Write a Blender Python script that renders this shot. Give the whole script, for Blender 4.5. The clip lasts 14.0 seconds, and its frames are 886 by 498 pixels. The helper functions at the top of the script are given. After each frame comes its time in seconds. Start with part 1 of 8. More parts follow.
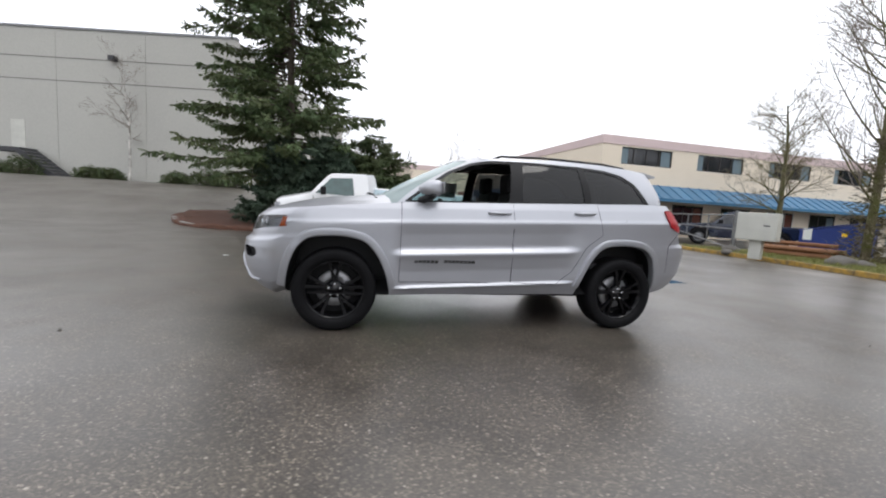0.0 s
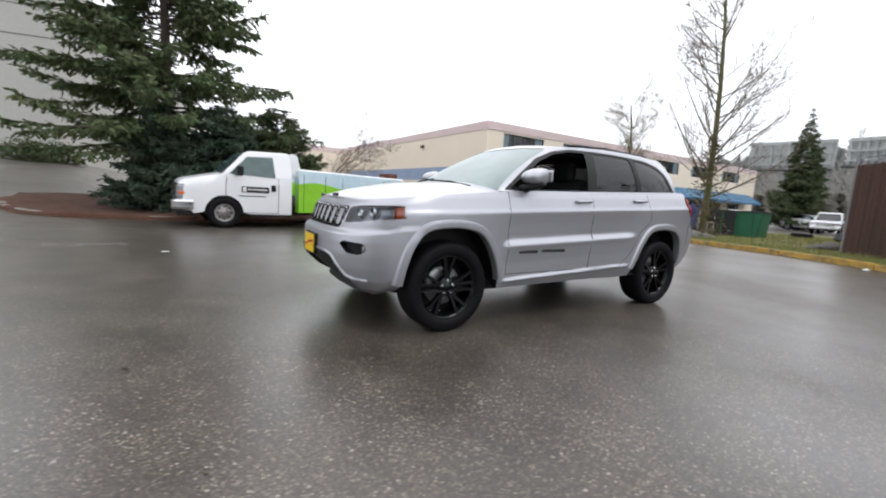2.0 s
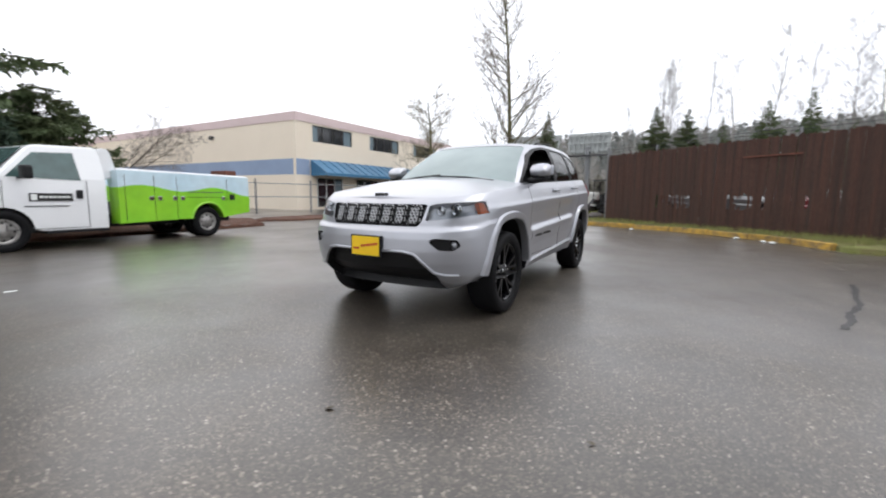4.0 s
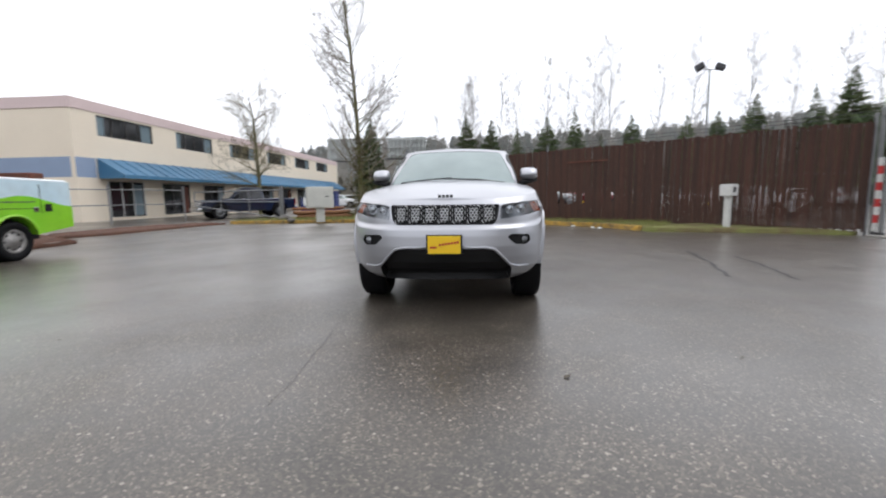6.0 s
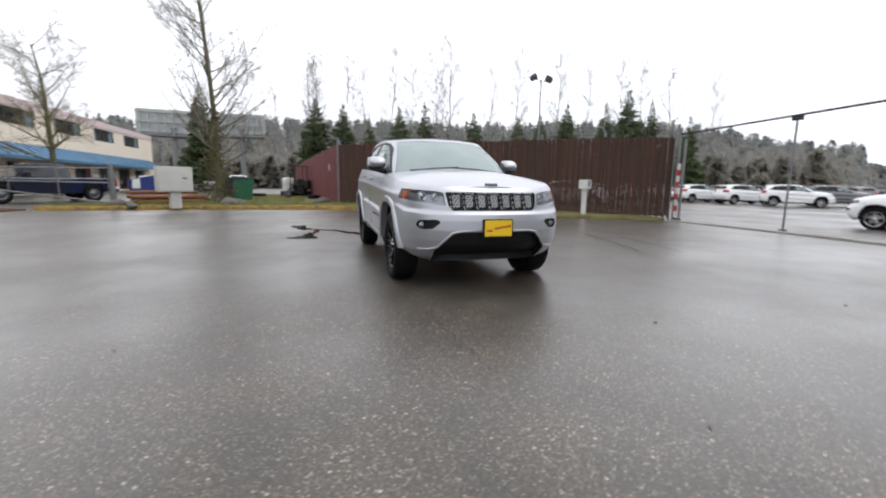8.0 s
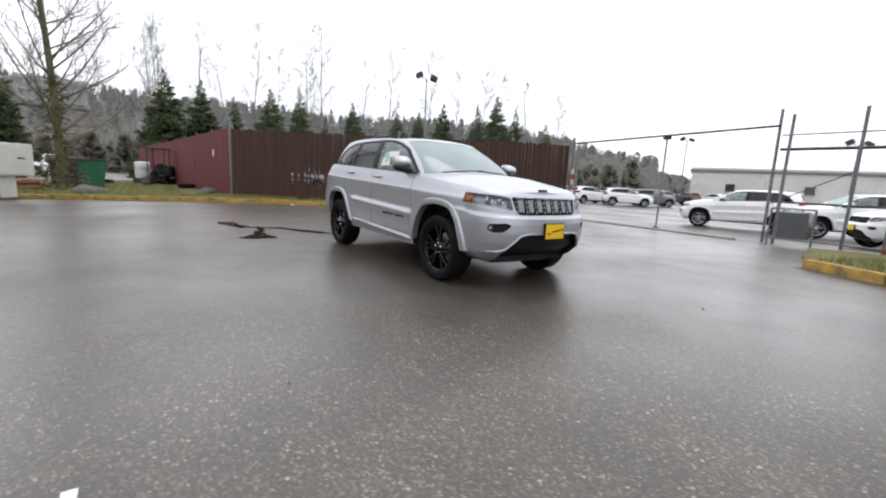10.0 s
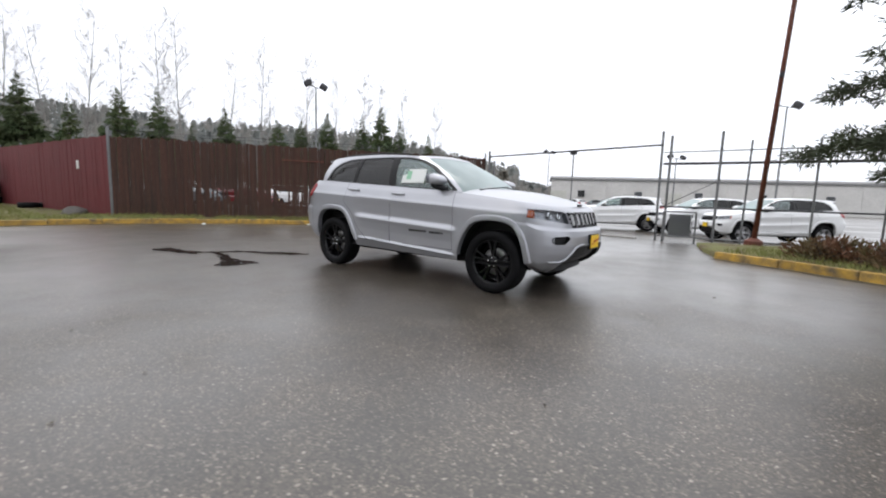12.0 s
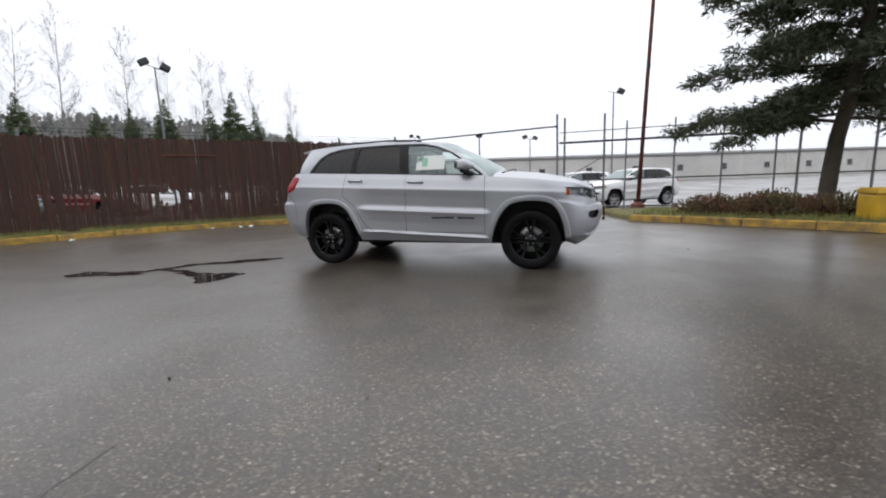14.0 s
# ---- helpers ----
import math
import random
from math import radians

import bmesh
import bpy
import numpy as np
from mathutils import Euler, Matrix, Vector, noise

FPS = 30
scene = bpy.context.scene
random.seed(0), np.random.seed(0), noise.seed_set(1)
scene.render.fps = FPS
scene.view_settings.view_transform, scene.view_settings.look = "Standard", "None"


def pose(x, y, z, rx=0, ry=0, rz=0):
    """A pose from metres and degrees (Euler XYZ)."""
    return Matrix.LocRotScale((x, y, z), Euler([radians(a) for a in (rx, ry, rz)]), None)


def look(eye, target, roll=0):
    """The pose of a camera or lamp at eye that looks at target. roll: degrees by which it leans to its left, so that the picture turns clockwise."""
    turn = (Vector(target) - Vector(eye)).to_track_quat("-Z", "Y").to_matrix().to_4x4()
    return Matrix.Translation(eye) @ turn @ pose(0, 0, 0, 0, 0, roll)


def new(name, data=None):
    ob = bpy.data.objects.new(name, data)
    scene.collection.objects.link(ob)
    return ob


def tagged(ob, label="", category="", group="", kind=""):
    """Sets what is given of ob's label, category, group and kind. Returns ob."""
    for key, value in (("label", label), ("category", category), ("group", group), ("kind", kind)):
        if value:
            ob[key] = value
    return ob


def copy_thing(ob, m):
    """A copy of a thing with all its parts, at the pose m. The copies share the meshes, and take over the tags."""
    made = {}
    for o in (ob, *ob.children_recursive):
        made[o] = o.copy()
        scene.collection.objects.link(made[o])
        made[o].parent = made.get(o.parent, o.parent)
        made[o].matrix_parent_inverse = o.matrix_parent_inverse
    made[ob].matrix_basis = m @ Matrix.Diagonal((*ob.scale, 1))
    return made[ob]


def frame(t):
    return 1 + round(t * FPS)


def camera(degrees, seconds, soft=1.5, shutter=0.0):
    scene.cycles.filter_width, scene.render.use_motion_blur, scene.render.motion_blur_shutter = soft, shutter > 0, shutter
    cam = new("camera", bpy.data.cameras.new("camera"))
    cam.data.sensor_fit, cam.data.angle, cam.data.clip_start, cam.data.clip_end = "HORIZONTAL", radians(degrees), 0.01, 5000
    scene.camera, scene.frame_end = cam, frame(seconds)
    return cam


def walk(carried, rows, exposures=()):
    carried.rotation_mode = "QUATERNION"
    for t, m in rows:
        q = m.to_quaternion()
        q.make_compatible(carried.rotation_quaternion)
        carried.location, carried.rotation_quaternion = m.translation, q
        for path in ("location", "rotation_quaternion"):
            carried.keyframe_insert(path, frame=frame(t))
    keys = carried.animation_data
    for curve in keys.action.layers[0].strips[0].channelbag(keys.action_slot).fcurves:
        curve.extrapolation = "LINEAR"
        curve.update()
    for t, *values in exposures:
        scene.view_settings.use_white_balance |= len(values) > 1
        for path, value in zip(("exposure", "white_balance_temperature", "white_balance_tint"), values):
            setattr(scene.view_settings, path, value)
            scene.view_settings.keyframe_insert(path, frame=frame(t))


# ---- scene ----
cam = camera(93.7, 14.0, soft=2.0, shutter=0.4)
PATH = [
    (0, (-1.373, -4.695, 1.19), (-0.916, -2.759, 0.983), 3.6),
    (0.5, (-1.843, -4.462, 1.167), (-1.276, -2.559, 0.926), 3.6),
    (1, (-2.337, -4.25, 1.156), (-1.577, -2.413, 0.937), 2.8),
    (1.5, (-2.801, -3.98, 1.118), (-1.938, -2.193, 0.874), 3.3),
    (2, (-3.28, -3.722, 1.121), (-2.234, -2.036, 0.867), 3.7),
    (2.5, (-3.759, -3.427, 1.097), (-2.596, -1.832, 0.774), 2.8),
    (3, (-4.199, -3.084, 1.094), (-2.895, -1.612, 0.732), 3.1),
    (3.5, (-4.626, -2.722, 1.094), (-3.096, -1.472, 0.781), 3.5),
    (3.7, (-4.787, -2.554, 1.064), (-3.17, -1.411, 0.782), 2.2),
    (5.8, (-5.935, -0.517, 1.076), (-3.971, -0.234, 0.825), -0.1),
    (6, (-5.98, -0.306, 1.06), (-4.002, -0.136, 0.814), -0.8),
    (6.5, (-6.109, 0.2, 1.081), (-4.124, 0.047, 0.892), -1.2),
    (7, (-6.17, 0.71, 1.051), (-4.203, 0.423, 0.836), -2.0),
    (7.5, (-6.17, 1.244, 1.071), (-4.242, 0.785, 0.802), 0.5),
    (8, (-6.125, 1.739, 1.063), (-4.238, 1.152, 0.759), 0.8),
    (8.2, (-6.068, 1.926, 1.045), (-4.217, 1.242, 0.721), -0.8),
    (10.3, (-5.101, 3.846, 1.115), (-3.561, 2.595, 0.863), 1.9),
    (10.5, (-4.974, 3.996, 1.102), (-3.476, 2.689, 0.891), 0.9),
    (11, (-4.666, 4.389, 1.107), (-3.247, 3.001, 0.863), 2.7),
    (11.5, (-4.335, 4.789, 1.106), (-3.033, 3.293, 0.849), 1.5),
    (12, (-3.933, 5.15, 1.125), (-2.738, 3.565, 0.877), 1.8),
    (12.5, (-3.534, 5.493, 1.138), (-2.469, 3.811, 0.946), 0.4),
    (13, (-3.071, 5.745, 1.128), (-2.178, 3.982, 0.821), 0.5),
    (13.5, (-2.569, 5.997, 1.145), (-1.817, 4.168, 0.845), -1.1),
    (14, (-2.04, 6.164, 1.123), (-1.418, 4.289, 0.81), -2.1),
]
EXPOSURES = [(0.0, 0.0), (2.0, 0.1), (3.5, 0.12), (6.0, 0.0), (8.0, 0.0), (11.0, 0.05), (12.0, -0.03), (12.5, -0.1), (13.0, -0.2), (14.0, -0.25)]
walk(cam, [(t, look(eye, target, roll)) for t, eye, target, roll in PATH], EXPOSURES)

# ---- world and light: a bright overcast sky ----
world = bpy.data.worlds.new("world")
scene.world = world
world.use_nodes = True
wn, wl = world.node_tree.nodes, world.node_tree.links
wn.clear()
w_out = wn.new("ShaderNodeOutputWorld")
w_bg = wn.new("ShaderNodeBackground")
w_sky = wn.new("ShaderNodeTexSky")
w_sky.sky_type = "NISHITA"
w_sky.sun_disc = False
w_sky.sun_elevation = radians(50)
w_sky.sun_rotation = radians(20)
w_sky.air_density, w_sky.dust_density = 1.0, 6.0
w_scale = wn.new("ShaderNodeVectorMath")
w_scale.operation = "SCALE"
w_scale.inputs["Scale"].default_value = 0.07
# the cloud layer: brighter towards the zenith, as under any overcast sky
w_geo = wn.new("ShaderNodeTexCoord")
w_sep = wn.new("ShaderNodeSeparateXYZ")
w_ramp = wn.new("ShaderNodeValToRGB")
w_ramp.color_ramp.elements[0].position, w_ramp.color_ramp.elements[0].color = 0.0, (0.715, 0.735, 0.79, 1)
w_ramp.color_ramp.elements[1].position, w_ramp.color_ramp.elements[1].color = 0.5, (0.98, 1.0, 1.06, 1)
w_mix = wn.new("ShaderNodeMix")
w_mix.data_type = "RGBA"
w_mix.inputs["Factor"].default_value = 0.9
wl.new(w_sky.outputs["Color"], w_scale.inputs[0])
wl.new(w_geo.outputs["Generated"], w_sep.inputs[0])
wl.new(w_sep.outputs["Z"], w_ramp.inputs["Fac"])
wl.new(w_scale.outputs[0], w_mix.inputs["A"])
wl.new(w_ramp.outputs["Color"], w_mix.inputs["B"])
wl.new(w_mix.outputs["Result"], w_bg.inputs["Color"])
w_bg.inputs["Strength"].default_value = 1.75
wl.new(w_bg.outputs[0], w_out.inputs[0])

sun = new("sun", bpy.data.lights.new("sun", "SUN"))
sun.data.energy, sun.data.angle, sun.data.color = 0.7, radians(25), (1.0, 0.97, 0.93)
sun.matrix_world = look((0, 0, 60), (-14, 26, 0))


# ---- helpers for building ----
def part(name, bm, material, parent, label="", smooth=False):
    """Link a bmesh as one mesh object under a thing or under a part."""
    me = bpy.data.meshes.new(name)
    bm.to_mesh(me)
    bm.free()
    me.materials.append(material)
    if smooth:
        me.shade_smooth()
    ob = new(name, me)
    ob.parent = parent
    if label:
        ob["label"] = label
    return ob


def grid_part(name, verts, faces, material, parent, label="", smooth=False):
    me = bpy.data.meshes.new(name)
    me.from_pydata([tuple(v) for v in verts], [], faces)
    me.materials.append(material)
    if smooth:
        me.shade_smooth()
    ob = new(name, me)
    ob.parent = parent
    if label:
        ob["label"] = label
    return ob


def thing(name, m, label, category, group="", kind=""):
    ob = new(name)
    ob.matrix_basis = m
    return tagged(ob, label, category, group, kind)


def plain(name, bm, material, label="", category="", group="", kind="", smooth=False):
    ob = part(name, bm, material, None, "", smooth)
    return tagged(ob, label, category, group, kind)


def box(bm, x0, x1, y0, y1, z0, z1, bevel=0.0, m=None):
    r = bmesh.ops.create_cube(bm, size=1.0)
    vs = r["verts"]
    for v in vs:
        v.co = Vector((x0 + (v.co.x + 0.5) * (x1 - x0), y0 + (v.co.y + 0.5) * (y1 - y0), z0 + (v.co.z + 0.5) * (z1 - z0)))
    if bevel > 0:
        es = list({e for v in vs for e in v.link_edges})
        r2 = bmesh.ops.bevel(bm, geom=es, offset=bevel, segments=2, affect="EDGES", profile=0.6)
        vs = list({v for f in r2["faces"] for v in f.verts} | {v for v in vs if v.is_valid})
    if m is not None:
        for v in vs:
            v.co = m @ v.co
    return vs


def box_bm(*args, **kw):
    bm = bmesh.new()
    box(bm, *args, **kw)
    return bm


def tube(bm, pts, radii, sides=8, caps=True):
    """A tapered tube along points."""
    pts = [Vector(p) for p in pts]
    rings = []
    ref = Vector((0.31, 0.12, 0.94))
    for i, p in enumerate(pts):
        d = (pts[min(i + 1, len(pts) - 1)] - pts[max(i - 1, 0)]).normalized()
        a = d.cross(ref)
        if a.length < 0.05:
            a = d.cross(Vector((1, 0, 0)))
        a.normalize()
        b = d.cross(a)
        r = radii[i] if not isinstance(radii, (int, float)) else radii
        rings.append([bm.verts.new(p + (a * math.cos(k * 2 * math.pi / sides) + b * math.sin(k * 2 * math.pi / sides)) * r) for k in range(sides)])
    for r0, r1 in zip(rings, rings[1:]):
        for k in range(sides):
            bm.faces.new((r0[k], r0[(k + 1) % sides], r1[(k + 1) % sides], r1[k]))
    if caps:
        bm.faces.new(rings[0][::-1])
        bm.faces.new(rings[-1])


def tube_bm(pts, radii, sides=8):
    bm = bmesh.new()
    tube(bm, pts, radii, sides)
    return bm


def lathe(bm, prof, sides=48, axis="y", centre=(0, 0, 0), closed=False):
    """Turn a profile of (radius, offset along the axis) round that axis."""
    c = Vector(centre)
    rings = []
    for r, h in prof:
        ring = []
        for k in range(sides):
            a = 2 * math.pi * k / sides
            if axis == "y":
                p = Vector((r * math.cos(a), h, r * math.sin(a)))
            elif axis == "x":
                p = Vector((h, r * math.cos(a), r * math.sin(a)))
            else:
                p = Vector((r * math.cos(a), r * math.sin(a), h))
            ring.append(bm.verts.new(c + p))
        rings.append(ring)
    pairs = list(zip(rings, rings[1:])) + ([(rings[-1], rings[0])] if closed else [])
    for r0, r1 in pairs:
        for k in range(sides):
            bm.faces.new((r0[k], r0[(k + 1) % sides], r1[(k + 1) % sides], r1[k]))
    if not closed:
        for ring in (rings[0], rings[-1]):
            if (ring[0].co - ring[sides // 2].co).length > 1e-4:
                bm.faces.new(ring)


def extrude_poly(bm, pts, axis, lo, hi):
    """A prism over a polygon; pts are pairs in the two other axes, in the order of x, y, z."""
    def at(p, h):
        return {"x": (h, p[0], p[1]), "y": (p[0], h, p[1]), "z": (p[0], p[1], h)}[axis]
    a = [bm.verts.new(at(p, lo)) for p in pts]
    b = [bm.verts.new(at(p, hi)) for p in pts]
    n = len(pts)
    bm.faces.new(a[::-1])
    bm.faces.new(b)
    for i in range(n):
        bm.faces.new((a[i], a[(i + 1) % n], b[(i + 1) % n], b[i]))
    bmesh.ops.recalc_face_normals(bm, faces=bm.faces)


def prism_bm(pts, axis, lo, hi, bevel=0.0):
    bm = bmesh.new()
    extrude_poly(bm, pts, axis, lo, hi)
    if bevel:
        bmesh.ops.bevel(bm, geom=list(bm.edges), offset=bevel, segments=2, affect="EDGES")
    return bm


def smooth01(t):
    t = min(1.0, max(0.0, t))
    return t * t * (3 - 2 * t)


# ---- materials ----
def material(name, colour, rough=0.6, metal=0.0, var=0.0, scale=4.0, fine=60.0, bump=0.0, colour2=None, coat=0.0, rough_var=0.0, per_object=0.0, stretch=(1, 1, 1), spec=0.5):
    """A surface with variation at two scales: stains of size 1/scale and grain of size 1/fine metres."""
    mat = bpy.data.materials.new(name)
    mat.use_nodes = True
    nt = mat.node_tree
    b = nt.nodes["Principled BSDF"]
    b.inputs["Metallic"].default_value = metal
    b.inputs["Roughness"].default_value = rough
    b.inputs["Coat Weight"].default_value = coat
    b.inputs["Specular IOR Level"].default_value = spec
    col = (*colour, 1)
    b.inputs["Base Color"].default_value = col
    if not (var or bump or rough_var or per_object):
        return mat
    tc = nt.nodes.new("ShaderNodeTexCoord")
    mp = nt.nodes.new("ShaderNodeMapping")
    mp.inputs["Scale"].default_value = stretch
    nt.links.new(tc.outputs["Object"], mp.inputs["Vector"])
    oi = nt.nodes.new("ShaderNodeObjectInfo")
    off = nt.nodes.new("ShaderNodeVectorMath")
    off.operation = "ADD"
    big = nt.nodes.new("ShaderNodeVectorMath")
    big.operation = "SCALE"
    big.inputs[0].default_value = (37.0, 53.0, 71.0)
    nt.links.new(oi.outputs["Random"], big.inputs["Scale"])
    nt.links.new(mp.outputs[0], off.inputs[0])
    nt.links.new(big.outputs[0], off.inputs[1])
    n1 = nt.nodes.new("ShaderNodeTexNoise")
    n1.inputs["Scale"].default_value, n1.inputs["Detail"].default_value = scale, 5.0
    n2 = nt.nodes.new("ShaderNodeTexNoise")
    n2.inputs["Scale"].default_value, n2.inputs["Detail"].default_value = fine, 3.0
    for n in (n1, n2):
        nt.links.new(off.outputs[0], n.inputs["Vector"])
    c2 = colour2 or tuple(min(1.0, c * 0.55) for c in colour)
    mix = nt.nodes.new("ShaderNodeMix")
    mix.data_type = "RGBA"
    mix.inputs["A"].default_value, mix.inputs["B"].default_value = col, (*c2, 1)
    ramp = nt.nodes.new("ShaderNodeMapRange")
    ramp.inputs["From Min"].default_value, ramp.inputs["From Max"].default_value = 0.35, 0.7
    ramp.inputs["To Max"].default_value = max(var, 0.001)
    nt.links.new(n1.outputs["Fac"], ramp.inputs["Value"])
    nt.links.new(ramp.outputs[0], mix.inputs["Factor"])
    hsv = nt.nodes.new("ShaderNodeHueSaturation")
    val = nt.nodes.new("ShaderNodeMath")
    val.operation = "MULTIPLY_ADD"
    nt.links.new(n2.outputs["Fac"], val.inputs[0])
    val.inputs[1].default_value, val.inputs[2].default_value = var * 1.2, 1.0 - var * 0.6
    if per_object:
        po = nt.nodes.new("ShaderNodeMath")
        po.operation = "MULTIPLY_ADD"
        po.inputs[1].default_value, po.inputs[2].default_value = per_object, 1.0 - per_object * 0.5
        nt.links.new(oi.outputs["Random"], po.inputs[0])
        mul = nt.nodes.new("ShaderNodeMath")
        mul.operation = "MULTIPLY"
        nt.links.new(val.outputs[0], mul.inputs[0])
        nt.links.new(po.outputs[0], mul.inputs[1])
        val = mul
    nt.links.new(val.outputs[0], hsv.inputs["Value"])
    nt.links.new(mix.outputs["Result"], hsv.inputs["Color"])
    nt.links.new(hsv.outputs[0], b.inputs["Base Color"])
    if rough_var:
        rr = nt.nodes.new("ShaderNodeMapRange")
        rr.inputs["From Min"].default_value, rr.inputs["From Max"].default_value = 0.3, 0.7
        rr.inputs["To Min"].default_value, rr.inputs["To Max"].default_value = max(0.02, rough - rough_var), min(1, rough + rough_var)
        nt.links.new(n1.outputs["Fac"], rr.inputs["Value"])
        nt.links.new(rr.outputs[0], b.inputs["Roughness"])
    if bump:
        bp = nt.nodes.new("ShaderNodeBump")
        bp.inputs["Strength"].default_value = 1.0
        bp.inputs["Distance"].default_value = bump
        nt.links.new(n2.outputs["Fac"], bp.inputs["Height"])
        nt.links.new(bp.outputs[0], b.inputs["Normal"])
    return mat


def glass(name, tint, rough=0.02):
    """A pane: part clear, part mirror by its gloss."""
    mat = bpy.data.materials.new(name)
    mat.use_nodes = True
    nt = mat.node_tree
    nt.nodes.clear()
    out = nt.nodes.new("ShaderNodeOutputMaterial")
    tr = nt.nodes.new("ShaderNodeBsdfTransparent")
    tr.inputs["Color"].default_value = (*tint, 1)
    gl = nt.nodes.new("ShaderNodeBsdfGlossy")
    gl.inputs["Roughness"].default_value = rough
    fr = nt.nodes.new("ShaderNodeFresnel")
    fr.inputs["IOR"].default_value = 1.52
    mx = nt.nodes.new("ShaderNodeMixShader")
    nt.links.new(fr.outputs[0], mx.inputs["Fac"])
    nt.links.new(tr.outputs[0], mx.inputs[1])
    nt.links.new(gl.outputs[0], mx.inputs[2])
    nt.links.new(mx.outputs[0], out.inputs["Surface"])
    return mat


def wet_asphalt(name):
    mat = bpy.data.materials.new(name)
    mat.use_nodes = True
    nt = mat.node_tree
    N, L = nt.nodes.new, nt.links.new
    b = nt.nodes["Principled BSDF"]
    tc = N("ShaderNodeTexCoord")
    # stones of about a centimetre, most dark, a few pale
    vor = N("ShaderNodeTexVoronoi")
    vor.inputs["Scale"].default_value = 90.0
    vor2 = N("ShaderNodeTexVoronoi")
    vor2.inputs["Scale"].default_value = 42.0
    big = N("ShaderNodeTexNoise")
    big.inputs["Scale"].default_value, big.inputs["Detail"].default_value = 0.35, 4.0
    mid = N("ShaderNodeTexNoise")
    mid.inputs["Scale"].default_value, mid.inputs["Detail"].default_value = 2.2, 6.0
    fine = N("ShaderNodeTexNoise")
    fine.inputs["Scale"].default_value, fine.inputs["Detail"].default_value = 160.0, 2.0
    for n in (vor, vor2, big, mid, fine):
        L(tc.outputs["Object"], n.inputs["Vector"])
    sep = N("ShaderNodeSeparateColor")
    L(vor.outputs["Color"], sep.inputs[0])
    stone = N("ShaderNodeValToRGB")
    e = stone.color_ramp.elements
    e[0].position, e[0].color = 0.0, (0.041, 0.035, 0.029, 1)
    e[1].position, e[1].color = 1.0, (0.24, 0.21, 0.17, 1)
    for p, c in ((0.5, (0.062, 0.053, 0.044, 1)), (0.84, (0.094, 0.08, 0.064, 1)), (0.95, (0.15, 0.128, 0.10, 1))):
        k = stone.color_ramp.elements.new(p)
        k.color = c
    L(sep.outputs[0], stone.inputs["Fac"])
    sep2 = N("ShaderNodeSeparateColor")
    L(vor2.outputs["Color"], sep2.inputs[0])
    pale = N("ShaderNodeMapRange")
    pale.inputs["From Min"].default_value, pale.inputs["From Max"].default_value = 0.961, 0.987
    L(sep2.outputs[1], pale.inputs["Value"])
    near = N("ShaderNodeMapRange")
    near.inputs["From Min"].default_value, near.inputs["From Max"].default_value = 0.42, 0.30
    L(vor2.outputs["Distance"], near.inputs["Value"])
    both = N("ShaderNodeMath")
    both.operation = "MULTIPLY"
    L(pale.outputs[0], both.inputs[0])
    L(near.outputs[0], both.inputs[1])
    mix = N("ShaderNodeMix")
    mix.data_type = "RGBA"
    L(both.outputs[0], mix.inputs["Factor"])
    L(stone.outputs["Color"], mix.inputs["A"])
    mix.inputs["B"].default_value = (0.31, 0.28, 0.235, 1)
    # stains and wet sheets
    stain = N("ShaderNodeMapRange")
    stain.inputs["From Min"].default_value, stain.inputs["From Max"].default_value = 0.35, 0.65
    stain.inputs["To Min"].default_value, stain.inputs["To Max"].default_value = 0.72, 1.12
    L(mid.outputs["Fac"], stain.inputs["Value"])
    hsv = N("ShaderNodeHueSaturation")
    L(stain.outputs[0], hsv.inputs["Value"])
    L(mix.outputs["Result"], hsv.inputs["Color"])
    L(hsv.outputs[0], b.inputs["Base Color"])
    wet = N("ShaderNodeMath")
    wet.operation = "MULTIPLY_ADD"
    wet.inputs[1].default_value, wet.inputs[2].default_value = 0.28, 0.03
    L(mid.outputs["Fac"], wet.inputs[0])
    wet2 = N("ShaderNodeMath")
    wet2.operation = "ADD"
    L(wet.outputs[0], wet2.inputs[0])
    L(big.outputs["Fac"], wet2.inputs[1])
    rough = N("ShaderNodeMapRange")
    rough.inputs["From Min"].default_value, rough.inputs["From Max"].default_value = 0.5, 0.86
    rough.inputs["To Min"].default_value, rough.inputs["To Max"].default_value = 0.3, 0.48
    L(wet2.outputs[0], rough.inputs["Value"])
    L(rough.outputs[0], b.inputs["Roughness"])
    b.inputs["Specular IOR Level"].default_value = 0.3
    b.inputs["Coat IOR"].default_value = 1.37
    film = N("ShaderNodeMapRange")
    film.inputs["From Min"].default_value, film.inputs["From Max"].default_value = 0.5, 0.86
    film.inputs["To Min"].default_value, film.inputs["To Max"].default_value = 1.0, 0.4
    L(wet2.outputs[0], film.inputs["Value"])
    L(film.outputs[0], b.inputs["Coat Weight"])
    b.inputs["Coat Roughness"].default_value = 0.3
    hgt = N("ShaderNodeMath")
    hgt.operation = "MULTIPLY_ADD"
    L(vor.outputs["Distance"], hgt.inputs[0])
    hgt.inputs[1].default_value = -1.0
    L(fine.outputs["Fac"], hgt.inputs[2])
    bs = N("ShaderNodeMapRange")
    bs.inputs["From Min"].default_value, bs.inputs["From Max"].default_value = 0.5, 0.86
    bs.inputs["To Min"].default_value, bs.inputs["To Max"].default_value = 0.08, 0.32
    L(wet2.outputs[0], bs.inputs["Value"])
    bp = N("ShaderNodeBump")
    bp.inputs["Distance"].default_value = 0.004
    L(bs.outputs[0], bp.inputs["Strength"])
    L(hgt.outputs[0], bp.inputs["Height"])
    L(bp.outputs[0], b.inputs["Normal"])
    return mat


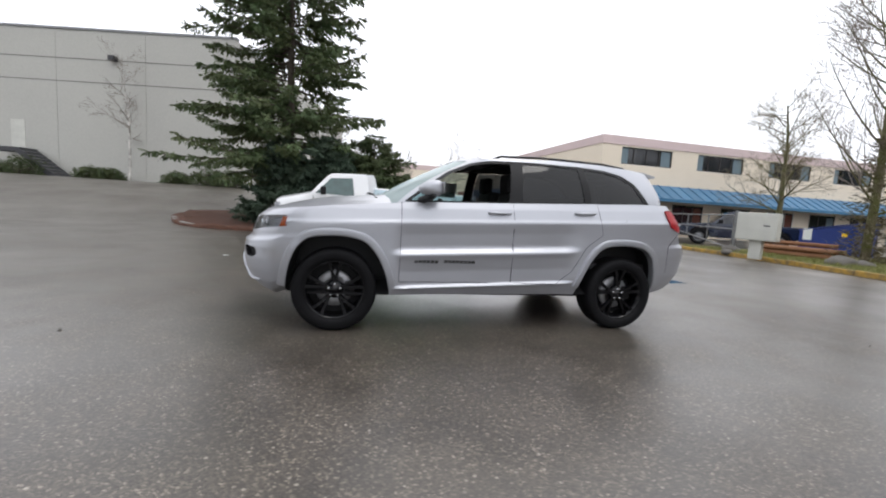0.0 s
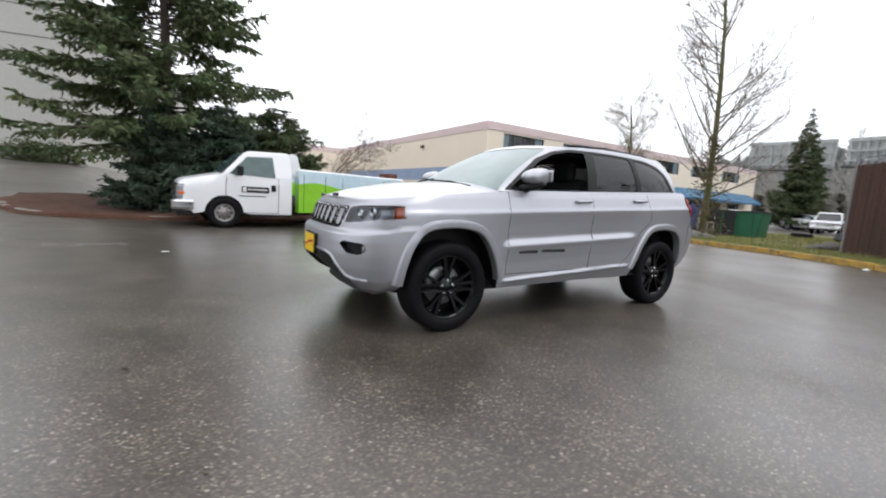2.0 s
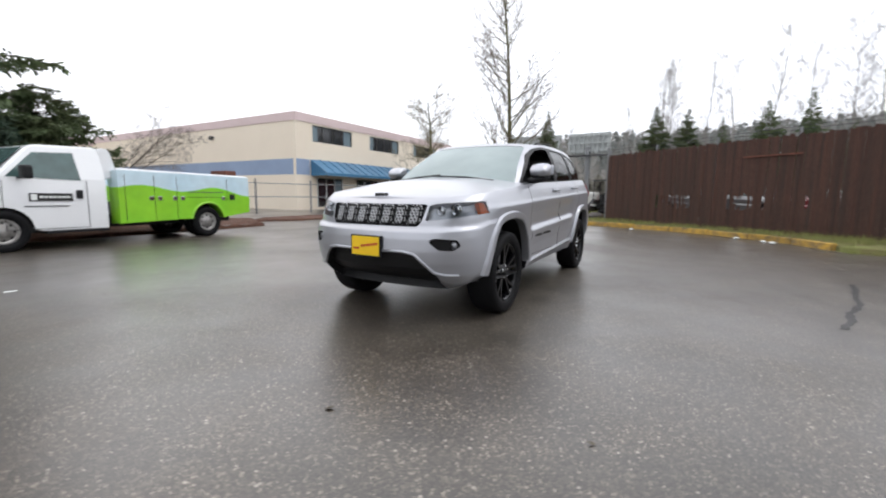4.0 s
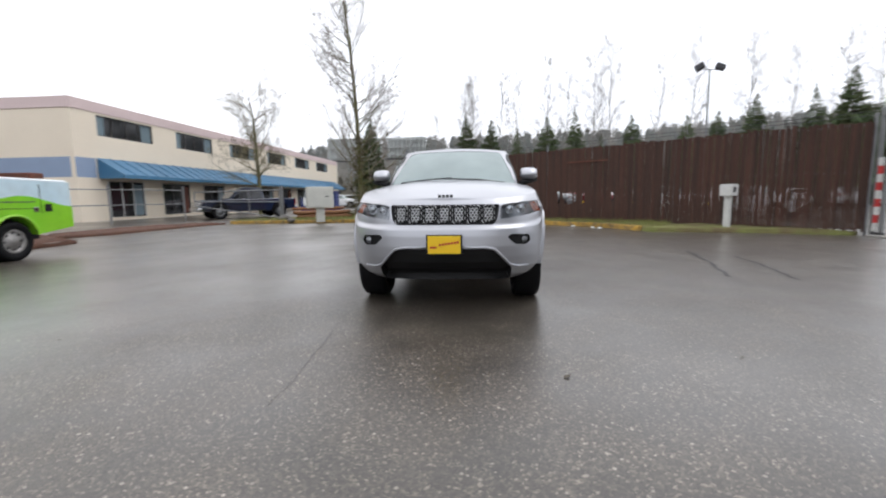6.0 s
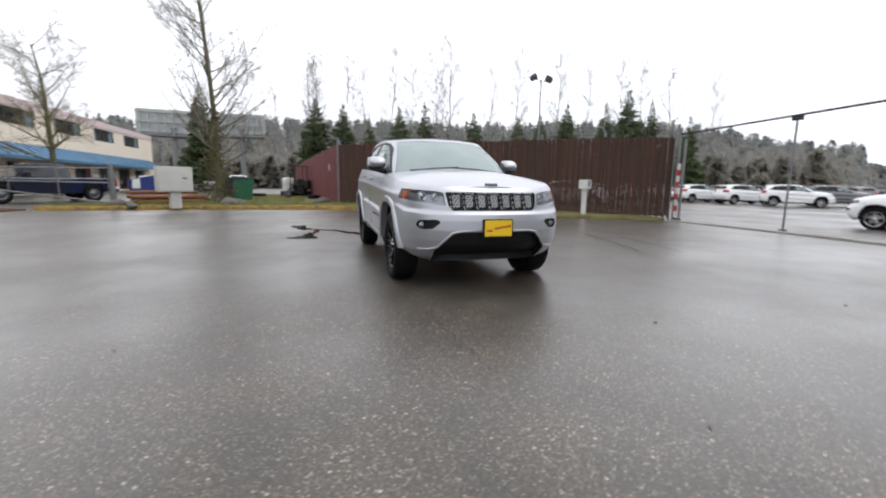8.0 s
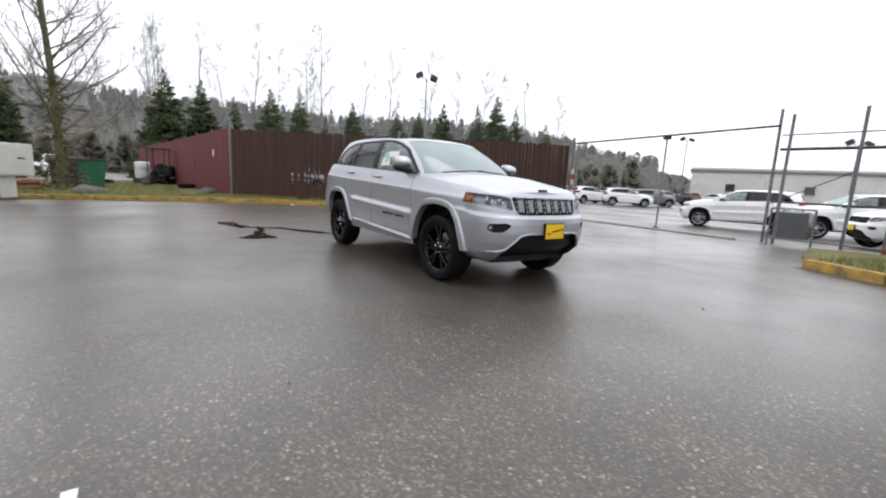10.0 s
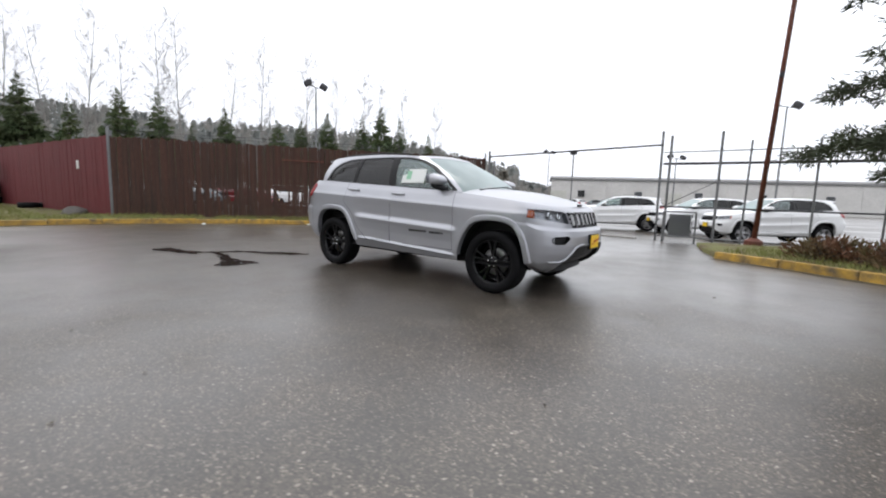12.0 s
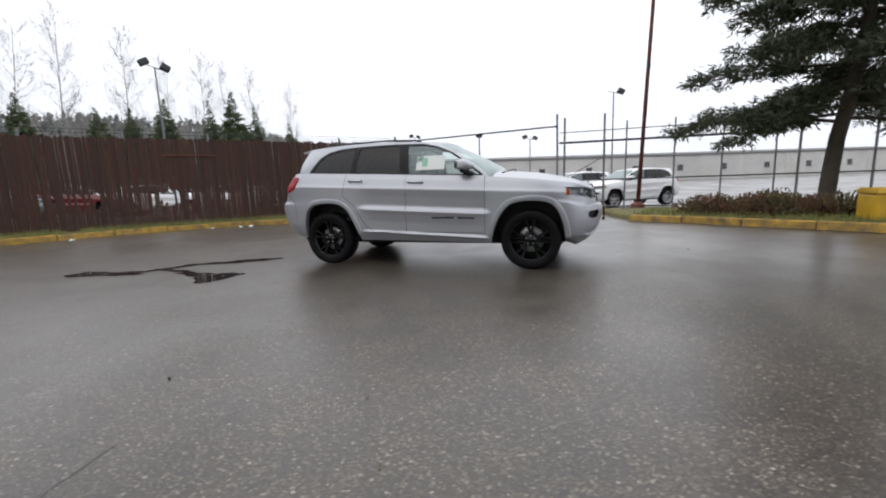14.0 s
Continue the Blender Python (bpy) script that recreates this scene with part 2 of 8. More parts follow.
ASPHALT = wet_asphalt("wet_asphalt")
WATER = material("standing_water", (0.012, 0.012, 0.012), 0.03, spec=0.5)
TAR = material("tar", (0.02, 0.02, 0.021), 0.3, var=0.3, scale=8, fine=90, bump=0.002)
GRASS = material("grass", (0.145, 0.155, 0.042), 0.9, var=1.0, scale=1.9, fine=45, bump=0.02, colour2=(0.10, 0.065, 0.035))
BLADE = material("grass_blades", (0.17, 0.2, 0.05), 0.8, var=0.6, scale=2.0, fine=20, colour2=(0.24, 0.19, 0.08))
MULCH = material("bark_mulch", (0.115, 0.05, 0.03), 0.95, var=0.7, scale=7, fine=70, bump=0.03, colour2=(0.04, 0.02, 0.013))
KERB = material("yellow_kerb_paint", (0.45, 0.27, 0.04), 0.75, var=0.95, scale=5, fine=40, bump=0.004, colour2=(0.11, 0.085, 0.05), per_object=0.35)
CONCRETE = material("concrete", (0.3, 0.29, 0.27), 0.85, var=0.5, scale=3, fine=70, bump=0.003)
PAINT = material("silver_paint", (0.41, 0.418, 0.45), 0.36, metal=0.58, coat=0.5, var=0.06, scale=3, fine=900)
WHITE_PAINT = material("white_paint", (0.78, 0.79, 0.8), 0.3, var=0.08, scale=2, fine=40, coat=0.8)
BLACK_PLASTIC = material("black_plastic", (0.011, 0.011, 0.012), 0.5, spec=0.25, var=0.2, scale=6, fine=200, bump=0.0005)
GLOSS_BLACK = material("gloss_black", (0.004, 0.004, 0.005), 0.12, var=0.1, scale=6, fine=60, spec=0.28)
WET_LITTER = material("wet_leaf_litter", (0.045, 0.032, 0.02), 0.5, var=0.9, scale=6, fine=60, bump=0.008, colour2=(0.09, 0.075, 0.04))
REFLECTOR = material("lamp_reflector", (0.34, 0.35, 0.37), 0.28, metal=0.6, var=0.25, scale=25, fine=150)
MESH_SILVER = material("silver_mesh", (0.62, 0.63, 0.65), 0.35, metal=0.2, var=0.1, scale=8, fine=80)
RUBBER = material("rubber", (0.007, 0.007, 0.008), 0.6, spec=0.12, var=0.35, scale=12, fine=160, bump=0.001)
CHROME = material("chrome", (0.72, 0.73, 0.75), 0.14, metal=1.0, var=0.05, scale=8, fine=80)
STEEL = material("galvanised_steel", (0.22, 0.225, 0.23), 0.5, metal=0.6, var=0.4, scale=5, fine=60, bump=0.001)
DARK_STEEL = material("dark_steel", (0.06, 0.06, 0.065), 0.55, metal=0.5, var=0.4, scale=5, fine=60)
RUST = material("rusty_steel", (0.16, 0.05, 0.03), 0.75, var=0.6, scale=3, fine=40, bump=0.002, colour2=(0.06, 0.025, 0.018))
CLEAR = glass("clear_glass", (0.86, 0.93, 0.91))
TINTED = glass("tinted_glass", (0.06, 0.066, 0.072))
LENS = glass("lamp_lens", (0.8, 0.82, 0.84))
AMBER = material("amber_lens", (0.75, 0.12, 0.01), 0.2, coat=0.5, var=0.1, scale=30, fine=200)
RED_LENS = material("red_lens", (0.30, 0.003, 0.006), 0.35, spec=0.2, var=0.1, scale=30, fine=200)
CABIN = material("cabin_cloth", (0.02, 0.02, 0.021), 0.8, var=0.3, scale=6, fine=120)
CABIN_PALE = material("headliner", (0.06, 0.06, 0.06), 0.9, var=0.15, scale=6, fine=120)
PLATE_YELLOW = material("yellow_card", (0.85, 0.55, 0.01), 0.4, var=0.08, scale=10, fine=80)
INK_RED = material("red_ink", (0.45, 0.03, 0.02), 0.5, var=0.1, scale=20, fine=90)
INK_BLACK = material("black_ink", (0.02, 0.02, 0.02), 0.5, var=0.1, scale=20, fine=90)
PAPER = material("white_paper", (0.75, 0.77, 0.75), 0.7, var=0.06, scale=8, fine=60)
PAPER_GREEN = material("green_print", (0.3, 0.55, 0.38), 0.7, var=0.1, scale=8, fine=60)
LAMP_GREY = material("lamp_housing_grey", (0.3, 0.31, 0.33), 0.3, metal=0.8, var=0.2, scale=20, fine=150)


def filmed(name, low=0.3, high=0.5):
    """Glass under a pale blue-green diffuse film, uneven at random."""
    mat = glass(name, (0.62, 0.74, 0.71))
    nt = mat.node_tree
    out = next(n for n in nt.nodes if n.type == "OUTPUT_MATERIAL")
    clear = out.inputs["Surface"].links[0].from_socket
    film = nt.nodes.new("ShaderNodeBsdfDiffuse")
    film.inputs["Color"].default_value = (0.62, 0.74, 0.74, 1)
    tc = nt.nodes.new("ShaderNodeTexCoord")
    no = nt.nodes.new("ShaderNodeTexNoise")
    no.inputs["Scale"].default_value, no.inputs["Detail"].default_value = 2.0, 6.0
    nt.links.new(tc.outputs["Object"], no.inputs["Vector"])
    mr = nt.nodes.new("ShaderNodeMapRange")
    mr.inputs["To Min"].default_value, mr.inputs["To Max"].default_value = low, high
    nt.links.new(no.outputs["Fac"], mr.inputs["Value"])
    mx = nt.nodes.new("ShaderNodeMixShader")
    nt.links.new(mr.outputs[0], mx.inputs["Fac"])
    nt.links.new(clear, mx.inputs[1])
    nt.links.new(film.outputs[0], mx.inputs[2])
    nt.links.new(mx.outputs[0], out.inputs["Surface"])
    return mat


FILMED_GLASS = filmed("pale_film_glass")
# the door glass has its pale sky sheen painted in as a thin film
SIDE_SHEEN = filmed("sheen_painted_door_glass", 0.16, 0.3)

# ---- ground: one sheet to the horizon ----
def ground_z(x, y):
    z = -0.012 * max(0.0, min(y, 12.0) - 1.0)
    z += 1.65 * smooth01((y - 11.5) / 15.0) * smooth01((-3.5 - x) / 5.0)
    z -= 0.28 * smooth01((-7.0 - y) / 10.0)
    z += 0.02 * smooth01((x - 6.0) / 6.0) * smooth01((y + 4.0) / 4.0)
    return z


def axis_steps(lo, hi, fine_lo, fine_hi, step):
    out = list(np.arange(fine_lo, fine_hi + 1e-6, step))
    d, p = step, fine_hi
    while p < hi:
        d *= 1.35
        p += d
        out.append(p)
    d, p = step, fine_lo
    while p > lo:
        d *= 1.35
        p -= d
        out.insert(0, p)
    return out


gx, gy = axis_steps(-2500, 2500, -30, 34, 0.8), axis_steps(-2500, 2500, -30, 36, 0.8)
verts = [(x, y, ground_z(x, y)) for x in gx for y in gy]
faces = [(i * len(gy) + j, (i + 1) * len(gy) + j, (i + 1) * len(gy) + j + 1, i * len(gy) + j + 1) for i in range(len(gx) - 1) for j in range(len(gy) - 1)]
tagged(grid_part("ground", verts, faces, ASPHALT, None, "", True), "wet grey asphalt of a parking lot", "ground", kind="structure")


def along(pts, step):
    """Points at even steps on a smooth line through pts."""
    pts = [Vector((*p, 0)) for p in pts]
    dense = []
    for i in range(len(pts) - 1):
        p0, p1, p2, p3 = pts[max(i - 1, 0)], pts[i], pts[i + 1], pts[min(i + 2, len(pts) - 1)]
        for j in range(40):
            t = j / 40
            dense.append(0.5 * ((2 * p1) + (p2 - p0) * t + (2 * p0 - 5 * p1 + 4 * p2 - p3) * t * t + (3 * p1 - p0 - 3 * p2 + p3) * t ** 3))
    dense.append(pts[-1])
    out, left = [dense[0]], step
    for a, b in zip(dense, dense[1:]):
        d = (b - a).length
        while d >= left:
            a = a + (b - a) * (left / d)
            out.append(a.copy())
            d = (b - a).length
            left = step
        left -= d
    return out


def island(name, outline, height, mat, label, category, bumpy=0.03, cell=0.35):
    """A raised bed inside a closed outline, one mesh with a skirt."""
    P = np.array(outline)
    lo, hi = P.min(0), P.max(0)
    bm = bmesh.new()
    vs = [bm.verts.new((x, y, ground_z(x, y) + height)) for x, y in outline]
    f = bm.faces.new(vs)
    if f.normal.z < 0:
        f.normal_flip()
    bmesh.ops.triangulate(bm, faces=[f])
    for q in range(3):
        bmesh.ops.subdivide_edges(bm, edges=[e for e in bm.edges if e.calc_length() > cell * 2], cuts=1)
        bmesh.ops.triangulate(bm, faces=bm.faces)
    edge = {v for e in bm.edges if e.is_boundary for v in e.verts}
    for v in bm.verts:
        g = ground_z(v.co.x, v.co.y) + height
        v.co.z = g if v in edge else g + bumpy * (noise.noise(v.co * 1.3) + 0.5 * noise.noise(v.co * 4)) + bumpy * 0.7
    r = bmesh.ops.extrude_edge_only(bm, edges=[e for e in bm.edges if e.is_boundary])
    for v in r["geom"]:
        if isinstance(v, bmesh.types.BMVert):
            v.co.z -= height + 0.15
    return plain(name, bm, mat, label, category, kind="structure", smooth=True)


def kerb(name, pts, label, width=0.16, height=0.15, length=1.2, mat=None):
    """A kerb of separate stones along a line; the line is the face towards the lot."""
    root = thing(name, Matrix.Identity(4), label, "kerb", kind="structure")
    mat = mat or KERB
    line = along(pts, length)
    rnd = random.Random(5)
    for a, b in zip(line, line[1:]):
        d = (b - a)
        ang = math.atan2(d.y, d.x)
        ln = d.length - 0.012
        bm = bmesh.new()
        box(bm, 0, ln, 0, width, -0.1, height, 0.02)
        for v in bm.verts:
            if v.co.z > 0.05 and v.co.y < 0.05:
                v.co.y += 0.015
            v.co += Vector((0, noise.noise(Vector((a.x + v.co.x, a.y, v.co.z)) * 3) * 0.008, noise.noise(Vector((a.x, a.y + v.co.x, 3)) * 2.5) * 0.008))
        st = part("kerb_stone", bm, mat, root)
        st.matrix_basis = Matrix.Translation((a.x, a.y, ground_z(a.x, a.y) + rnd.uniform(-0.01, 0.01))) @ Matrix.Rotation(ang, 4, "Z")
    return root


KERB_N = [(13.7, 12.0), (13.35, 9.8), (12.75, 6.0), (12.0, 3.0), (11.3, 0.8), (10.6, -0.8), (10.0, -2.2), (9.0, -3.5), (7.9, -4.45), (7.0, -4.9), (6.2, -5.1)]
KERB_S = [(-3.25, -5.35), (-4.2, -4.85), (-5.6, -3.9), (-7.0, -2.95), (-8.6, -1.9), (-10.2, -1.3), (-12.0, -1.4)]
kerb("kerb_north", KERB_N, "worn yellow painted concrete kerb along the grass verge")
kerb("kerb_south", KERB_S, "worn yellow painted concrete kerb of a planting bed")


def behind(pts, d):
    """A line through pts, set back by d to its left."""
    line = along(pts, 0.4)
    out = []
    for i, p in enumerate(line):
        t = (line[min(i + 1, len(line) - 1)] - line[max(i - 1, 0)]).normalized()
        out.append((p.x - t.y * d, p.y + t.x * d))
    return out


line_n = behind(KERB_N, 0.12)
island("grass_verge", line_n + [(6.0, -6.6), (5.6, -8.6), (5.5, -10.0), (8.0, -9.6), (14.2, -1.5), (16, 0.2), (34, 1.6), (34, 7), (24, 10.0), (18.5, 11.2)], 0.11, GRASS, "thin yellowish winter grass behind the kerb", "grass")
line_s = behind(KERB_S, 0.12)
island("planting_bed", line_s + [(-14, -4), (-14, -9.6), (-4.6, -9.7), (-2.6, -8.6), (-2.9, -6.8)], 0.09, GRASS, "patchy grass bed beside the kerb", "grass", 0.04)
mulch_line = along([(-8.3, 14.2), (-7.6, 12.7), (-6.2, 11.4), (-4.6, 10.95), (-2.0, 10.9), (2.0, 11.0), (5.5, 11.4)], 0.5)
mulch_out = [(p.x, p.y) for p in mulch_line]
mulch_out += [(6.5, 14.0), (4.0, 18.0), (-2.0, 19.0), (-6.0, 17.6), (-8.0, 16.0)]
kerb("kerb_mulch", [(-8.3, 14.2), (-7.6, 12.7), (-6.2, 11.4), (-4.6, 10.95), (-2.0, 10.9), (2.0, 11.0), (5.5, 11.4)], "low stone edging round the mulch bed", 0.2, 0.1, 0.7, CONCRETE)
island("mulch_bed", mulch_out, 0.1, MULCH, "red-brown bark mulch under a fir tree", "planting bed", 0.10)

DARK_DISC = material("brake_steel", (0.36, 0.36, 0.37), 0.4, metal=0.6, var=0.3, scale=20, fine=120)


# ---- the mid-size SUV: a shell of horizontal loops, cut into panels ----
WB, HUB_Z, TYRE_R = 1.4575, 0.376, 0.376
FRONT = ((0.27, -2.07), (0.34, -2.21), (0.42, -2.295), (0.52, -2.33), (0.62, -2.345), (0.72, -2.342), (0.782, -2.33), (0.8, -2.295), (0.815, -2.278), (0.86, -2.27), (0.98, -2.228), (1.01, -2.195), (1.03, -2.16))
REAR = ((0.4, 2.18), (0.5, 2.29), (0.62, 2.36), (0.82, 2.4), (0.9, 2.38), (0.94, 2.33), (1.1, 2.29), (1.34, 2.15))
BOTTOM = ((-2.45, 0.30), (-2.0, 0.28), (-1.9, 0.34), (-0.9, 0.34), (0.9, 0.36), (1.85, 0.38), (2.05, 0.42), (2.4, 0.47))
TOP = ((-2.45, 1.0), (-2.2, 1.03), (-1.9, 1.085), (-1.5, 1.135), (-1.05, 1.18), (-0.75, 1.205), (1.67, 1.33), (1.9, 1.335), (2.4, 1.33))
SIDE_DOOR = ((0.30, 0.85), (0.38, 0.893), (0.425, 0.918), (0.438, 0.938), (0.452, 0.938), (0.468, 0.914), (0.6, 0.921), (0.71, 0.944), (0.752, 0.961), (0.766, 0.96), (0.81, 0.922), (0.84, 0.92), (0.95, 0.930), (1.045, 0.949), (1.06, 0.948), (1.085, 0.934), (1.18, 0.905), (1.25, 0.872), (1.4, 0.85))
SIDE_PLAIN = ((0.30, 0.86), (0.40, 0.905), (0.5, 0.93), (0.7, 0.942), (0.9, 0.945), (1.045, 0.952), (1.06, 0.951), (1.085, 0.936), (1.18, 0.905), (1.25, 0.872), (1.4, 0.85))
ROOF_EDGE = ((-2.5, 1.67), (-0.2, 1.67), (0.0, 1.685), (0.2, 1.703), (0.7, 1.722), (1.2, 1.718), (1.6, 1.698), (1.95, 1.665), (2.4, 1.64))
ARCH_F = ((-0.425, 0.26), (-0.425, 0.42), (-0.395, 0.60), (-0.33, 0.755), (-0.23, 0.845), (-0.07, 0.873), (0.09, 0.87), (0.24, 0.835), (0.34, 0.745), (0.42, 0.61), (0.475, 0.45), (0.50, 0.26))
ARCH_R = ((-0.53, 0.26), (-0.505, 0.45), (-0.44, 0.63), (-0.35, 0.785), (-0.24, 0.868), (-0.08, 0.893), (0.08, 0.89), (0.22, 0.858), (0.32, 0.76), (0.365, 0.6), (0.385, 0.45), (0.39, 0.26))
# the nose in plan: share of the half width, and how far that lies behind the tip
NOSE = [(p.x, p.y) for p in along([(0, 0), (0.3, 0.012), (0.5, 0.042), (0.65, 0.09), (0.76, 0.15), (0.86, 0.24), (0.93, 0.345), (0.97, 0.47), (0.99, 0.62), (1.0, 0.95)], 0.01)]


def lut(table, x):
    a = np.array(table)
    return np.interp(x, a[:, 0], a[:, 1])


def outline_distance(px, pz, poly):
    """Distance to a closed outline (below zero inside)."""
    A = np.array(poly, float)
    D = np.roll(A, -1, axis=0) - A
    pt = np.stack([np.asarray(px, float), np.asarray(pz, float)], -1)[..., None, :]
    t = np.clip(((pt - A) * D).sum(-1) / np.maximum((D * D).sum(-1), 1e-12), 0, 1)
    best = np.linalg.norm(pt - A - t[..., None] * D, axis=-1).min(-1)
    x, z = pt[..., 0], pt[..., 1]
    cross = ((A[:, 1] > z) != (A[:, 1] + D[:, 1] > z)) & (x < D[:, 0] * (z - A[:, 1]) / np.where(np.abs(D[:, 1]) < 1e-9, 1e-9, D[:, 1]) + A[:, 0])
    inside = cross.sum(-1) % 2 == 1
    return np.where(inside, -best, best)


def rounded(poly, r=0.03, steps=4):
    """A polygon with its corners rounded off."""
    out = []
    n = len(poly)
    for i in range(n):
        p0, p1, p2 = (np.array(poly[(i + k) % n], float) for k in (-1, 0, 1))
        a, b = p0 - p1, p2 - p1
        k = min(r, 0.45 * np.linalg.norm(a), 0.45 * np.linalg.norm(b))
        s, e = p1 + a / np.linalg.norm(a) * k, p1 + b / np.linalg.norm(b) * k
        for j in range(steps + 1):
            t = j / steps
            out.append(tuple((1 - t) ** 2 * s + 2 * t * (1 - t) * p1 + t * t * e))
    return out


# the edge of each wheel opening as a smooth line, from its front foot over the top to its rear foot
ARCH_LINES = [[(p.x, p.y) for p in along([(c + a, b) for a, b in table], 0.03)] for c, table in ((-WB, ARCH_F), (WB, ARCH_R))]


def arches():
    return ARCH_LINES


FLARE = ((-0.004, -0.06), (-0.004, 0.012), (0.004, 0.02), (0.042, 0.026), (0.056, 0.022), (0.07, -0.012))


def flare(i, s):
    """The raised lip round a wheel opening: one profile swept along its edge."""
    line = [p for p in ARCH_LINES[i] if p[1] > (0.40 if i == 0 else 0.43)]
    bm = bmesh.new()
    rows = []
    for q, (x, z) in enumerate(line):
        a, b = line[max(q - 1, 0)], line[min(q + 1, len(line) - 1)]
        t = Vector((b[0] - a[0], b[1] - a[1])).normalized()
        row = []
        for d, off in FLARE:
            px, pz = x - t.y * d, z + t.x * d
            row.append(bm.verts.new((px, s * (side_y(px, pz) + off), pz)))
        rows.append(row)
    for r0, r1 in zip(rows, rows[1:]):
        for q in range(len(FLARE) - 1):
            bm.faces.new((r0[q], r0[q + 1], r1[q + 1], r1[q]) if s < 0 else (r0[q], r1[q], r1[q + 1], r0[q + 1]))
    bmesh.ops.recalc_face_normals(bm, faces=bm.faces)
    return bm


def half_width(x, z):
    zz = z - 0.047 * x
    m = np.clip((x + 0.98) / 0.14, 0, 1) * np.clip((0.98 - x) / 0.25, 0, 1)
    m = m * m * (3 - 2 * m)
    w = m * lut(SIDE_DOOR, zz) + (1 - m) * lut(SIDE_PLAIN, zz)
    for poly in arches():
        d = outline_distance(x, z, poly)
        w = w + 0.014 * np.exp(-(np.maximum(d, 0) / 0.2) ** 2)
    return w


def superloop(n, xf, xr, p_f, q_f, p_r, q_r):
    """Half a loop (from the nose round to the tail) as x and a share of the half width, evenly spaced."""
    a = np.linspace(0, math.pi / 2, 500)
    cr = np.cos(a) ** (2 / p_r)
    sr = np.sin(a) ** (2 / q_r)
    xc = 0.1
    if p_f:
        xn, yn = xc + (xf - xc) * np.cos(a) ** (2 / p_f), np.sin(a) ** (2 / q_f)
    else:
        yn, xn = (np.array(c) for c in zip(*NOSE))
        xn = np.append(xf + xn, xc)
        yn = np.append(yn, 1.0)
    x = np.concatenate([xn, (xc + (xr - xc) * cr)[::-1][1:]])
    y = np.concatenate([yn, sr[::-1][1:]])
    d = np.concatenate([[0], np.cumsum(np.hypot(np.diff(x), 0.92 * np.diff(y)))])
    t = np.linspace(0, d[-1], n)
    return np.interp(t, d, x), np.interp(t, d, y)


def lower_shell(n, k):
    vs = np.linspace(0, 1, k)
    X, Y, Z = (np.zeros((k, n)) for _ in range(3))
    for i, v in enumerate(vs):
        xf = lut(FRONT, 0.28 + v * (1.03 - 0.28))
        xr = lut(REAR, 0.46 + v * (1.33 - 0.46))
        x, s = superloop(n, xf, xr, 0, 0, 13.0, 5.0)
        z = lut(BOTTOM, x) + v * (lut(TOP, x) - lut(BOTTOM, x))
        X[i], Y[i], Z[i] = x, s * half_width(x, z), z
    return X, Y, Z


def upper_shell(n, k):
    vs = np.linspace(0, 1, k)
    X, Y, Z = (np.zeros((k, n)) for _ in range(3))
    for i, v in enumerate(vs):
        x, s = superloop(n, -1.16 + 0.98 * v - 0.03 * math.sin(math.pi * v), 2.19 - 0.17 * v ** 1.5, 4.6, 3.4, 7.5, 4.0)
        z0, z1 = lut(TOP, x), lut(ROOF_EDGE, x)
        z = z0 + v * (z1 - z0)
        w = 0.870 - 0.140 * v - 0.035 * v ** 3 + 0.02 * math.sin(math.pi * v)
        z = z + 0.045 * v * (1 - s ** 2)
        X[i], Y[i], Z[i] = x, s * w * (1 - 0.035 * np.clip((x - 0.9) / 1.1, 0, 1) ** 2), z
    return X, Y, Z


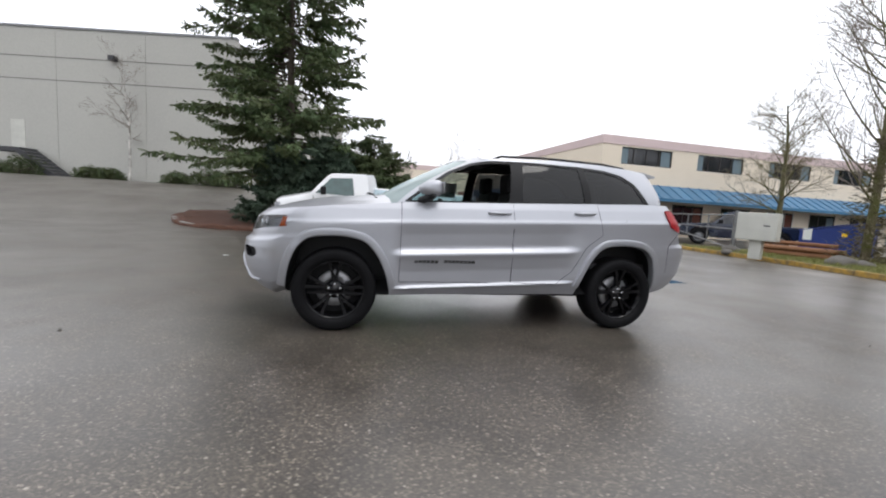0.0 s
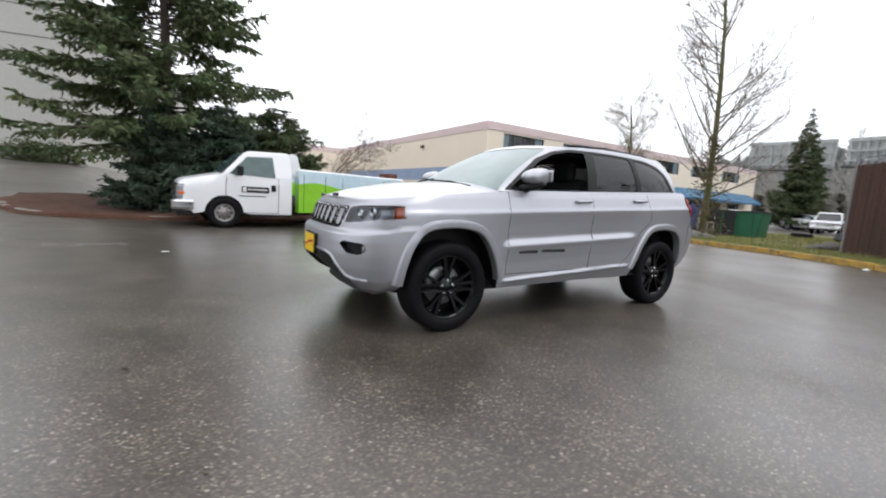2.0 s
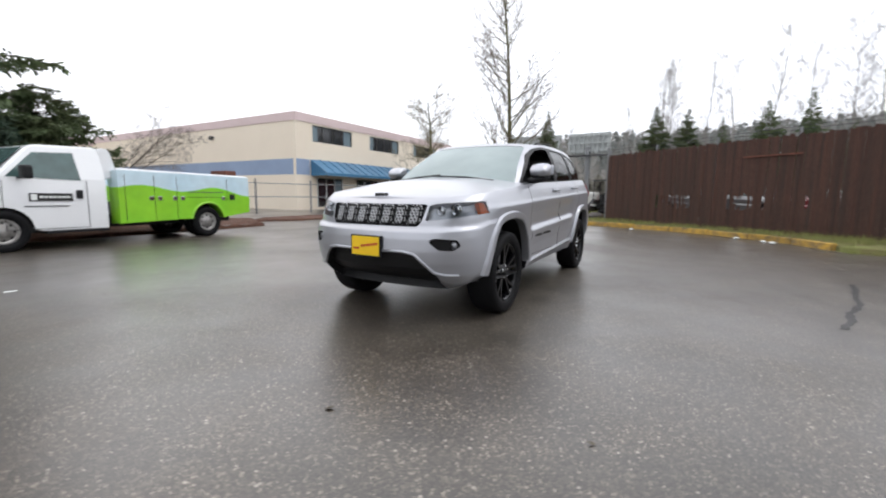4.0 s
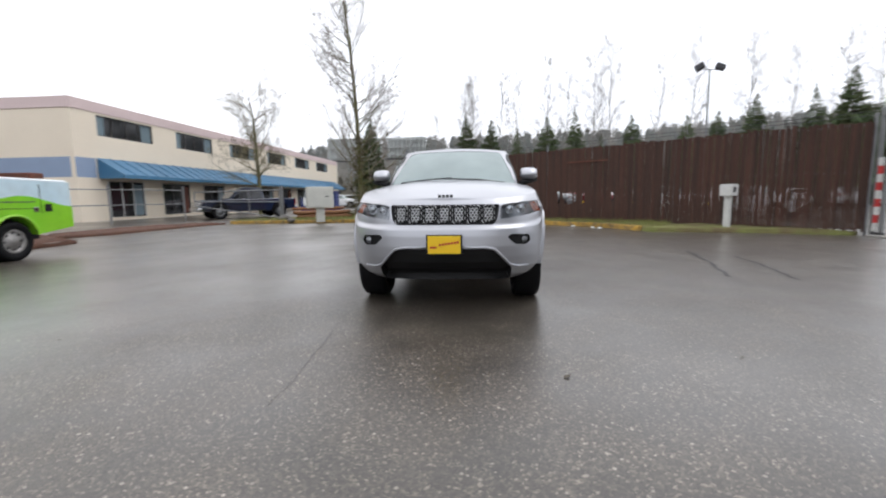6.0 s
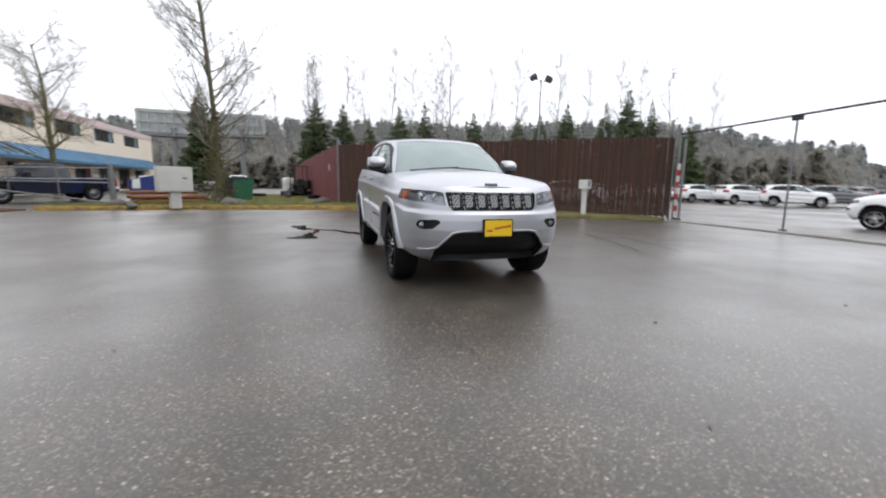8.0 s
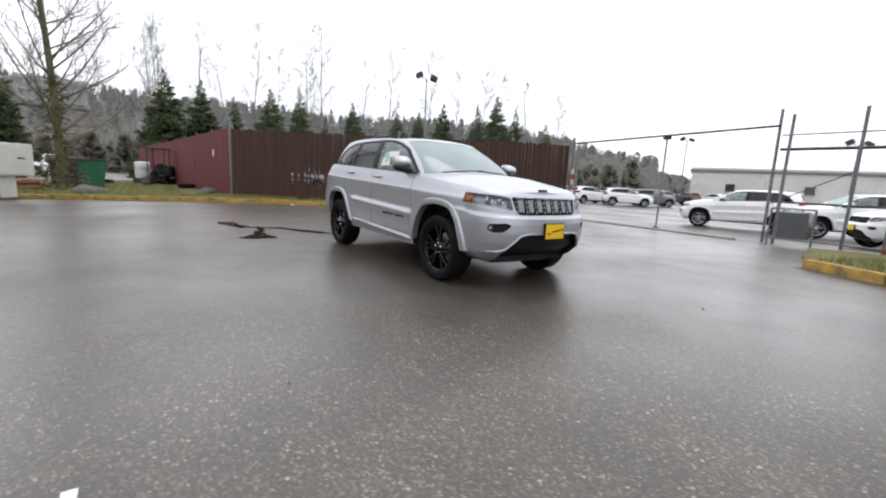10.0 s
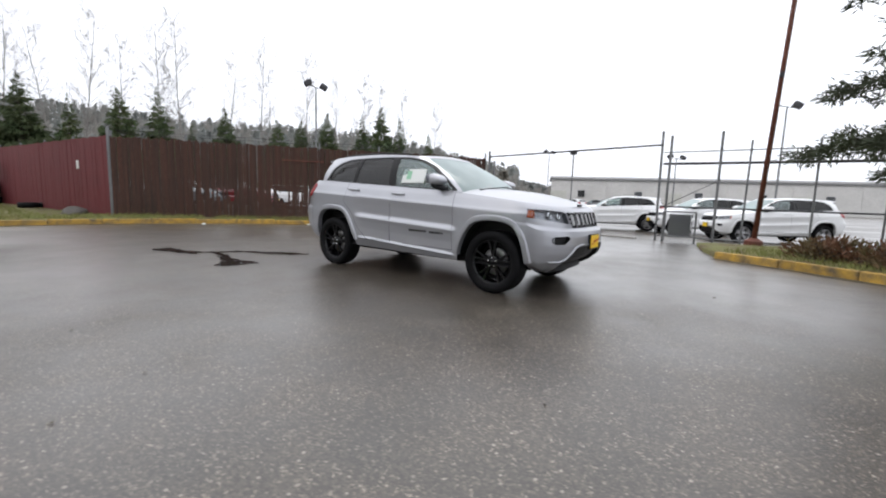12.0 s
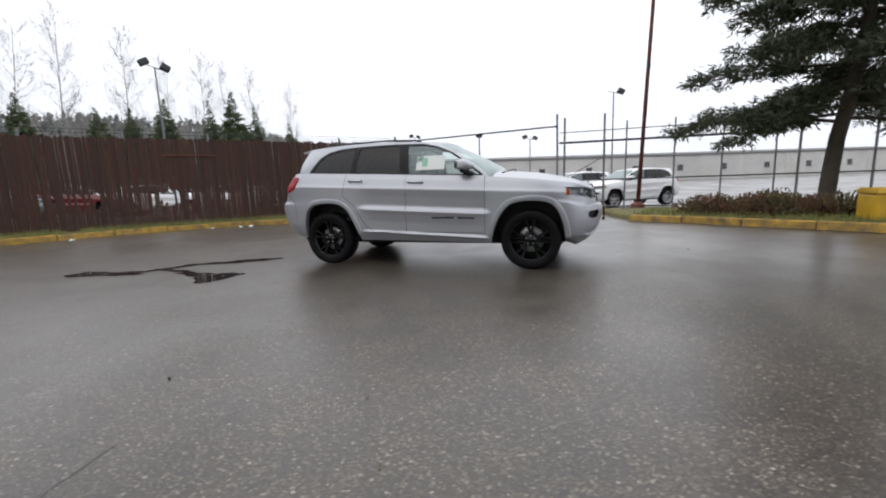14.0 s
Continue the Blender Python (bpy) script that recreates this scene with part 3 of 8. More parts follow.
class Shell:
    """A half shell of small faces, which are split cleanly along outlines into panels."""

    def __init__(self, X, Y, Z):
        k, n = X.shape
        du = np.stack([np.gradient(A, axis=1) for A in (X, Y, Z)], -1)
        dv = np.stack([np.gradient(A, axis=0) for A in (X, Y, Z)], -1)
        nn = np.cross(du, dv)
        nn /= np.maximum(np.linalg.norm(nn, axis=-1, keepdims=True), 1e-9)
        out = np.stack([X * 0.3, Y, np.zeros_like(Z)], -1)
        if np.sum(nn * out) < 0:
            nn = -nn
        self.V = [tuple(p) for p in np.stack([X, Y, Z], -1).reshape(-1, 3)]
        self.N = [tuple(p) for p in nn.reshape(-1, 3)]
        self.X, self.Y, self.Z = X, Y, Z
        self.polys = {0: [(i * n + j, i * n + j + 1, (i + 1) * n + j + 1, (i + 1) * n + j) for i in range(k - 1) for j in range(n - 1)]}

    def cut(self, poly, code, view="side", where=None):
        """Take the faces inside an outline, seen from the side (x, z) or from the front (y, z)."""
        V = np.array(self.V)
        ok = np.ones(len(V), bool) if where is None else where(V[:, 0], V[:, 1], V[:, 2])
        d = outline_distance(V[:, 0] if view == "side" else V[:, 1], V[:, 2], poly)
        d = np.where(np.abs(d) < 2e-4, 0.0, d)
        made = {}
        keep, take = [], self.polys.setdefault(code, [])
        for f in self.polys[0]:
            ds = [d[q] for q in f]
            if min(ds) >= 0 or not all(ok[q] for q in f):
                keep.append(f)
            elif max(ds) <= 0:
                take.append(f)
            else:
                a_in, a_out = [], []
                m = len(f)
                for q in range(m):
                    a, b, da, db = f[q], f[(q + 1) % m], ds[q], ds[(q + 1) % m]
                    if da <= 0:
                        a_in.append(a)
                    if da >= 0:
                        a_out.append(a)
                    if da * db < 0:
                        key = (min(a, b), max(a, b))
                        if key not in made:
                            t = da / (da - db)
                            made[key] = len(self.V)
                            self.V.append(tuple(np.array(self.V[a]) * (1 - t) + np.array(self.V[b]) * t))
                            self.N.append(tuple(np.array(self.N[a]) * (1 - t) + np.array(self.N[b]) * t))
                        a_in.append(made[key])
                        a_out.append(made[key])
                if len(a_in) > 2:
                    take.append(tuple(a_in))
                if len(a_out) > 2:
                    keep.append(tuple(a_out))
        self.polys[0] = keep

    def mesh(self, code, sides=(1, -1), depth=0.0, wall=0.0):
        """Vertices and faces of a panel on the given sides, sunk by depth, with a wall round its edge."""
        F = self.polys.get(code, [])
        used = sorted({q for f in F for q in f})
        at = {q: i for i, q in enumerate(used)}
        V0, NN = np.array([self.V[q] for q in used]), np.array([self.N[q] for q in used])
        F = [tuple(at[q] for q in f) for f in F]
        edges = {}
        if wall:
            for f in F:
                for a, b in zip(f, f[1:] + f[:1]):
                    key = (min(a, b), max(a, b))
                    edges[key] = None if key in edges else (a, b)
        rim = [e for e in edges.values() if e and not (abs(V0[e[0]][1]) < 1e-3 and abs(V0[e[1]][1]) < 1e-3)]
        verts, faces = [], []
        for s in sides:
            base = len(verts)
            flip = np.array([1, s, 1])
            verts += [tuple(p) for p in (V0 - NN * depth) * flip]
            fl = [tuple(q + base for q in f) for f in F]
            faces += [f if s < 0 else f[::-1] for f in fl]
            ids = {}
            for a, b in rim:
                pts = []
                for q in (a, b):
                    if q not in ids:
                        ids[q] = len(verts)
                        verts.append(tuple((V0[q] - NN[q] * (depth - wall)) * flip))
                    pts.append(ids[q])
                faces.append((a + base, b + base, pts[1], pts[0]))
        return verts, faces


def side_y(x, z):
    """Half width of the finished side at a point seen from the side."""
    x, z = np.array([x]), np.array([z])
    xf, xr = lut(FRONT, z), lut(REAR, z)
    nose = np.interp(x - xf, [p[1] for p in NOSE], [p[0] for p in NOSE])
    tail = np.maximum(1 - np.clip((x - 0.1) / (xr - 0.1), 0, 1) ** 13.0, 0) ** (1 / 5.0)
    return float((half_width(x, z) * np.where(x < 0.1, nose, tail))[0])


def line_on_side(pts, s, steps=10, off=0.0):
    out = []
    for (x0, z0), (x1, z1) in zip(pts, pts[1:]):
        for j in range(steps):
            t = j / steps
            x, z = x0 + (x1 - x0) * t, z0 + (z1 - z0) * t
            out.append((x, s * (side_y(x, z) + off), z))
    x, z = pts[-1]
    out.append((x, s * (side_y(x, z) + off), z))
    return out


def front_x(y, z):
    return float(lut(FRONT, z) + np.interp(abs(y) / 0.94, [p[0] for p in NOSE], [p[1] for p in NOSE]))


WIN_FRONT = rounded([(-0.80, 1.225), (-0.62, 1.36), (-0.40, 1.51), (-0.2, 1.60), (-0.02, 1.635), (0.20, 1.645), (0.165, 1.265)], 0.02)
WIN_REAR = rounded([(0.30, 1.272), (0.325, 1.65), (0.6, 1.66), (0.93, 1.652), (0.985, 1.305)], 0.02)
WIN_QUARTER = rounded([(1.06, 1.31), (1.005, 1.648), (1.2, 1.64), (1.42, 1.60), (1.56, 1.53), (1.72, 1.345)], 0.03)
WIN_SURROUND = rounded([(-0.86, 1.205), (-0.66, 1.365), (-0.42, 1.53), (-0.2, 1.625), (0.0, 1.663), (0.4, 1.678), (0.95, 1.675), (1.25, 1.662), (1.46, 1.62), (1.61, 1.54), (1.80, 1.325)], 0.03)


def wheel(parent, x, y, s, spokes, rim_material, tyre_sides=64):
    """A wheel with its outer face towards s; the parts of one wheel."""
    w = new("wheel")
    w.parent = parent
    w.matrix_basis = Matrix.Translation((x, y, HUB_Z)) @ Matrix.Diagonal((1, s, 1, 1))
    R = TYRE_R
    bm = bmesh.new()
    lathe(bm, [(0.262, -0.11), (0.30, -0.128), (0.345, -0.132), (0.366, -0.118), (R, -0.09), (R, 0.09), (0.366, 0.118), (0.345, 0.132), (0.30, 0.13), (0.268, 0.118), (0.262, 0.10)], tyre_sides, closed=True)
    part("tyre", bm, RUBBER, w, "", True)
    bm = bmesh.new()
    lathe(bm, [(0.262, -0.1), (0.24, -0.08), (0.238, 0.07), (0.255, 0.108), (0.268, 0.112), (0.268, 0.095), (0.262, 0.08)], tyre_sides, closed=True)
    part("rim", bm, rim_material, w, "", True)
    for i in range(spokes):
        for d in (-0.085, 0.085):
            a = 2 * math.pi * i / spokes + math.pi / 2
            pts = []
            for r, off, half, yy in ((0.055, 0.35, 0.017, 0.08), (0.13, 0.95, 0.016, 0.088), (0.2, 1.25, 0.016, 0.096), (0.26, 1.5, 0.022, 0.106)):
                aa = a + d * off * 1.6
                c = Vector((r * math.cos(aa), 0, r * math.sin(aa)))
                tdir = Vector((-math.sin(aa), 0, math.cos(aa)))
                pts.append((c, tdir, half, yy))
            bm = bmesh.new()
            rows = [[bm.verts.new(c + t * h * k + Vector((0, yv, 0))) for k, yv in ((-1, yy - 0.035), (-0.75, yy), (0.75, yy), (1, yy - 0.035))] for c, t, h, yy in pts]
            for r0, r1 in zip(rows, rows[1:]):
                for q in range(3):
                    bm.faces.new((r0[q], r0[q + 1], r1[q + 1], r1[q]))
            part("spoke", bm, rim_material, w)
    bm = bmesh.new()
    lathe(bm, [(0.082, 0.03), (0.08, 0.07), (0.066, 0.084), (0.034, 0.086), (0.032, 0.096), (0.0005, 0.098)], 24)
    part("hub", bm, rim_material, w, "", True)
    for i in range(5):
        a = 2 * math.pi * i / 5 + 0.3
        bm = bmesh.new()
        lathe(bm, [(0.013, 0.07), (0.013, 0.094), (0.009, 0.1), (0.0005, 0.101)], 8, centre=(0.055 * math.cos(a), 0, 0.055 * math.sin(a)))
        part("lug_nut", bm, CHROME, w, "bright chrome lug nut")
    bm = bmesh.new()
    lathe(bm, [(0.06, 0.01), (0.165, 0.01), (0.168, 0.0), (0.165, -0.02), (0.06, -0.02)], 32, closed=True)
    part("brake_disc", bm, DARK_DISC, w, "grey steel brake disc", True)
    bm = box_bm(0.09, 0.185, -0.03, 0.045, -0.07, 0.07, 0.015)
    part("brake_caliper", bm, BLACK_PLASTIC, w)
    bm = bmesh.new()
    lathe(bm, [(0.24, -0.06), (0.0005, -0.065)], 32)
    part("backing_plate", bm, BLACK_PLASTIC, w)
    return w


def build_suv(name, m, label, paint, fine=True, hero=True, rim=None, group=""):
    car = thing(name, m, label, "car", group)
    rim = rim or GLOSS_BLACK
    n, k = (380, 70) if fine else (110, 24)
    low = Shell(*lower_shell(n, k))
    GRILLE = rounded([(-0.50, 0.995), (0.50, 0.995), (0.475, 0.86), (0.44, 0.815), (-0.44, 0.815), (-0.475, 0.86)], 0.02)
    INTAKE = rounded([(-0.47, 0.585), (-0.36, 0.605), (0.36, 0.605), (0.47, 0.585), (0.61, 0.42), (0.60, 0.2), (-0.60, 0.2), (-0.61, 0.42)], 0.02)
    FOG = rounded([(0.56, 0.705), (0.60, 0.732), (0.765, 0.722), (0.785, 0.668), (0.74, 0.632), (0.64, 0.636)], 0.02)
    LAMP = rounded([(0.515, 0.99), (0.60, 1.005), (0.98, 1.035), (0.98, 0.945), (0.72, 0.89), (0.50, 0.86)], 0.02)
    front = lambda X, Y, Z: X < -1.6
    low.cut(arches()[0], 1)
    low.cut(arches()[1], 7)
    low.cut(GRILLE, 2, "front", front)
    low.cut(INTAKE, 3, "front", front)
    low.cut(FOG, 4, "front", front)
    low.cut(LAMP, 5, "front", lambda X, Y, Z: X < -1.87)
    low.cut(rounded([(1.93, 1.28), (2.5, 1.27), (2.5, 1.055), (2.12, 1.06), (1.99, 1.11)], 0.03), 6, "side", lambda X, Y, Z: Y > 0.45)
    low.cut([(-3, 0.2), (-0.885, 0.2), (-0.885, 1.5), (-3, 1.5)], 10)
    low.cut([(-0.885, 0.465), (0.22, 0.475), (0.205, 1.5), (-0.885, 1.5)], 11)
    low.cut([(0.22, 0.475), (0.70, 0.475), (0.86, 0.60), (1.0, 0.86), (1.17, 0.99), (1.12, 1.5), (0.205, 1.5)], 12)
    low.cut([(1.98, 0.2), (3, 0.2), (3, 1.02), (1.98, 1.02)], 14)
    body = grid_part("body_side", *low.mesh(0), paint, car, "", True)
    grid_part("front_fascia", *low.mesh(10), paint, car, "", True)
    for s, nm in ((-1, "front_door"), (1, "front_door")):
        grid_part(nm, *low.mesh(11, (s,)), paint, car, "", True)
        grid_part("rear_door", *low.mesh(12, (s,)), paint, car, "", True)
    grid_part("rear_bumper", *low.mesh(14), paint, car, "", True)
    for s in (1, -1):
        grid_part("wheel_arch_liner", *low.mesh(1, (s,), 0.24, 0.24), BLACK_PLASTIC, car, "black wheel arch liner")
        for i in (0, 1):
            lip = part("arch_flare", flare(i, s), paint, car, "", True)
            lip.data.set_sharp_from_angle(angle=radians(28))
        grid_part("wheel_arch_liner", *low.mesh(7, (s,), 0.24, 0.24), BLACK_PLASTIC, car, "black wheel arch liner")
        grid_part("tail_lamp", *low.mesh(6, (s,), -0.012, -0.012), RED_LENS, car, "red tail lamp lens", True)
    grid_part("grille", *low.mesh(2, (1, -1), 0.03, 0.03), BLACK_PLASTIC, car, "black grille with seven mesh slots")
    grid_part("lower_intake", *low.mesh(3, (1, -1), 0.07, 0.07), BLACK_PLASTIC, car)
    for s in (1, -1):
        grid_part("fog_lamp_recess", *low.mesh(4, (s,), 0.045, 0.045), BLACK_PLASTIC, car)
        hl = grid_part("headlamp_housing", *low.mesh(5, (s,), 0.06, 0.06), REFLECTOR, car, "bright headlamp housing")
        grid_part("headlamp_lens", *low.mesh(5, (s,), 0.002), LENS, hl, "clear headlamp lens", True)
        for yy, zz, rr in ((0.59, 0.945, 0.036), (0.70, 0.955, 0.046)):
            bm = bmesh.new()
            fx = front_x(yy, zz)
            lathe(bm, [(rr, 0.0), (rr * 1.02, -0.015), (rr * 0.85, -0.012), (rr * 0.6, 0.008), (0.0005, 0.014)], 20, axis="x", centre=(fx + 0.045, s * yy, zz))
            part("headlamp_bulb", bm, CHROME, hl, "", True)
        bm = bmesh.new()
        extrude_poly(bm, [(-1.945, 0.915), (-1.84, 0.945), (-1.80, 1.035), (-1.91, 1.03)], "y", 0, 0.004)
        for v in bm.verts:
            v.co.y = s * (side_y(v.co.x, v.co.z) + (0.004 if v.co.y > 0.002 else -0.03))
        part("turn_lamp", bm, AMBER, hl, "amber turn signal lens")
        bm = bmesh.new()
        lathe(bm, [(0.034, 0.0), (0.03, -0.006), (0.0005, -0.008)], 16, axis="x", centre=(front_x(0.72, 0.672) + 0.05, s * 0.72, 0.672))
        part("fog_lamp", bm, LAMP_GREY, car, "", True)
    # bonnet
    top = low
    xs, ws, zs = top.X[-1], top.Y[-1], top.Z[-1]
    idx = [i for i in range(len(xs)) if xs[i] < -0.98]
    M = 26
    verts, faces = [], []
    for i in idx:
        x, w, z = xs[i], ws[i], zs[i]
        crown = 0.07 * smooth01((x + 2.42) / 1.0) + 0.008
        for j in range(M + 1):
            y = w * (2 * j / M - 1)
            u = abs(2 * j / M - 1)
            bulge = 0.008 * smooth01((0.66 - u) / 0.14) * smooth01((x + 2.3) / 0.7)
            verts.append((x, y, z + crown * (1 - u ** 2.6) + bulge))
    for a in range(len(idx) - 1):
        for j in range(M):
            q = a * (M + 1) + j
            faces.append((q, q + M + 1, q + M + 2, q + 1))
    grid_part("bonnet", verts, faces, paint, car, "", True)
    # upper shell with its windows
    up = Shell(*upper_shell(260 if fine else 100, 34 if fine else 16))
    side = lambda X, Y, Z: (Y > 0.5) & (X > -1.0)
    SCREEN = rounded([(-0.9, 1.16), (0.77, 1.16), (0.74, 1.25), (0.60, 1.655), (0.3, 1.672), (-0.9, 1.68)], 0.05)
    BACK = rounded([(-0.9, 1.37), (0.62, 1.37), (0.55, 1.6), (-0.9, 1.6)], 0.04)
    up.cut(WIN_FRONT, 1, "side", side)
    up.cut(WIN_REAR, 2, "side", side)
    up.cut(WIN_QUARTER, 3, "side", side)
    up.cut(WIN_SURROUND, 4, "side", side)
    up.cut(SCREEN, 5, "front", lambda X, Y, Z: X < 0.0)
    up.cut(BACK, 6, "front", lambda X, Y, Z: X > 1.7)
    grid_part("upper_body", *up.mesh(0), paint, car, "", True)
    for s in (1, -1):
        grid_part("window_surround", *up.mesh(4, (s,), 0.002), BLACK_PLASTIC, car, "black window trim", True)
        if not (hero and s < 0):
            grid_part("front_door_glass", *up.mesh(1, (s,), 0.008), SIDE_SHEEN, car, "lightly misted front door glass", True)
        grid_part("rear_door_glass", *up.mesh(2, (s,), 0.008), TINTED, car, "dark tinted glass", True)
        grid_part("quarter_glass", *up.mesh(3, (s,), 0.008), TINTED, car, "dark tinted glass", True)
    grid_part("windscreen", *up.mesh(5, (1, -1), 0.004), FILMED_GLASS, car, "rain-misted windscreen with a green tint", True)
    grid_part("rear_window", *up.mesh(6, (1, -1), 0.004), TINTED, car, "dark tinted glass", True)
    # roof skin
    tx, ty, tz = up.X[-1], up.Y[-1], up.Z[-1]
    loop = [(x, y, z) for x, y, z in zip(tx, ty, tz)] + [(x, -y, z) for x, y, z in list(zip(tx, ty, tz))[::-1][1:-1]]
    fs = (1.0, 0.96, 0.9, 0.8, 0.65, 0.45, 0.25, 0.08)
    verts, faces = [], []
    for f in fs:
        for x, y, z in loop:
            verts.append((0.82 + (x - 0.82) * f, y * f, z + (1.725 - z) * (1 - f) * 0.3 + 0.045 * (1 - f * f)))
    L = len(loop)
    for a in range(len(fs) - 1):
        for j in range(L):
            faces.append((a * L + j, a * L + (j + 1) % L, (a + 1) * L + (j + 1) % L, (a + 1) * L + j))
    faces.append(tuple((len(fs) - 1) * L + j for j in range(L)))
    grid_part("roof", verts, faces, paint, car, "", True)
    # spoiler
    bm = prism_bm([(1.75, 1.655), (1.75, 1.715), (1.92, 1.704), (2.08, 1.672), (2.075, 1.652), (1.95, 1.64)], "y", -0.5, 0.5, 0.006)
    part("spoiler", bm, paint, car)
    # wheels
    for x, s in ((-WB, -1), (-WB, 1), (WB, -1), (WB, 1)):
        wheel(car, x, s * 0.80, s, 5, rim, 64 if fine else 24)
    # sill and floor pan
    for s in (1, -1):
        bm = tube_bm(line_on_side([(-0.93, 0.365), (0.92, 0.385)], s, 8, -0.045), 0.026, 10)
        part("sill", bm, paint, car, "", True)
    part("floor_pan", box_bm(-1.85, 2.05, -0.66, 0.66, 0.29, 0.42, 0.03), BLACK_PLASTIC, car)
    part("front_skid_plate", prism_bm([(-2.0, 0.36), (-1.94, 0.3), (-1.87, 0.3), (-1.87, 0.4), (-2.0, 0.4)], "y", -0.5, 0.5, 0.015), BLACK_PLASTIC, car)
    # cabin
    part("cabin_floor", box_bm(-1.0, 2.0, -0.8, 0.8, 0.62, 0.68), CABIN, car)
    part("dashboard", prism_bm([(-1.1, 0.7), (-1.1, 1.16), (-0.85, 1.23), (-0.62, 1.2), (-0.55, 1.05), (-0.6, 0.7)], "y", -0.72, 0.72, 0.03), CABIN, car)
    for s in (1, -1):
        seat = part("front_seat", box_bm(-0.35, 0.2, s * 0.38 - 0.25, s * 0.38 + 0.25, 0.68, 0.92, 0.06), CABIN, car)
        part("backrest", box_bm(0.1, 0.28, s * 0.38 - 0.25, s * 0.38 + 0.25, 0.85, 1.36, 0.06, m=Matrix.Translation((0.12, 0, 0.06)) @ Matrix.Rotation(0.16, 4, "Y") @ Matrix.Translation((-0.12, 0, 0))), CABIN, seat)
        part("headrest", box_bm(0.27, 0.39, s * 0.38 - 0.13, s * 0.38 + 0.13, 1.37, 1.57, 0.05), CABIN, seat)
        part("door_card", box_bm(-0.85, 1.1, s * 0.78 - 0.03, s * 0.78 + 0.03, 0.6, 1.17, 0.02), CABIN, car)
    part("rear_bench", box_bm(0.95, 1.2, -0.66, 0.66, 0.8, 1.36, 0.06), CABIN, car)
    part("headliner", box_bm(0.15, 1.6, -0.5, 0.5, 1.64, 1.652), CABIN_PALE, car)
    bm = bmesh.new()
    lathe(bm, [(0.185, -0.012), (0.185, 0.012), (0.16, 0.012), (0.16, -0.012)], 28, axis="x", centre=(-0.42, -0.38, 1.08), closed=True)
    part("steering_wheel", bm, CABIN, car, "", True)
    # mirrors
    for s in (1, -1):
        bm = bmesh.new()
        prof = rounded([(-0.755, 1.335), (-0.70, 1.395), (-0.60, 1.425), (-0.545, 1.415), (-0.53, 1.29), (-0.60, 1.262), (-0.72, 1.285)], 0.04, 4)
        shares = ((0.835, 0.55), (0.85, 0.86), (0.90, 0.97), (0.96, 0.98), (1.005, 0.9), (1.025, 0.7), (1.032, 0.38))
        rows = [[bm.verts.new((-0.60 + (a + 0.60) * f, s * y, 1.345 + (b - 1.345) * f)) for a, b in prof] for y, f in shares]
        for r0, r1 in zip(rows, rows[1:]):
            for q in range(len(prof)):
                bm.faces.new((r0[q], r0[(q + 1) % len(prof)], r1[(q + 1) % len(prof)], r1[q]))
        for r in (rows[0], rows[-1]):
            bm.faces.new(r)
        bmesh.ops.recalc_face_normals(bm, faces=bm.faces)
        mir = part("door_mirror", bm, paint, car, "", True)
        part("mirror_base", tube_bm([(-0.70, s * 0.83, 1.225), (-0.67, s * 0.90, 1.243), (-0.635, s * 0.97, 1.262), (-0.62, s * 1.04, 1.275)], (0.04, 0.036, 0.034, 0.022), 10), BLACK_PLASTIC, mir, "black mirror base", True)
        part("mirror_glass", box_bm(-0.536, -0.528, min(s * 0.89, s * 1.05), max(s * 0.89, s * 1.05), 1.30, 1.405, 0.003), CHROME, mir, "mirror glass")
    # handles, gaps, badges
    for s in (1, -1):
        for hx, hz in ((0.06, 1.15), (0.97, 1.195)):
            y = side_y(hx, hz)
            pts = [(hx - 0.11, s * (y - 0.005), hz - 0.004), (hx - 0.095, s * (y + 0.028), hz), (hx + 0.095, s * (y + 0.028), hz + 0.006), (hx + 0.11, s * (y - 0.005), hz + 0.008)]
            part("door_handle", tube_bm(pts, 0.013, 8), paint, car, "", True)
        gaps = [[(-0.885, 0.47), (-0.885, 0.9), (-0.885, 1.2)], [(0.22, 0.475), (0.205, 1.25)], [(0.70, 0.475), (0.86, 0.60), (1.0, 0.86), (1.17, 0.99), (1.12, 1.28)], [(-0.885, 0.465), (0.22, 0.475), (0.70, 0.475)]]
        if fine:
            gaps += [[(-2.02, 0.885), (-1.86, 0.92), (-1.76, 0.80)], [(1.98, 0.5), (1.985, 0.9), (2.12, 1.02)]]
        for g in gaps:
            part("panel_gap", tube_bm(line_on_side(g, s, 10, -0.002), 0.0035, 6), BLACK_PLASTIC, car)
        if hero:
            ring = [(1.52 + 0.085 * c, 1.16 + 0.085 * d) for c, d in ((-0.8, -1), (0.8, -1), (1, -0.8), (1, 0.8), (0.8, 1), (-0.8, 1), (-1, 0.8), (-1, -0.8), (-0.8, -1))]
            if s < 0:
                part("fuel_door_gap", tube_bm(line_on_side(ring, s, 4, -0.002), 0.0016, 6), BLACK_PLASTIC, car)
            for bx0, bx1 in ((-0.75, -0.52), (-0.47, -0.16)):
                bm = bmesh.new()
                c = (bx0 + bx1) / 2
                zc = 0.668 + 0.02 * (c + 0.5)
                y = side_y(c, zc)
                for q in range(6 if bx0 < -0.6 else 8):
                    w = (bx1 - bx0) / (6 if bx0 < -0.6 else 8)
                    x0 = bx0 + q * w
                    box(bm, x0, x0 + w * 0.82, s * y - 0.004, s * y + 0.004, zc - 0.014, zc + 0.014)
                part("door_badge", bm, INK_BLACK, car, "black raised lettering reduced to bars")
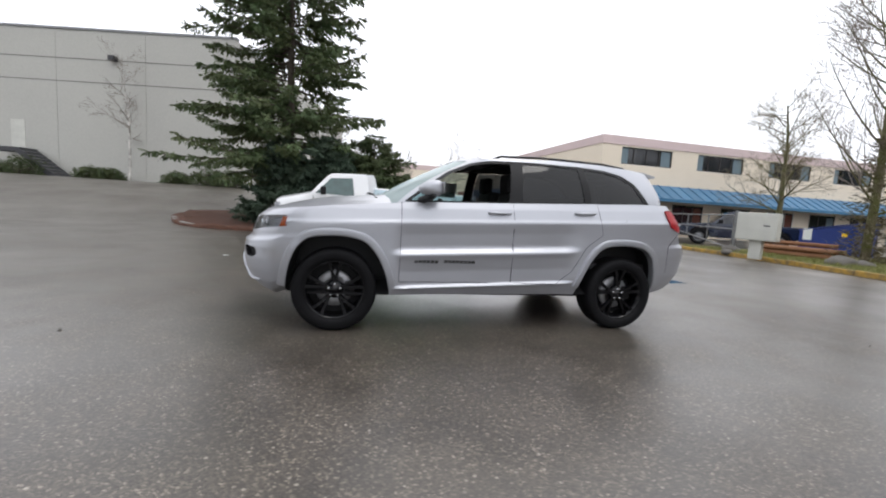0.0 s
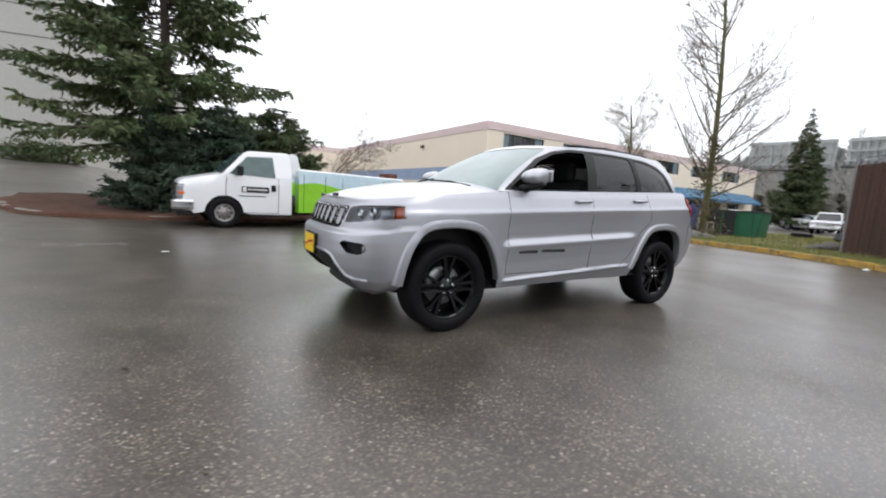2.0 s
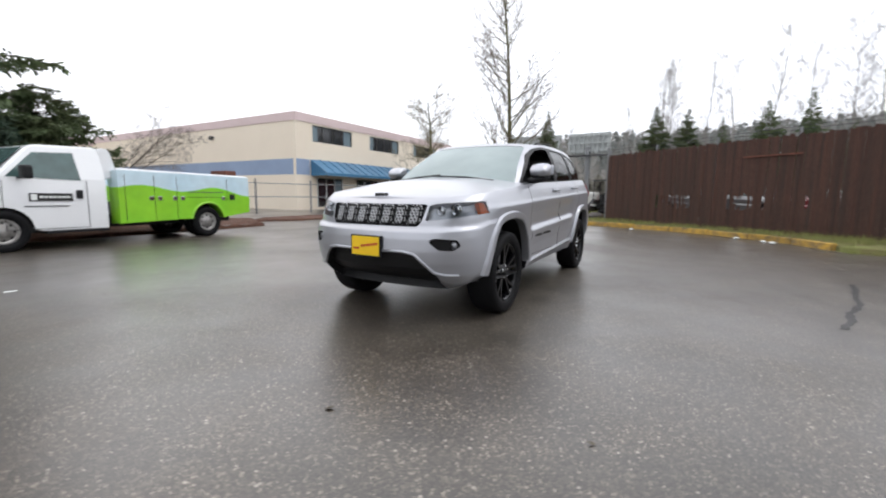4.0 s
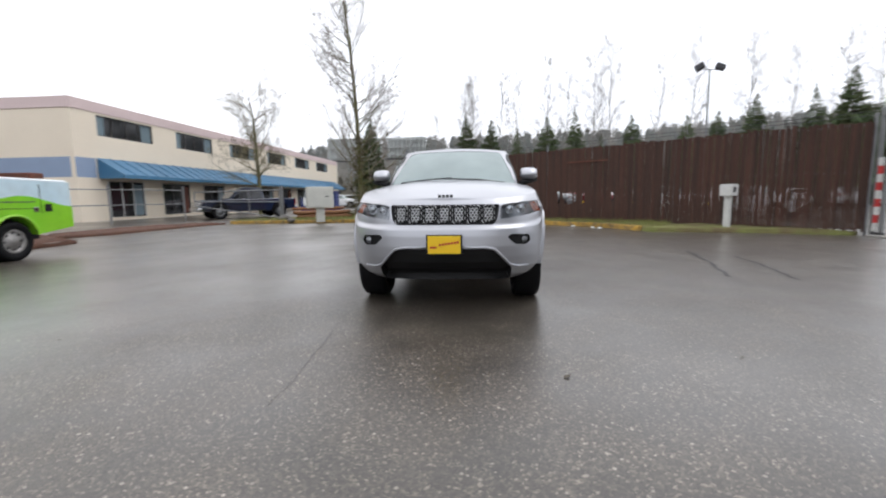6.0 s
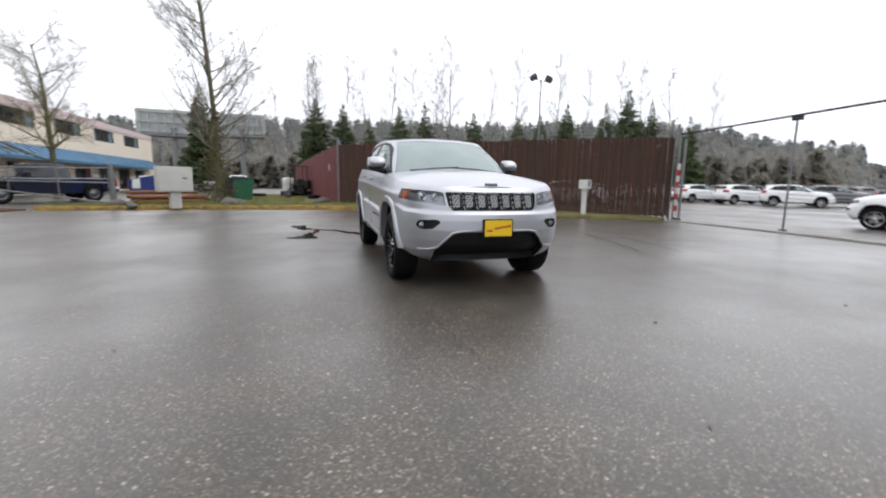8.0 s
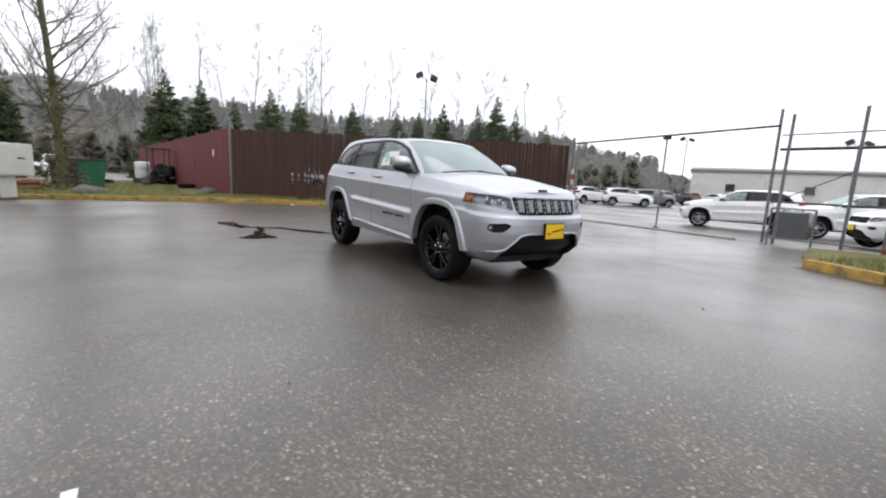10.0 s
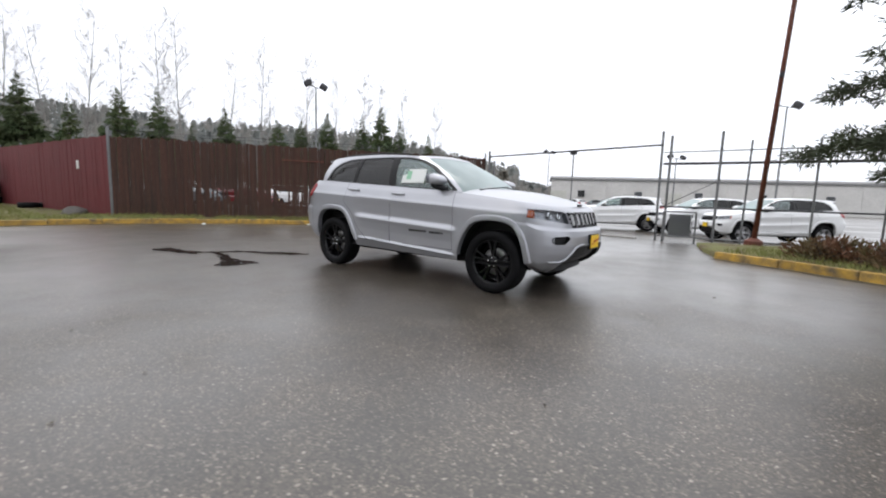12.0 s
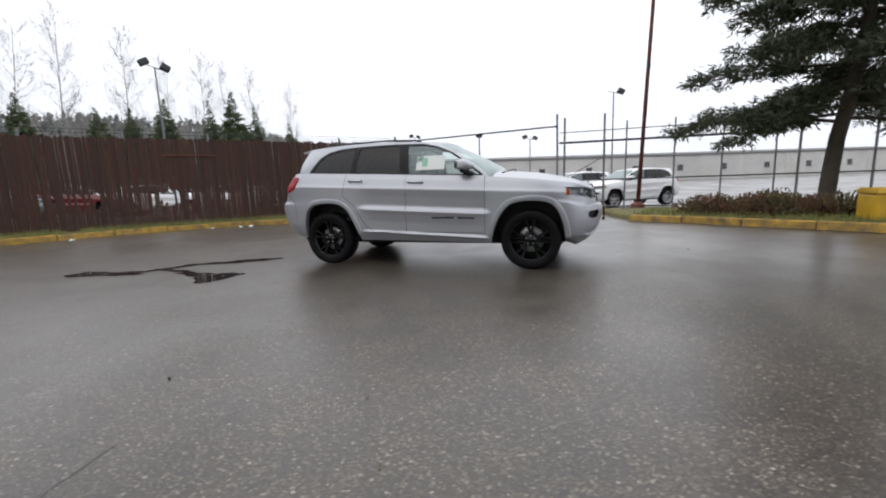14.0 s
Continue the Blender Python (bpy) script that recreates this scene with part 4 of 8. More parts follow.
            part("roof_rail", tube_bm([(0.05, s * 0.625, 1.69), (0.13, s * 0.625, 1.722), (0.6, s * 0.625, 1.745), (1.3, s * 0.62, 1.738), (1.55, s * 0.61, 1.715), (1.62, s * 0.605, 1.69)], 0.012, 8), BLACK_PLASTIC, car, "black roof rail", True)
        # bright lower bumper line
        pts = [(front_x(y, z), s * y, z) for y, z in ((0.14, 0.618), (0.36, 0.618), (0.45, 0.60), (0.52, 0.53), (0.59, 0.452), (0.66, 0.432), (0.76, 0.43))]
        part("bumper_trim", tube_bm(pts, 0.013, 8), paint, car, "silver bumper trim", True)
    # grille slots: frames with a hexagon mesh
    for i in range(7):
        yc = (i - 3) * 0.132
        h0, h1, hw = 0.835, 0.978, 0.047
        outline = rounded([(yc - hw, h1), (yc + hw, h1), (yc + hw * 0.92, h0), (yc - hw * 0.92, h0)], 0.02, 3)
        pts = [(front_x(y, z) - 0.0 + 0.004, y, z) for y, z in outline]
        slot = part("grille_slot", tube_bm(pts + pts[:1], 0.0075, 8), GLOSS_BLACK, car, "black grille slot frame", True)
        if fine:
            bm = bmesh.new()
            for r in range(6):
                for cidx in range(3):
                    y0 = yc - 0.032 + cidx * 0.032 - (0.008 if r % 2 else -0.008)
                    z0 = h0 + 0.014 + r * 0.024
                    if abs(y0 - yc) < hw - 0.006:
                        hexa = [(front_x(y0, z0) + 0.012, y0 + 0.0165 * math.cos(q * math.pi / 3 + 0.52), z0 + 0.0165 * math.sin(q * math.pi / 3 + 0.52)) for q in range(7)]
                        tube(bm, hexa, 0.0062, 4, False)
            part("slot_mesh", bm, MESH_SILVER, slot, "silver honeycomb mesh")
    # front card on its holder, bonnet badge
    px = -2.364
    plate = part("plate_holder", box_bm(px, px + 0.03, -0.165, 0.155, 0.555, 0.735, 0.006), BLACK_PLASTIC, car, "black plate holder")
    card = part("plate_card", box_bm(px - 0.006, px, -0.15, 0.14, 0.568, 0.725, 0.002), PLATE_YELLOW, plate, "yellow dealer card with red script bars")
    if hero:
        bm = bmesh.new()
        box(bm, px - 0.009, px - 0.005, 0.06, 0.12, 0.615, 0.632)
        for q in range(7):
            box(bm, px - 0.009, px - 0.005, 0.04 - q * 0.026 - 0.02, 0.04 - q * 0.026, 0.635 + 0.004 * q, 0.655 + 0.004 * q)
        part("script_bar", bm, INK_RED, card, "red script bars")
        bm = bmesh.new()
        for q in range(4):
            y = 0.062 - q * 0.036
            box(bm, front_x(y, 1.0) + 0.052, front_x(y, 1.0) + 0.066, y - 0.028, y, 1.046, 1.086, 0.003)
        part("bonnet_badge", bm, INK_BLACK, car, "dark bonnet badge bars")
        part("wiper", tube_bm([(-1.10, -0.6, 1.225), (-1.12, -0.3, 1.262), (-1.16, 0.1, 1.275)], 0.008, 6), BLACK_PLASTIC, car)
        part("wiper", tube_bm([(-1.14, 0.0, 1.285), (-1.12, 0.3, 1.265), (-1.06, 0.6, 1.235)], 0.008, 6), BLACK_PLASTIC, car)
        st = part("window_sticker", box_bm(-0.34, 0.06, 0.765, 0.77, 1.30, 1.5, m=Matrix.Translation((0, 0.06, 0.0)) @ Matrix.Translation((0, 0.77, 1.4)) @ Matrix.Rotation(0.36, 4, "X") @ Matrix.Translation((0, -0.77, -1.4))), PAPER, car, "white price sticker inside the glass")
        part("sticker_print", box_bm(-0.10, -0.02, 0.772, 0.775, 1.35, 1.47, m=Matrix.Translation((0, 0.06, 0.0)) @ Matrix.Translation((0, 0.77, 1.4)) @ Matrix.Rotation(0.36, 4, "X") @ Matrix.Translation((0, -0.77, -1.4))), PAPER_GREEN, st, "green printed panel")
        part("windscreen_tag", box_bm(-0.305, -0.30, 0.33, 0.5, 1.575, 1.60), PAPER, car)
        part("antenna_fin", prism_bm([(1.35, 1.745), (1.5, 1.80), (1.53, 1.74)], "y", -0.02, 0.02, 0.006), paint, car)
    return car


build_suv("sport_utility_vehicle", pose(0, 0, 0), "silver mid-size SUV with black wheels parked on wet asphalt", PAINT)

# ---- materials of the surroundings ----
CREAM = material("cream_stucco", (0.80, 0.71, 0.58), 0.9, var=0.22, scale=0.5, fine=30, bump=0.004, colour2=(0.66, 0.57, 0.45))
PINK = material("pink_parapet", (0.66, 0.53, 0.52), 0.85, var=0.2, scale=0.6, fine=30, colour2=(0.54, 0.43, 0.42))
BLUE_WALL = material("blue_band", (0.28, 0.36, 0.50), 0.85, var=0.25, scale=0.6, fine=30)
AWNING = material("blue_metal_awning", (0.045, 0.15, 0.27), 0.45, var=0.35, scale=0.8, fine=14, colour2=(0.10, 0.22, 0.33), per_object=0.3)
DARK_GLASS = material("window_glass", (0.02, 0.022, 0.026), 0.06, var=0.4, scale=1.2, fine=3, spec=0.8)
BLIND = material("window_blind", (0.16, 0.22, 0.25), 0.6, var=0.2, scale=2, fine=30)
FRAME_DARK = material("dark_frame", (0.05, 0.045, 0.04), 0.5, var=0.2, scale=5, fine=60)
TILT_UP = material("pale_wall", (0.43, 0.425, 0.39), 0.85, var=0.22, scale=0.25, fine=12, bump=0.003, colour2=(0.36, 0.355, 0.33))
WALL_JOINT = material("wall_joint", (0.17, 0.165, 0.155), 0.8, var=0.3, scale=1, fine=20)
SHED = material("grey_block_wall", (0.60, 0.59, 0.57), 0.9, var=0.4, scale=0.2, fine=4, colour2=(0.33, 0.33, 0.32))
SHED_ROOF = material("roof_edge", (0.2, 0.2, 0.2), 0.7, var=0.3, scale=0.5, fine=6)
SLAT = material("brown_slat", (0.07, 0.029, 0.019), 0.85, var=0.9, scale=1.4, fine=35, bump=0.003, colour2=(0.03, 0.02, 0.015), per_object=0.3, stretch=(1, 1, 0.25))
SLAT_RED = material("red_slat", (0.145, 0.021, 0.025), 0.65, var=0.3, scale=2, fine=30, bump=0.002, per_object=0.1, stretch=(1, 1, 0.25))
BARK = material("bark", (0.085, 0.07, 0.055), 0.95, var=0.6, scale=5, fine=40, bump=0.012)
MOSS_BARK = material("mossy_bark", (0.12, 0.10, 0.065), 0.95, var=0.9, scale=2.5, fine=30, bump=0.012, colour2=(0.10, 0.11, 0.03))
TWIG = material("twigs", (0.22, 0.19, 0.165), 0.9, var=0.4, scale=3, fine=30)
TWIG_MOSS = material("mossy_twigs", (0.19, 0.165, 0.09), 0.9, var=0.5, scale=1, fine=20, colour2=(0.14, 0.11, 0.08))
PALE_BARK = material("pale_bark", (0.6, 0.58, 0.54), 0.9, var=0.7, scale=3, fine=30, colour2=(0.12, 0.11, 0.10))
NEEDLE = material("fir_needles", (0.066, 0.105, 0.04), 0.75, var=0.7, scale=0.9, fine=12, colour2=(0.085, 0.085, 0.03), per_object=0.3)
NEEDLE_BLUE = material("yew_needles", (0.04, 0.07, 0.045), 0.75, var=0.6, scale=1.1, fine=12, colour2=(0.09, 0.12, 0.07))
PINE_NEEDLE = material("pine_needles", (0.055, 0.07, 0.035), 0.75, var=0.7, scale=1.0, fine=12, colour2=(0.03, 0.04, 0.025))
HEDGE = material("hedge_leaves", (0.045, 0.07, 0.025), 0.7, var=0.6, scale=2, fine=20, colour2=(0.09, 0.10, 0.03))
IVY = material("ivy_leaves", (0.13, 0.115, 0.05), 0.7, var=0.9, scale=2.0, fine=15, colour2=(0.06, 0.04, 0.02))
JUNIPER = material("bronze_shrub", (0.15, 0.068, 0.038), 0.85, var=1.0, scale=1.8, fine=20, colour2=(0.09, 0.095, 0.035))
# haze over the distance is painted into these four pale base colours
HAZE_NEEDLE = material("haze_tinted_needles", (0.27, 0.285, 0.275), 1.0, var=0.3, scale=0.05, fine=0.5, colour2=(0.3, 0.305, 0.29), spec=0.0)
HAZE_RIDGE = material("haze_tinted_ridge", (0.23, 0.23, 0.215), 1.0, var=0.5, scale=0.06, fine=0.5, colour2=(0.15, 0.16, 0.147), spec=0.0)
HAZE_TWIG = material("haze_tinted_brush_twigs", (0.24, 0.225, 0.195), 1.0, var=0.35, scale=0.05, fine=0.6, colour2=(0.18, 0.18, 0.14), spec=0.0)
HAZE_WOOD = material("haze_tinted_bare_wood", (0.30, 0.285, 0.265), 1.0, var=0.4, scale=0.03, fine=0.4, colour2=(0.21, 0.215, 0.19), spec=0.0)
for mat in (HAZE_NEEDLE, HAZE_TWIG, HAZE_WOOD):
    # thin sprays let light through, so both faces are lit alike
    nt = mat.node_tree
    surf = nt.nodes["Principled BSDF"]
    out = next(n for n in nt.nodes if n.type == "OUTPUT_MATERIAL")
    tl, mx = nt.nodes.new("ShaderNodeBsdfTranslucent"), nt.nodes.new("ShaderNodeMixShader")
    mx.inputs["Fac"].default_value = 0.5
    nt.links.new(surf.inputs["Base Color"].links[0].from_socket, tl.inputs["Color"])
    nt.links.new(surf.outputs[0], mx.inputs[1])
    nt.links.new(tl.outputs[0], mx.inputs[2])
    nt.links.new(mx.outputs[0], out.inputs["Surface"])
TRUCK_GREEN = material("green_wrap", (0.20, 0.55, 0.02), 0.35, coat=0.5, var=0.35, scale=0.6, fine=3, colour2=(0.42, 0.55, 0.03))
TRUCK_SKY = material("sky_wrap", (0.50, 0.66, 0.74), 0.35, coat=0.5, var=0.3, scale=0.8, fine=4, colour2=(0.7, 0.76, 0.78))
NAVY = material("navy_paint", (0.012, 0.02, 0.045), 0.2, metal=0.2, coat=1.0, var=0.2, scale=2, fine=60)
BIN_GREEN = material("green_bin", (0.012, 0.13, 0.06), 0.5, var=0.4, scale=2, fine=30, bump=0.002)
BIN_DARK = material("dark_bin", (0.02, 0.022, 0.025), 0.5, var=0.4, scale=2, fine=30)
BIN_BLUE = material("blue_bin", (0.012, 0.035, 0.20), 0.5, var=0.4, scale=2, fine=30, bump=0.002)
BOX_PALE = material("pale_enamel", (0.55, 0.55, 0.50), 0.5, var=0.3, scale=2, fine=40)
WOOD = material("orange_timber", (0.22, 0.10, 0.045), 0.8, var=0.5, scale=4, fine=40, bump=0.003)
SAFETY_RED = material("safety_red", (0.48, 0.03, 0.03), 0.6, var=0.4, scale=8, fine=60)
SAFETY_WHITE = material("safety_white", (0.62, 0.62, 0.6), 0.6, var=0.3, scale=8, fine=60)
BARREL = material("yellow_plastic", (0.60, 0.36, 0.02), 0.5, var=0.4, scale=5, fine=50, colour2=(0.25, 0.15, 0.03))
RED_PAINT = material("red_paint", (0.13, 0.01, 0.014), 0.25, coat=1.0, var=0.1, scale=2, fine=60)
BLACK_PAINT = material("black_paint", (0.014, 0.015, 0.017), 0.2, coat=1.0, var=0.1, scale=2, fine=60)
GREY_PAINT = material("grey_paint", (0.12, 0.125, 0.13), 0.3, metal=0.5, coat=1.0, var=0.1, scale=2, fine=60)
STONE = material("field_stone", (0.12, 0.112, 0.1), 0.9, var=0.5, scale=6, fine=50, bump=0.01)
BOARD = material("grey_signboard", (0.42, 0.44, 0.43), 0.7, var=0.4, scale=0.7, fine=6)
ROAD_WHITE = material("worn_white_paint", (0.36, 0.36, 0.34), 0.6, var=1.0, scale=9, fine=70, colour2=(0.15, 0.15, 0.145))


# ---- the cream two-storey building ----
def cream_building():
    b = thing("office_building", Matrix.Identity(4), "cream two-storey building with pink parapet, blue band and blue metal awning", "building")
    X0, Y0, H = 16.6, 22.9, 7.12
    part("wall", box_bm(X0, 62, Y0, Y0 + 0.3, -0.3, 5.12), CREAM, b)
    # upper wall left whole between the windows
    wins = [(18.25, 22.65), (25.0, 29.4), (32.0, 36.4), (39.0, 43.4), (46.0, 50.4), (53.0, 57.4)]
    edges = [X0] + [e for w in wins for e in w] + [62]
    for a, c in zip(edges[::2], edges[1::2]):
        part("wall_pier", box_bm(a, c, Y0, Y0 + 0.3, 5.12, 6.36), CREAM, b)
    part("wall_head", box_bm(X0, 62, Y0, Y0 + 0.3, 6.36, 6.48), CREAM, b)
    part("parapet", box_bm(X0 - 0.04, 62, Y0 - 0.05, Y0 + 0.3, 6.48, H, 0.02), PINK, b)
    part("side_wall", box_bm(X0, X0 + 0.3, Y0 + 0.3, 56, 3.72, 6.48), CREAM, b)
    part("side_band", box_bm(X0 - 0.004, X0 + 0.3, Y0 + 0.3, 56, 2.55, 3.72), BLUE_WALL, b)
    part("front_band", box_bm(X0 - 0.004, 17.9, Y0 - 0.006, Y0, 2.55, 3.72), BLUE_WALL, b)
    part("side_base", box_bm(X0, X0 + 0.3, Y0 + 0.3, 56, -0.3, 2.55), CREAM, b)
    part("side_parapet", box_bm(X0 - 0.05, X0 + 0.3, Y0 + 0.3, 56, 6.48, H, 0.02), PINK, b)
    part("wing_wall", box_bm(-14, X0, 56, 56.3, -0.3, 6.2), CREAM, b)
    part("wing_parapet", box_bm(-14, X0, 55.95, 56.3, 6.2, 6.9, 0.02), PINK, b)
    part("flat_roof", box_bm(X0 + 0.3, 62, Y0 + 0.3, 56, 6.3, 6.5), SHED_ROOF, b)
    part("end_wall", box_bm(61.7, 62, Y0 + 0.3, 56, -0.3, 6.5), CREAM, b)
    part("roof_hatch", box_bm(20.5, 21.2, 33, 34, 6.5, 7.4), STEEL, b)
    for a, c in wins:
        w = part("window", box_bm(a + 0.05, c - 0.05, Y0 + 0.14, Y0 + 0.17, 5.17, 6.31), DARK_GLASS, b, "dark ribbon window")
        part("blind", box_bm(a + 0.06, a + 0.62, Y0 + 0.125, Y0 + 0.138, 5.18, 6.3), BLIND, w, "pale blind at the window's side")
        part("blind", box_bm(c - 0.9, c - 0.06, Y0 + 0.125, Y0 + 0.138, 5.18, 6.3), BLIND, w, "pale blind at the window's side")
        for x0, x1, z0, z1 in ((a, c, 5.12, 5.17), (a, c, 6.31, 6.36), (a, a + 0.05, 5.17, 6.31), (c - 0.05, c, 5.17, 6.31)):
            part("window_frame", box_bm(x0, x1, Y0 + 0.05, Y0 + 0.2, z0, z1), FRAME_DARK, w)
        for q in (0.25, 0.5, 0.75):
            xm = a + (c - a) * q
            part("mullion", box_bm(xm - 0.025, xm + 0.025, Y0 + 0.09, Y0 + 0.139, 5.17, 6.31), FRAME_DARK, w)
    # ground floor: dark shop windows and doors
    for i in range(9):
        a = 18.6 + i * 4.6
        w = part("shop_window", box_bm(a, a + 2.7, Y0 - 0.03, Y0 - 0.004, 0.1, 2.35), DARK_GLASS, b, "dark ground-floor glazing")
        for xm in (a - 0.05, a + 0.9, a + 1.8, a + 2.7):
            part("frame_post", box_bm(xm, xm + 0.06, Y0 - 0.06, Y0 - 0.032, 0.1, 2.4), FRAME_DARK if i % 3 else SAFETY_WHITE, w)
        part("door_panel", box_bm(a + 1.9, a + 2.6, Y0 - 0.045, Y0 - 0.033, 0.15, 2.2), RUST if i % 2 else BLIND, w)
    # the awning: sheets side by side, standing seams
    top, low, out = 3.75, 2.72, 1.7
    aw = new("awning")
    aw.parent = b
    aw["label"] = "blue standing-seam metal awning"
    n = 46
    for i in range(n):
        x0 = 18.0 + i * 0.92
        bm = bmesh.new()
        vs = [bm.verts.new(p) for p in ((x0, Y0 - 0.01, top), (x0 + 0.86, Y0 - 0.01, top), (x0 + 0.86, Y0 - out, low), (x0, Y0 - out, low), (x0 + 0.86, Y0 - 0.01, top + 0.06), (x0 + 0.92, Y0 - 0.01, top + 0.06), (x0 + 0.92, Y0 - out, low + 0.06), (x0 + 0.86, Y0 - out, low + 0.06), (x0 + 0.92, Y0 - 0.01, top), (x0 + 0.92, Y0 - out, low))]
        for f in ((0, 1, 2, 3), (4, 5, 6, 7), (1, 4, 7, 2), (5, 8, 9, 6), (3, 2, 7, 6, 9)):
            bm.faces.new([vs[q] for q in f])
        part("awning_sheet", bm, AWNING, aw)
    part("awning_fascia", box_bm(18.0, 18.0 + n * 0.92, Y0 - out - 0.02, Y0 - out + 0.02, low - 0.22, low + 0.005), AWNING, aw)
    bm = bmesh.new()
    bm.faces.new([bm.verts.new(p) for p in ((17.99, Y0 - 0.01, top), (17.99, Y0 - out, low), (17.99, Y0 - out, low - 0.22), (17.99, Y0 - 0.01, low - 0.22))])
    part("awning_cheek", bm, AWNING, aw)
    part("wall_lamp", box_bm(X0 - 0.3, X0, 33.0, 33.3, 5.6, 5.9, 0.03), DARK_STEEL, b)


cream_building()


# ---- the pale warehouse on the rise ----
def warehouse():
    a, c = Vector((-46.0, 36.7, 0)), Vector((-9.3, 28.0, 0))
    ang = math.atan2(c.y - a.y, c.x - a.x)
    ln = (c - a).length
    b = thing("warehouse", Matrix.Translation((c.x, c.y, 0)) @ Matrix.Rotation(ang, 4, "Z"), "tall pale grey warehouse wall with two thin dark lines", "building")
    n = 6
    for i in range(n):
        x1 = -i * ln / n
        part("wall_panel", box_bm(x1 - ln / n + 0.02, x1 - 0.005, 0, 0.3, 0.6, 11.7), TILT_UP, b)
        for z in (9.75, 8.2):
            part("stripe", box_bm(x1 - ln / n + 0.02, x1 - 0.005, -0.012, -0.002, z, z + 0.06), WALL_JOINT, b, "thin dark reveal line")
    part("coping", box_bm(-ln, 0.1, -0.06, 0.36, 11.7, 11.86, 0.02), STEEL, b)
    part("end_wall", box_bm(-0.3, 0, 0.3, 30, 0.4, 11.7), TILT_UP, b)
    lamp = part("wall_lamp", box_bm(-8.6, -8.2, -0.45, 0, 9.7, 10.05, 0.04), DARK_STEEL, b, "dark wall-mounted flood lamp")
    # outside stair with a dark underside
    st = part("stair", prism_bm([(-16.2, 3.35), (-13.9, 3.35), (-11.0, 1.3), (-11.6, 1.3), (-14.1, 3.05), (-16.2, 3.05)], "y", -1.6, -0.3), DARK_STEEL, b, "dark steel outside stair")
    for i in range(10):
        t = i / 9
        part("tread", box_bm(-13.9 + 2.8 * t - 0.15, -13.9 + 2.8 * t + 0.15, -1.58, -0.32, 3.3 - 2.0 * t, 3.35 - 2.0 * t), STEEL, st)
    part("stair_door", box_bm(-15.9, -14.9, -0.04, -0.004, 3.36, 5.4, 0.01), BOX_PALE, b)


warehouse()


# ---- fences ----
def slat_fence():
    rnd = random.Random(11)
    a, c = Vector((13.62, 0.6, 0)), Vector((5.45, -10.12, 0))
    d = (c - a)
    ln, ang = d.length, math.atan2(d.y, d.x)
    f = thing("slat_fence", Matrix.Translation((a.x, a.y, 0)) @ Matrix.Rotation(ang, 4, "Z"), "weathered brown vertical slat fence, some slats broken low down", "fence")
    for i in range(7):
        x = i * ln / 6
        part("fence_post", tube_bm([(x, 0.09, -0.2), (x, 0.09, 3.0)], 0.038, 10), STEEL, f)
    for z in (0.35, 1.55, 2.72):
        part("rail", tube_bm([(0, 0.06, z), (ln, 0.06, z)], 0.024, 8), STEEL, f)
    for z in (2.92, 3.02):
        part("wire", tube_bm([(0, 0.09, z), (ln, 0.09, z + 0.02)], 0.006, 4), DARK_STEEL, f)
    part("old_board", box_bm(5.4, 6.9, -0.055, -0.03, 2.28, 2.32), RUST, f, "pale board across the slats")
    w = 0.066
    meshes = {}

    def slat_mesh(key, z0, z1, jag):
        me = bpy.data.meshes.new("slat")
        bm = bmesh.new()
        vs = box(bm, 0, w - 0.004, -0.012, 0.006, z0, z1)
        for v in vs:
            if v.co.z > z1 - 0.01:
                v.co.z += jag * (v.co.x / w - 0.5)
            if abs(v.co.z - z0) < 0.01 and z0 > 0.5:
                v.co.z -= jag * 2 * (v.co.x / w - 0.5)
        bm.to_mesh(me)
        bm.free()
        me.materials.append(SLAT)
        return me

    full = [slat_mesh(i, 0.06 + 0.02 * (i % 3), 2.78 + 0.02 * (i % 4), 0.02 * (i % 3 - 1)) for i in range(6)]
    upper = [slat_mesh(i, 1.12 + 0.05 * i, 2.80, 0.04) for i in range(3)]
    lower = [slat_mesh(i, 0.06, 0.74 + 0.09 * i, 0.05) for i in range(3)]
    n = int(ln / w)
    for i in range(n):
        x = i * w
        hole = 1.9 < x < 7.4 and rnd.random() < 0.42 * (0.55 + 0.45 * math.sin(x * 2.6))
        sway = rnd.uniform(-0.008, 0.008)
        for me in ((rnd.choice(upper), rnd.choice(lower)) if hole else (rnd.choice(full),)):
            s = new("slat", me)
            s.parent = f
            s.matrix_basis = Matrix.Translation((x, sway, rnd.uniform(-0.03, 0.03))) @ Matrix.Rotation(rnd.uniform(-0.004, 0.004), 4, "Y")
    # the red stretch that runs back from the corner
    g = thing("red_fence", Matrix.Translation((13.72, 0.66, 0)) @ Matrix.Rotation(math.atan2(1.4, 14.0), 4, "Z"), "dark red slatted fence running back from the corner post", "fence")
    part("corner_post", tube_bm([(-0.05, -0.03, -0.2), (-0.05, -0.03, 3.12)], 0.05, 12), STEEL, g, "galvanised corner post")
    ln2 = 30.0
    for i in range(11):
        part("fence_post", tube_bm([(i * 3 + 0.02, -0.08, -0.2), (i * 3 + 0.02, -0.08, 2.95)], 0.035, 8), STEEL, g)
    for z in (0.35, 2.7):
        part("rail", tube_bm([(0, -0.05, z), (ln2, -0.05, z)], 0.022, 6), STEEL, g)
    me = bpy.data.meshes.new("red_slat")
    bm = bmesh.new()
    box(bm, 0, 0.146, -0.01, 0.012, 0.05, 2.82)
    bm.to_mesh(me)
    bm.free()
    me.materials.append(SLAT_RED)
    for i in range(int(ln2 / 0.15)):
        s = new("slat", me)
        s.parent = g
